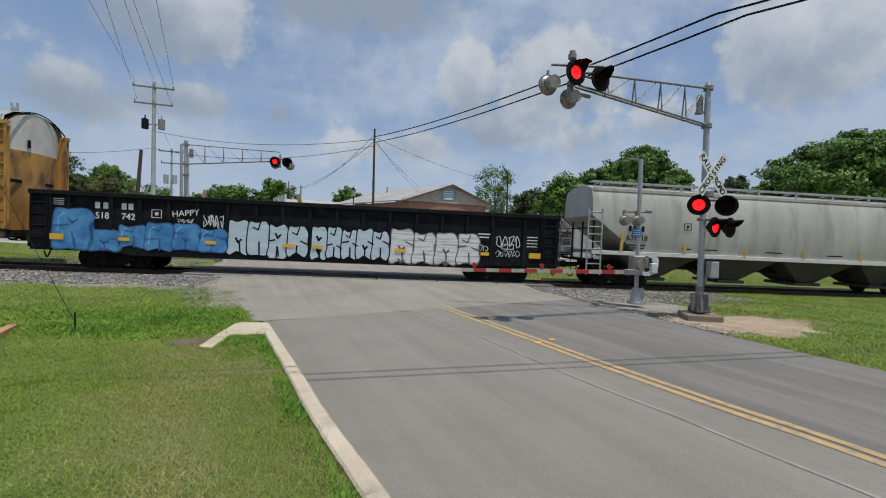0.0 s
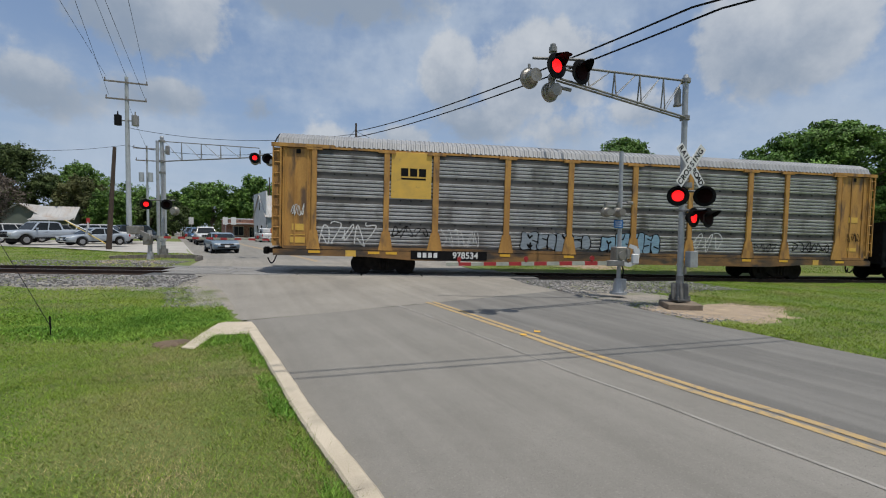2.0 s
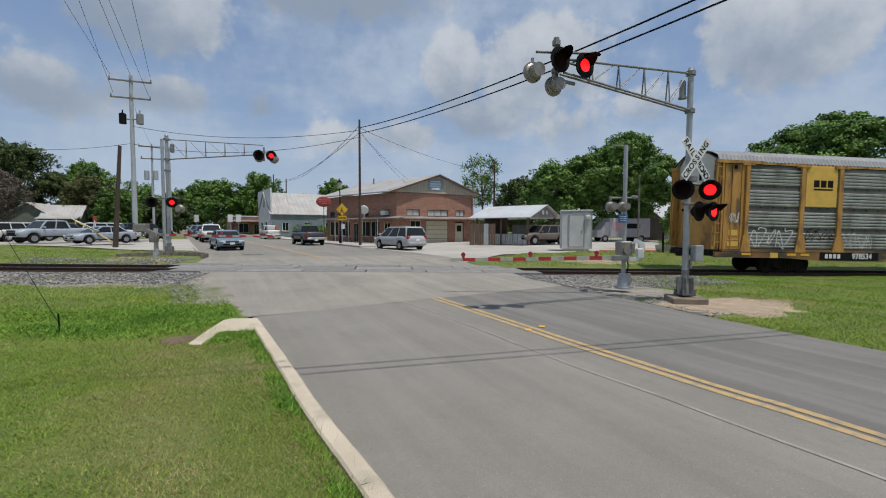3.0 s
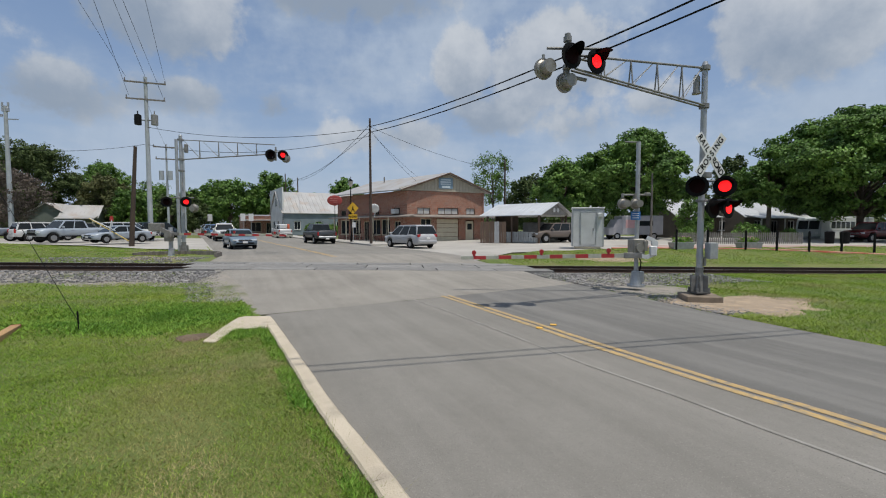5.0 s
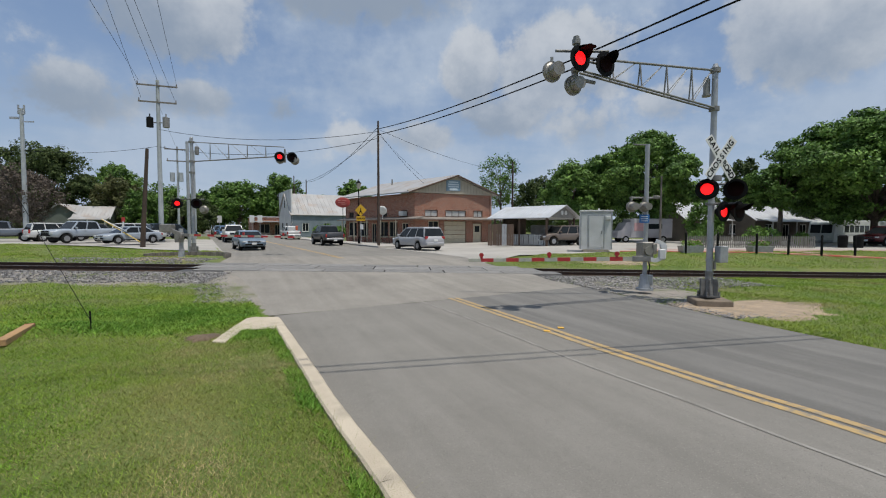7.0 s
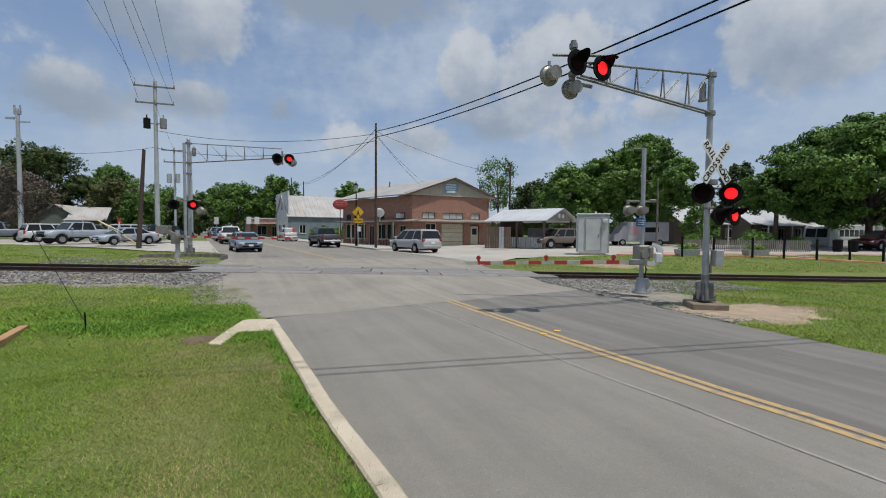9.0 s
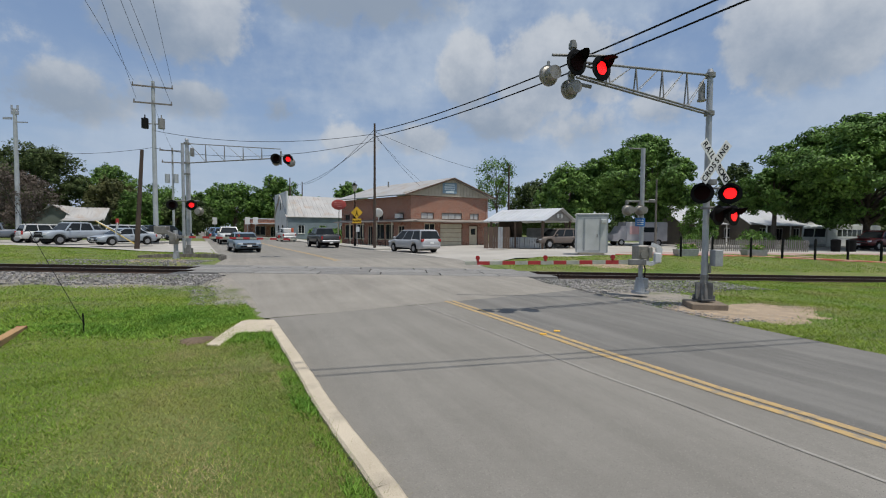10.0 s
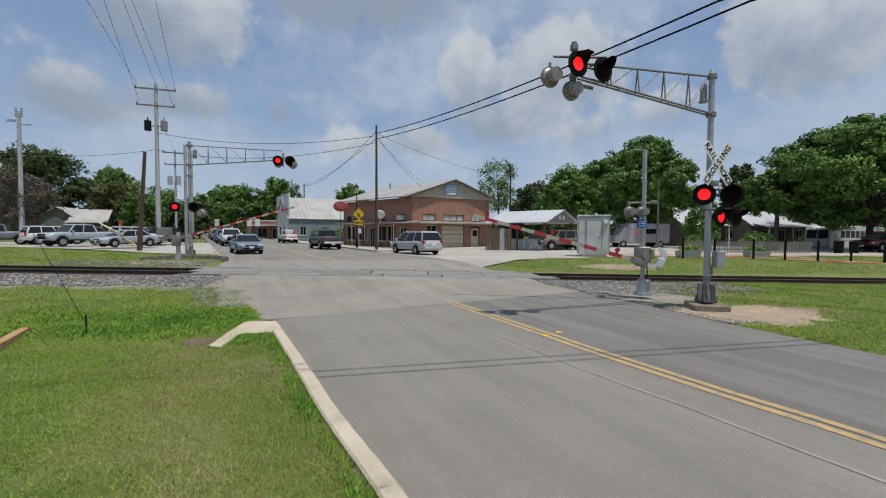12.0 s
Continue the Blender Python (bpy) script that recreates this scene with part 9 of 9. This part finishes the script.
def woods():
    big = "large spreading tree with dense dark green leaves"
    tree((29.3, 47.5), 12.95, 6.2, 1, n=20000, size=0.19, low=0.2, label=big)
    tree((20.3, 49.0), 9.7, 4.0, 2, n=9000, size=0.18, low=0.2, label=big)
    tree((24.6, 52.0), 10.2, 3.8, 3, n=6500, size=0.19, low=0.2, label=big)
    tree((44.6, 36.2), 12.5, 9.2, 5, n=40000, size=0.18, low=0.13, label=big)
    tree((52.0, 52.0), 8.5, 6.0, 57, n=7000, size=0.22, low=0.06, leaf=LEAF2, label="dense dark trees behind the bus")
    tree((37.6, 39.0), 8.2, 3.3, 58, n=5200, size=0.17, low=0.4, label="lower green tree beside the large spreading one")
    tree((62.0, 39.0), 12.5, 8.0, 6, n=9000, size=0.22, low=0.14, label=big)
    tree((53.8, 62.0), 12.7, 3.3, 8, n=3600, size=0.24, low=0.2, leaf=LEAF2, label="narrow dark green tree behind the houses")
    tree((44.5, 62.0), 8.5, 4.6, 7, n=5000, size=0.22, low=0.1, leaf=LEAF2)
    tree((67.0, 60.0), 11.5, 7.0, 56, n=5000, size=0.26, low=0.1, leaf=LEAF2)
    tree((14.8, 60.5), 12.3, 3.3, 9, n=1500, size=0.17, gaps=0.35, low=0.32, label="thin sparse-leaved tree behind the shop", trunk=0.014)
    tree((23.0, 69.0), 10.2, 4.2, 10, n=4600, size=0.23, leaf=LEAF2, low=0.1)
    tree((30.2, 39.5), 4.4, 1.9, 11, n=2400, size=0.13, low=0.12, label="small bushy green tree beside the fence")
    tree((-58.6, 80.0), 15.9, 7.6, 12, n=12500, size=0.22, leaf=LEAF2, low=0.2, label="large dull green tree behind the car park")
    tree((-69.5, 85.4), 13.2, 6.6, 13, n=6000, size=0.24, leaf=LEAF2, low=0.15)
    tree((-49.6, 84.0), 13.4, 4.6, 14, n=7500, size=0.21, low=0.15)
    tree((-45.4, 78.0), 10.3, 4.0, 15, n=5500, size=0.2, leaf=DULLLEAF, low=0.12, label="olive-brown leafy tree beside the green tree")
    tree((-43.2, 87.0), 10.2, 4.2, 16, n=5000, size=0.2, low=0.08)
    tree((-44.2, 57.5), 9.4, 3.9, 17, n=4200, size=0.13, leaf=TWIG, gaps=0.2, low=0.16, label="bare brown twiggy tree behind the parked cars")
    tree((-38.6, 72.5), 7.6, 3.0, 51, n=4200, size=0.19, low=0.03, label="dense dark green tree beside the small house")
    tree((-35.0, 76.0), 6.8, 2.8, 52, n=3600, size=0.19, leaf=LEAF2, low=0.03)
    tree((-53.0, 62.0), 9.0, 3.4, 54, n=3400, size=0.15, leaf=TWIG, gaps=0.2, low=0.1, label="bare brown twiggy tree behind the parked cars")
    tree((-85.4, 91.5), 14.2, 8.5, 18, n=6000, size=0.26, leaf=LEAF2, low=0.2)
    for k, (x, y, t, r) in enumerate(((-54.5, 139, 14.0, 6.5), (-46.6, 137, 16.5, 7.6), (-39.5, 139, 13.5, 5.0), (-34.2, 137, 18.4, 6.4), (-12.4, 134, 16.2, 5.4), (-62.0, 128, 10.0, 5.5), (-57.0, 150, 13, 7), (-24.5, 150, 13.0, 6.0))):
        tree((x, y), t, r, 30 + k, n=4600, size=0.42, low=0.14, label="far green tree along the street")
    tree((-41.5, 96.0), 8.6, 4.2, 45, n=3600, size=0.27, leaf=LEAF2, low=0.1)
    tree((-36.8, 88.0), 6.2, 2.6, 46, n=2200, size=0.23, leaf=LEAF2, low=0.1)
    # shrubs
    rng = np.random.default_rng(5)
    for x, y, r in ((-11.5, 76.0, 1.5), (-9.2, 74.0, 1.3), (-13.2, 79.0, 1.4)):
        s = thing("shrub", pose(x, y, 0.3), "rounded green shrub before the hall", "shrub", "shrubs")
        q = rng.standard_normal((700, 3))
        q = q / np.linalg.norm(q, axis=1)[:, None] * (0.6 + 0.4 * rng.random((700, 1)))
        part_leaves("foliage", q * np.array([r, r, r * 0.8]) + np.array([0, 0, r * 0.75]), 0.2, LEAF, s, int(-x))
    for x, y, r in ((27.0, 36.5, 0.8), (31.5, 35.0, 1.0), (33.8, 36.0, 0.9), (36.5, 35.5, 0.7)):
        s = thing("shrub", pose(x, y, 0.4), "leafy green shrub behind the picket fence", "shrub", "shrubs")
        q = rng.standard_normal((500, 3))
        q = q / np.linalg.norm(q, axis=1)[:, None] * (0.6 + 0.4 * rng.random((500, 1)))
        part_leaves("foliage", q * np.array([r, r, r]) + np.array([0, 0, r * 0.85]), 0.13, LEAF, s, int(x))
    # woods that close the distance
    n = 30000
    a = rng.uniform(-1.25, 1.2, n)
    d = rng.uniform(170, 230, n)
    x, y = np.sin(a) * d, np.cos(a) * d
    hgt = (7.5 + 2.5 * np.sin(a * 23) + 1.6 * np.sin(a * 61 + 2)) * rng.random(n) ** 0.7
    c = np.stack([x, y, hgt + 0.2], -1)
    u = rng.standard_normal((n, 3))
    u /= np.linalg.norm(u, axis=1)[:, None]
    w = np.cross(u, rng.standard_normal((n, 3)))
    w /= np.linalg.norm(w, axis=1)[:, None]
    s = rng.uniform(0.5, 1.3, n)[:, None]
    v = np.stack([c - u * s, c - w * s * 0.7, c + u * s, c + w * s * 0.7], 1)
    keep = ~((x > np.interp(y, L_Y, L_X) - 3) & (x < np.interp(y, R_Y, R_X) + 3))
    tagged(new("far_woods", quads("far_woods", v[keep], LEAF2)), "distant green woods round the town", "woods", kind="stuff")


woods()
grass()


# ---- movement ----
SPEED = 18.66


def motions():
    times = [0.0, 0.5, 1.0, 1.5, 2.0, 2.5, 3.0, 3.5, 4.0, 5.0, 6.0, 8.0, 10.0, 12.0]
    for car, s0 in ((RACK, -41.15), (GONDOLA, -13.2), (HOPPER, 8.45)):
        walk(car, [(t, track_pose(s0 + SPEED * t)) for t in times])
    # the barrier arms rise at the end
    lift = [(0.0, -1.0), (5.0, -1.0), (11.2, -1.0), (11.4, 1.5), (11.6, 5.7), (11.8, 10.5), (12.0, 15.4)]
    near, far = ARM_NEAR.matrix_basis.copy(), ARM_FAR.matrix_basis.copy()
    walk(ARM_NEAR, [(t, near @ pose(0, 0, 0, 0, a, 0)) for t, a in lift])
    walk(ARM_FAR, [(t, far @ pose(0, 0, 0, 0, a, 0)) for t, a in lift])
    # the flashing: added discs swing off the always glowing lenses of a pair in turn
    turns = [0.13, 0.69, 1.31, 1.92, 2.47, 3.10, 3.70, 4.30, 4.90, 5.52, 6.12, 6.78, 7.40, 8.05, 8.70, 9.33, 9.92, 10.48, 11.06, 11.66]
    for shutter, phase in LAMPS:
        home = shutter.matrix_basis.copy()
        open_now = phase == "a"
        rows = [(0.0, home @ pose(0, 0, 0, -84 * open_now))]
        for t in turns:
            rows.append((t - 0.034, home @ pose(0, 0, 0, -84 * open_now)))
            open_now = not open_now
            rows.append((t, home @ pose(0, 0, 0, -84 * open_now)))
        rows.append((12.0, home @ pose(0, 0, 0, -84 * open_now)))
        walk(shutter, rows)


motions()
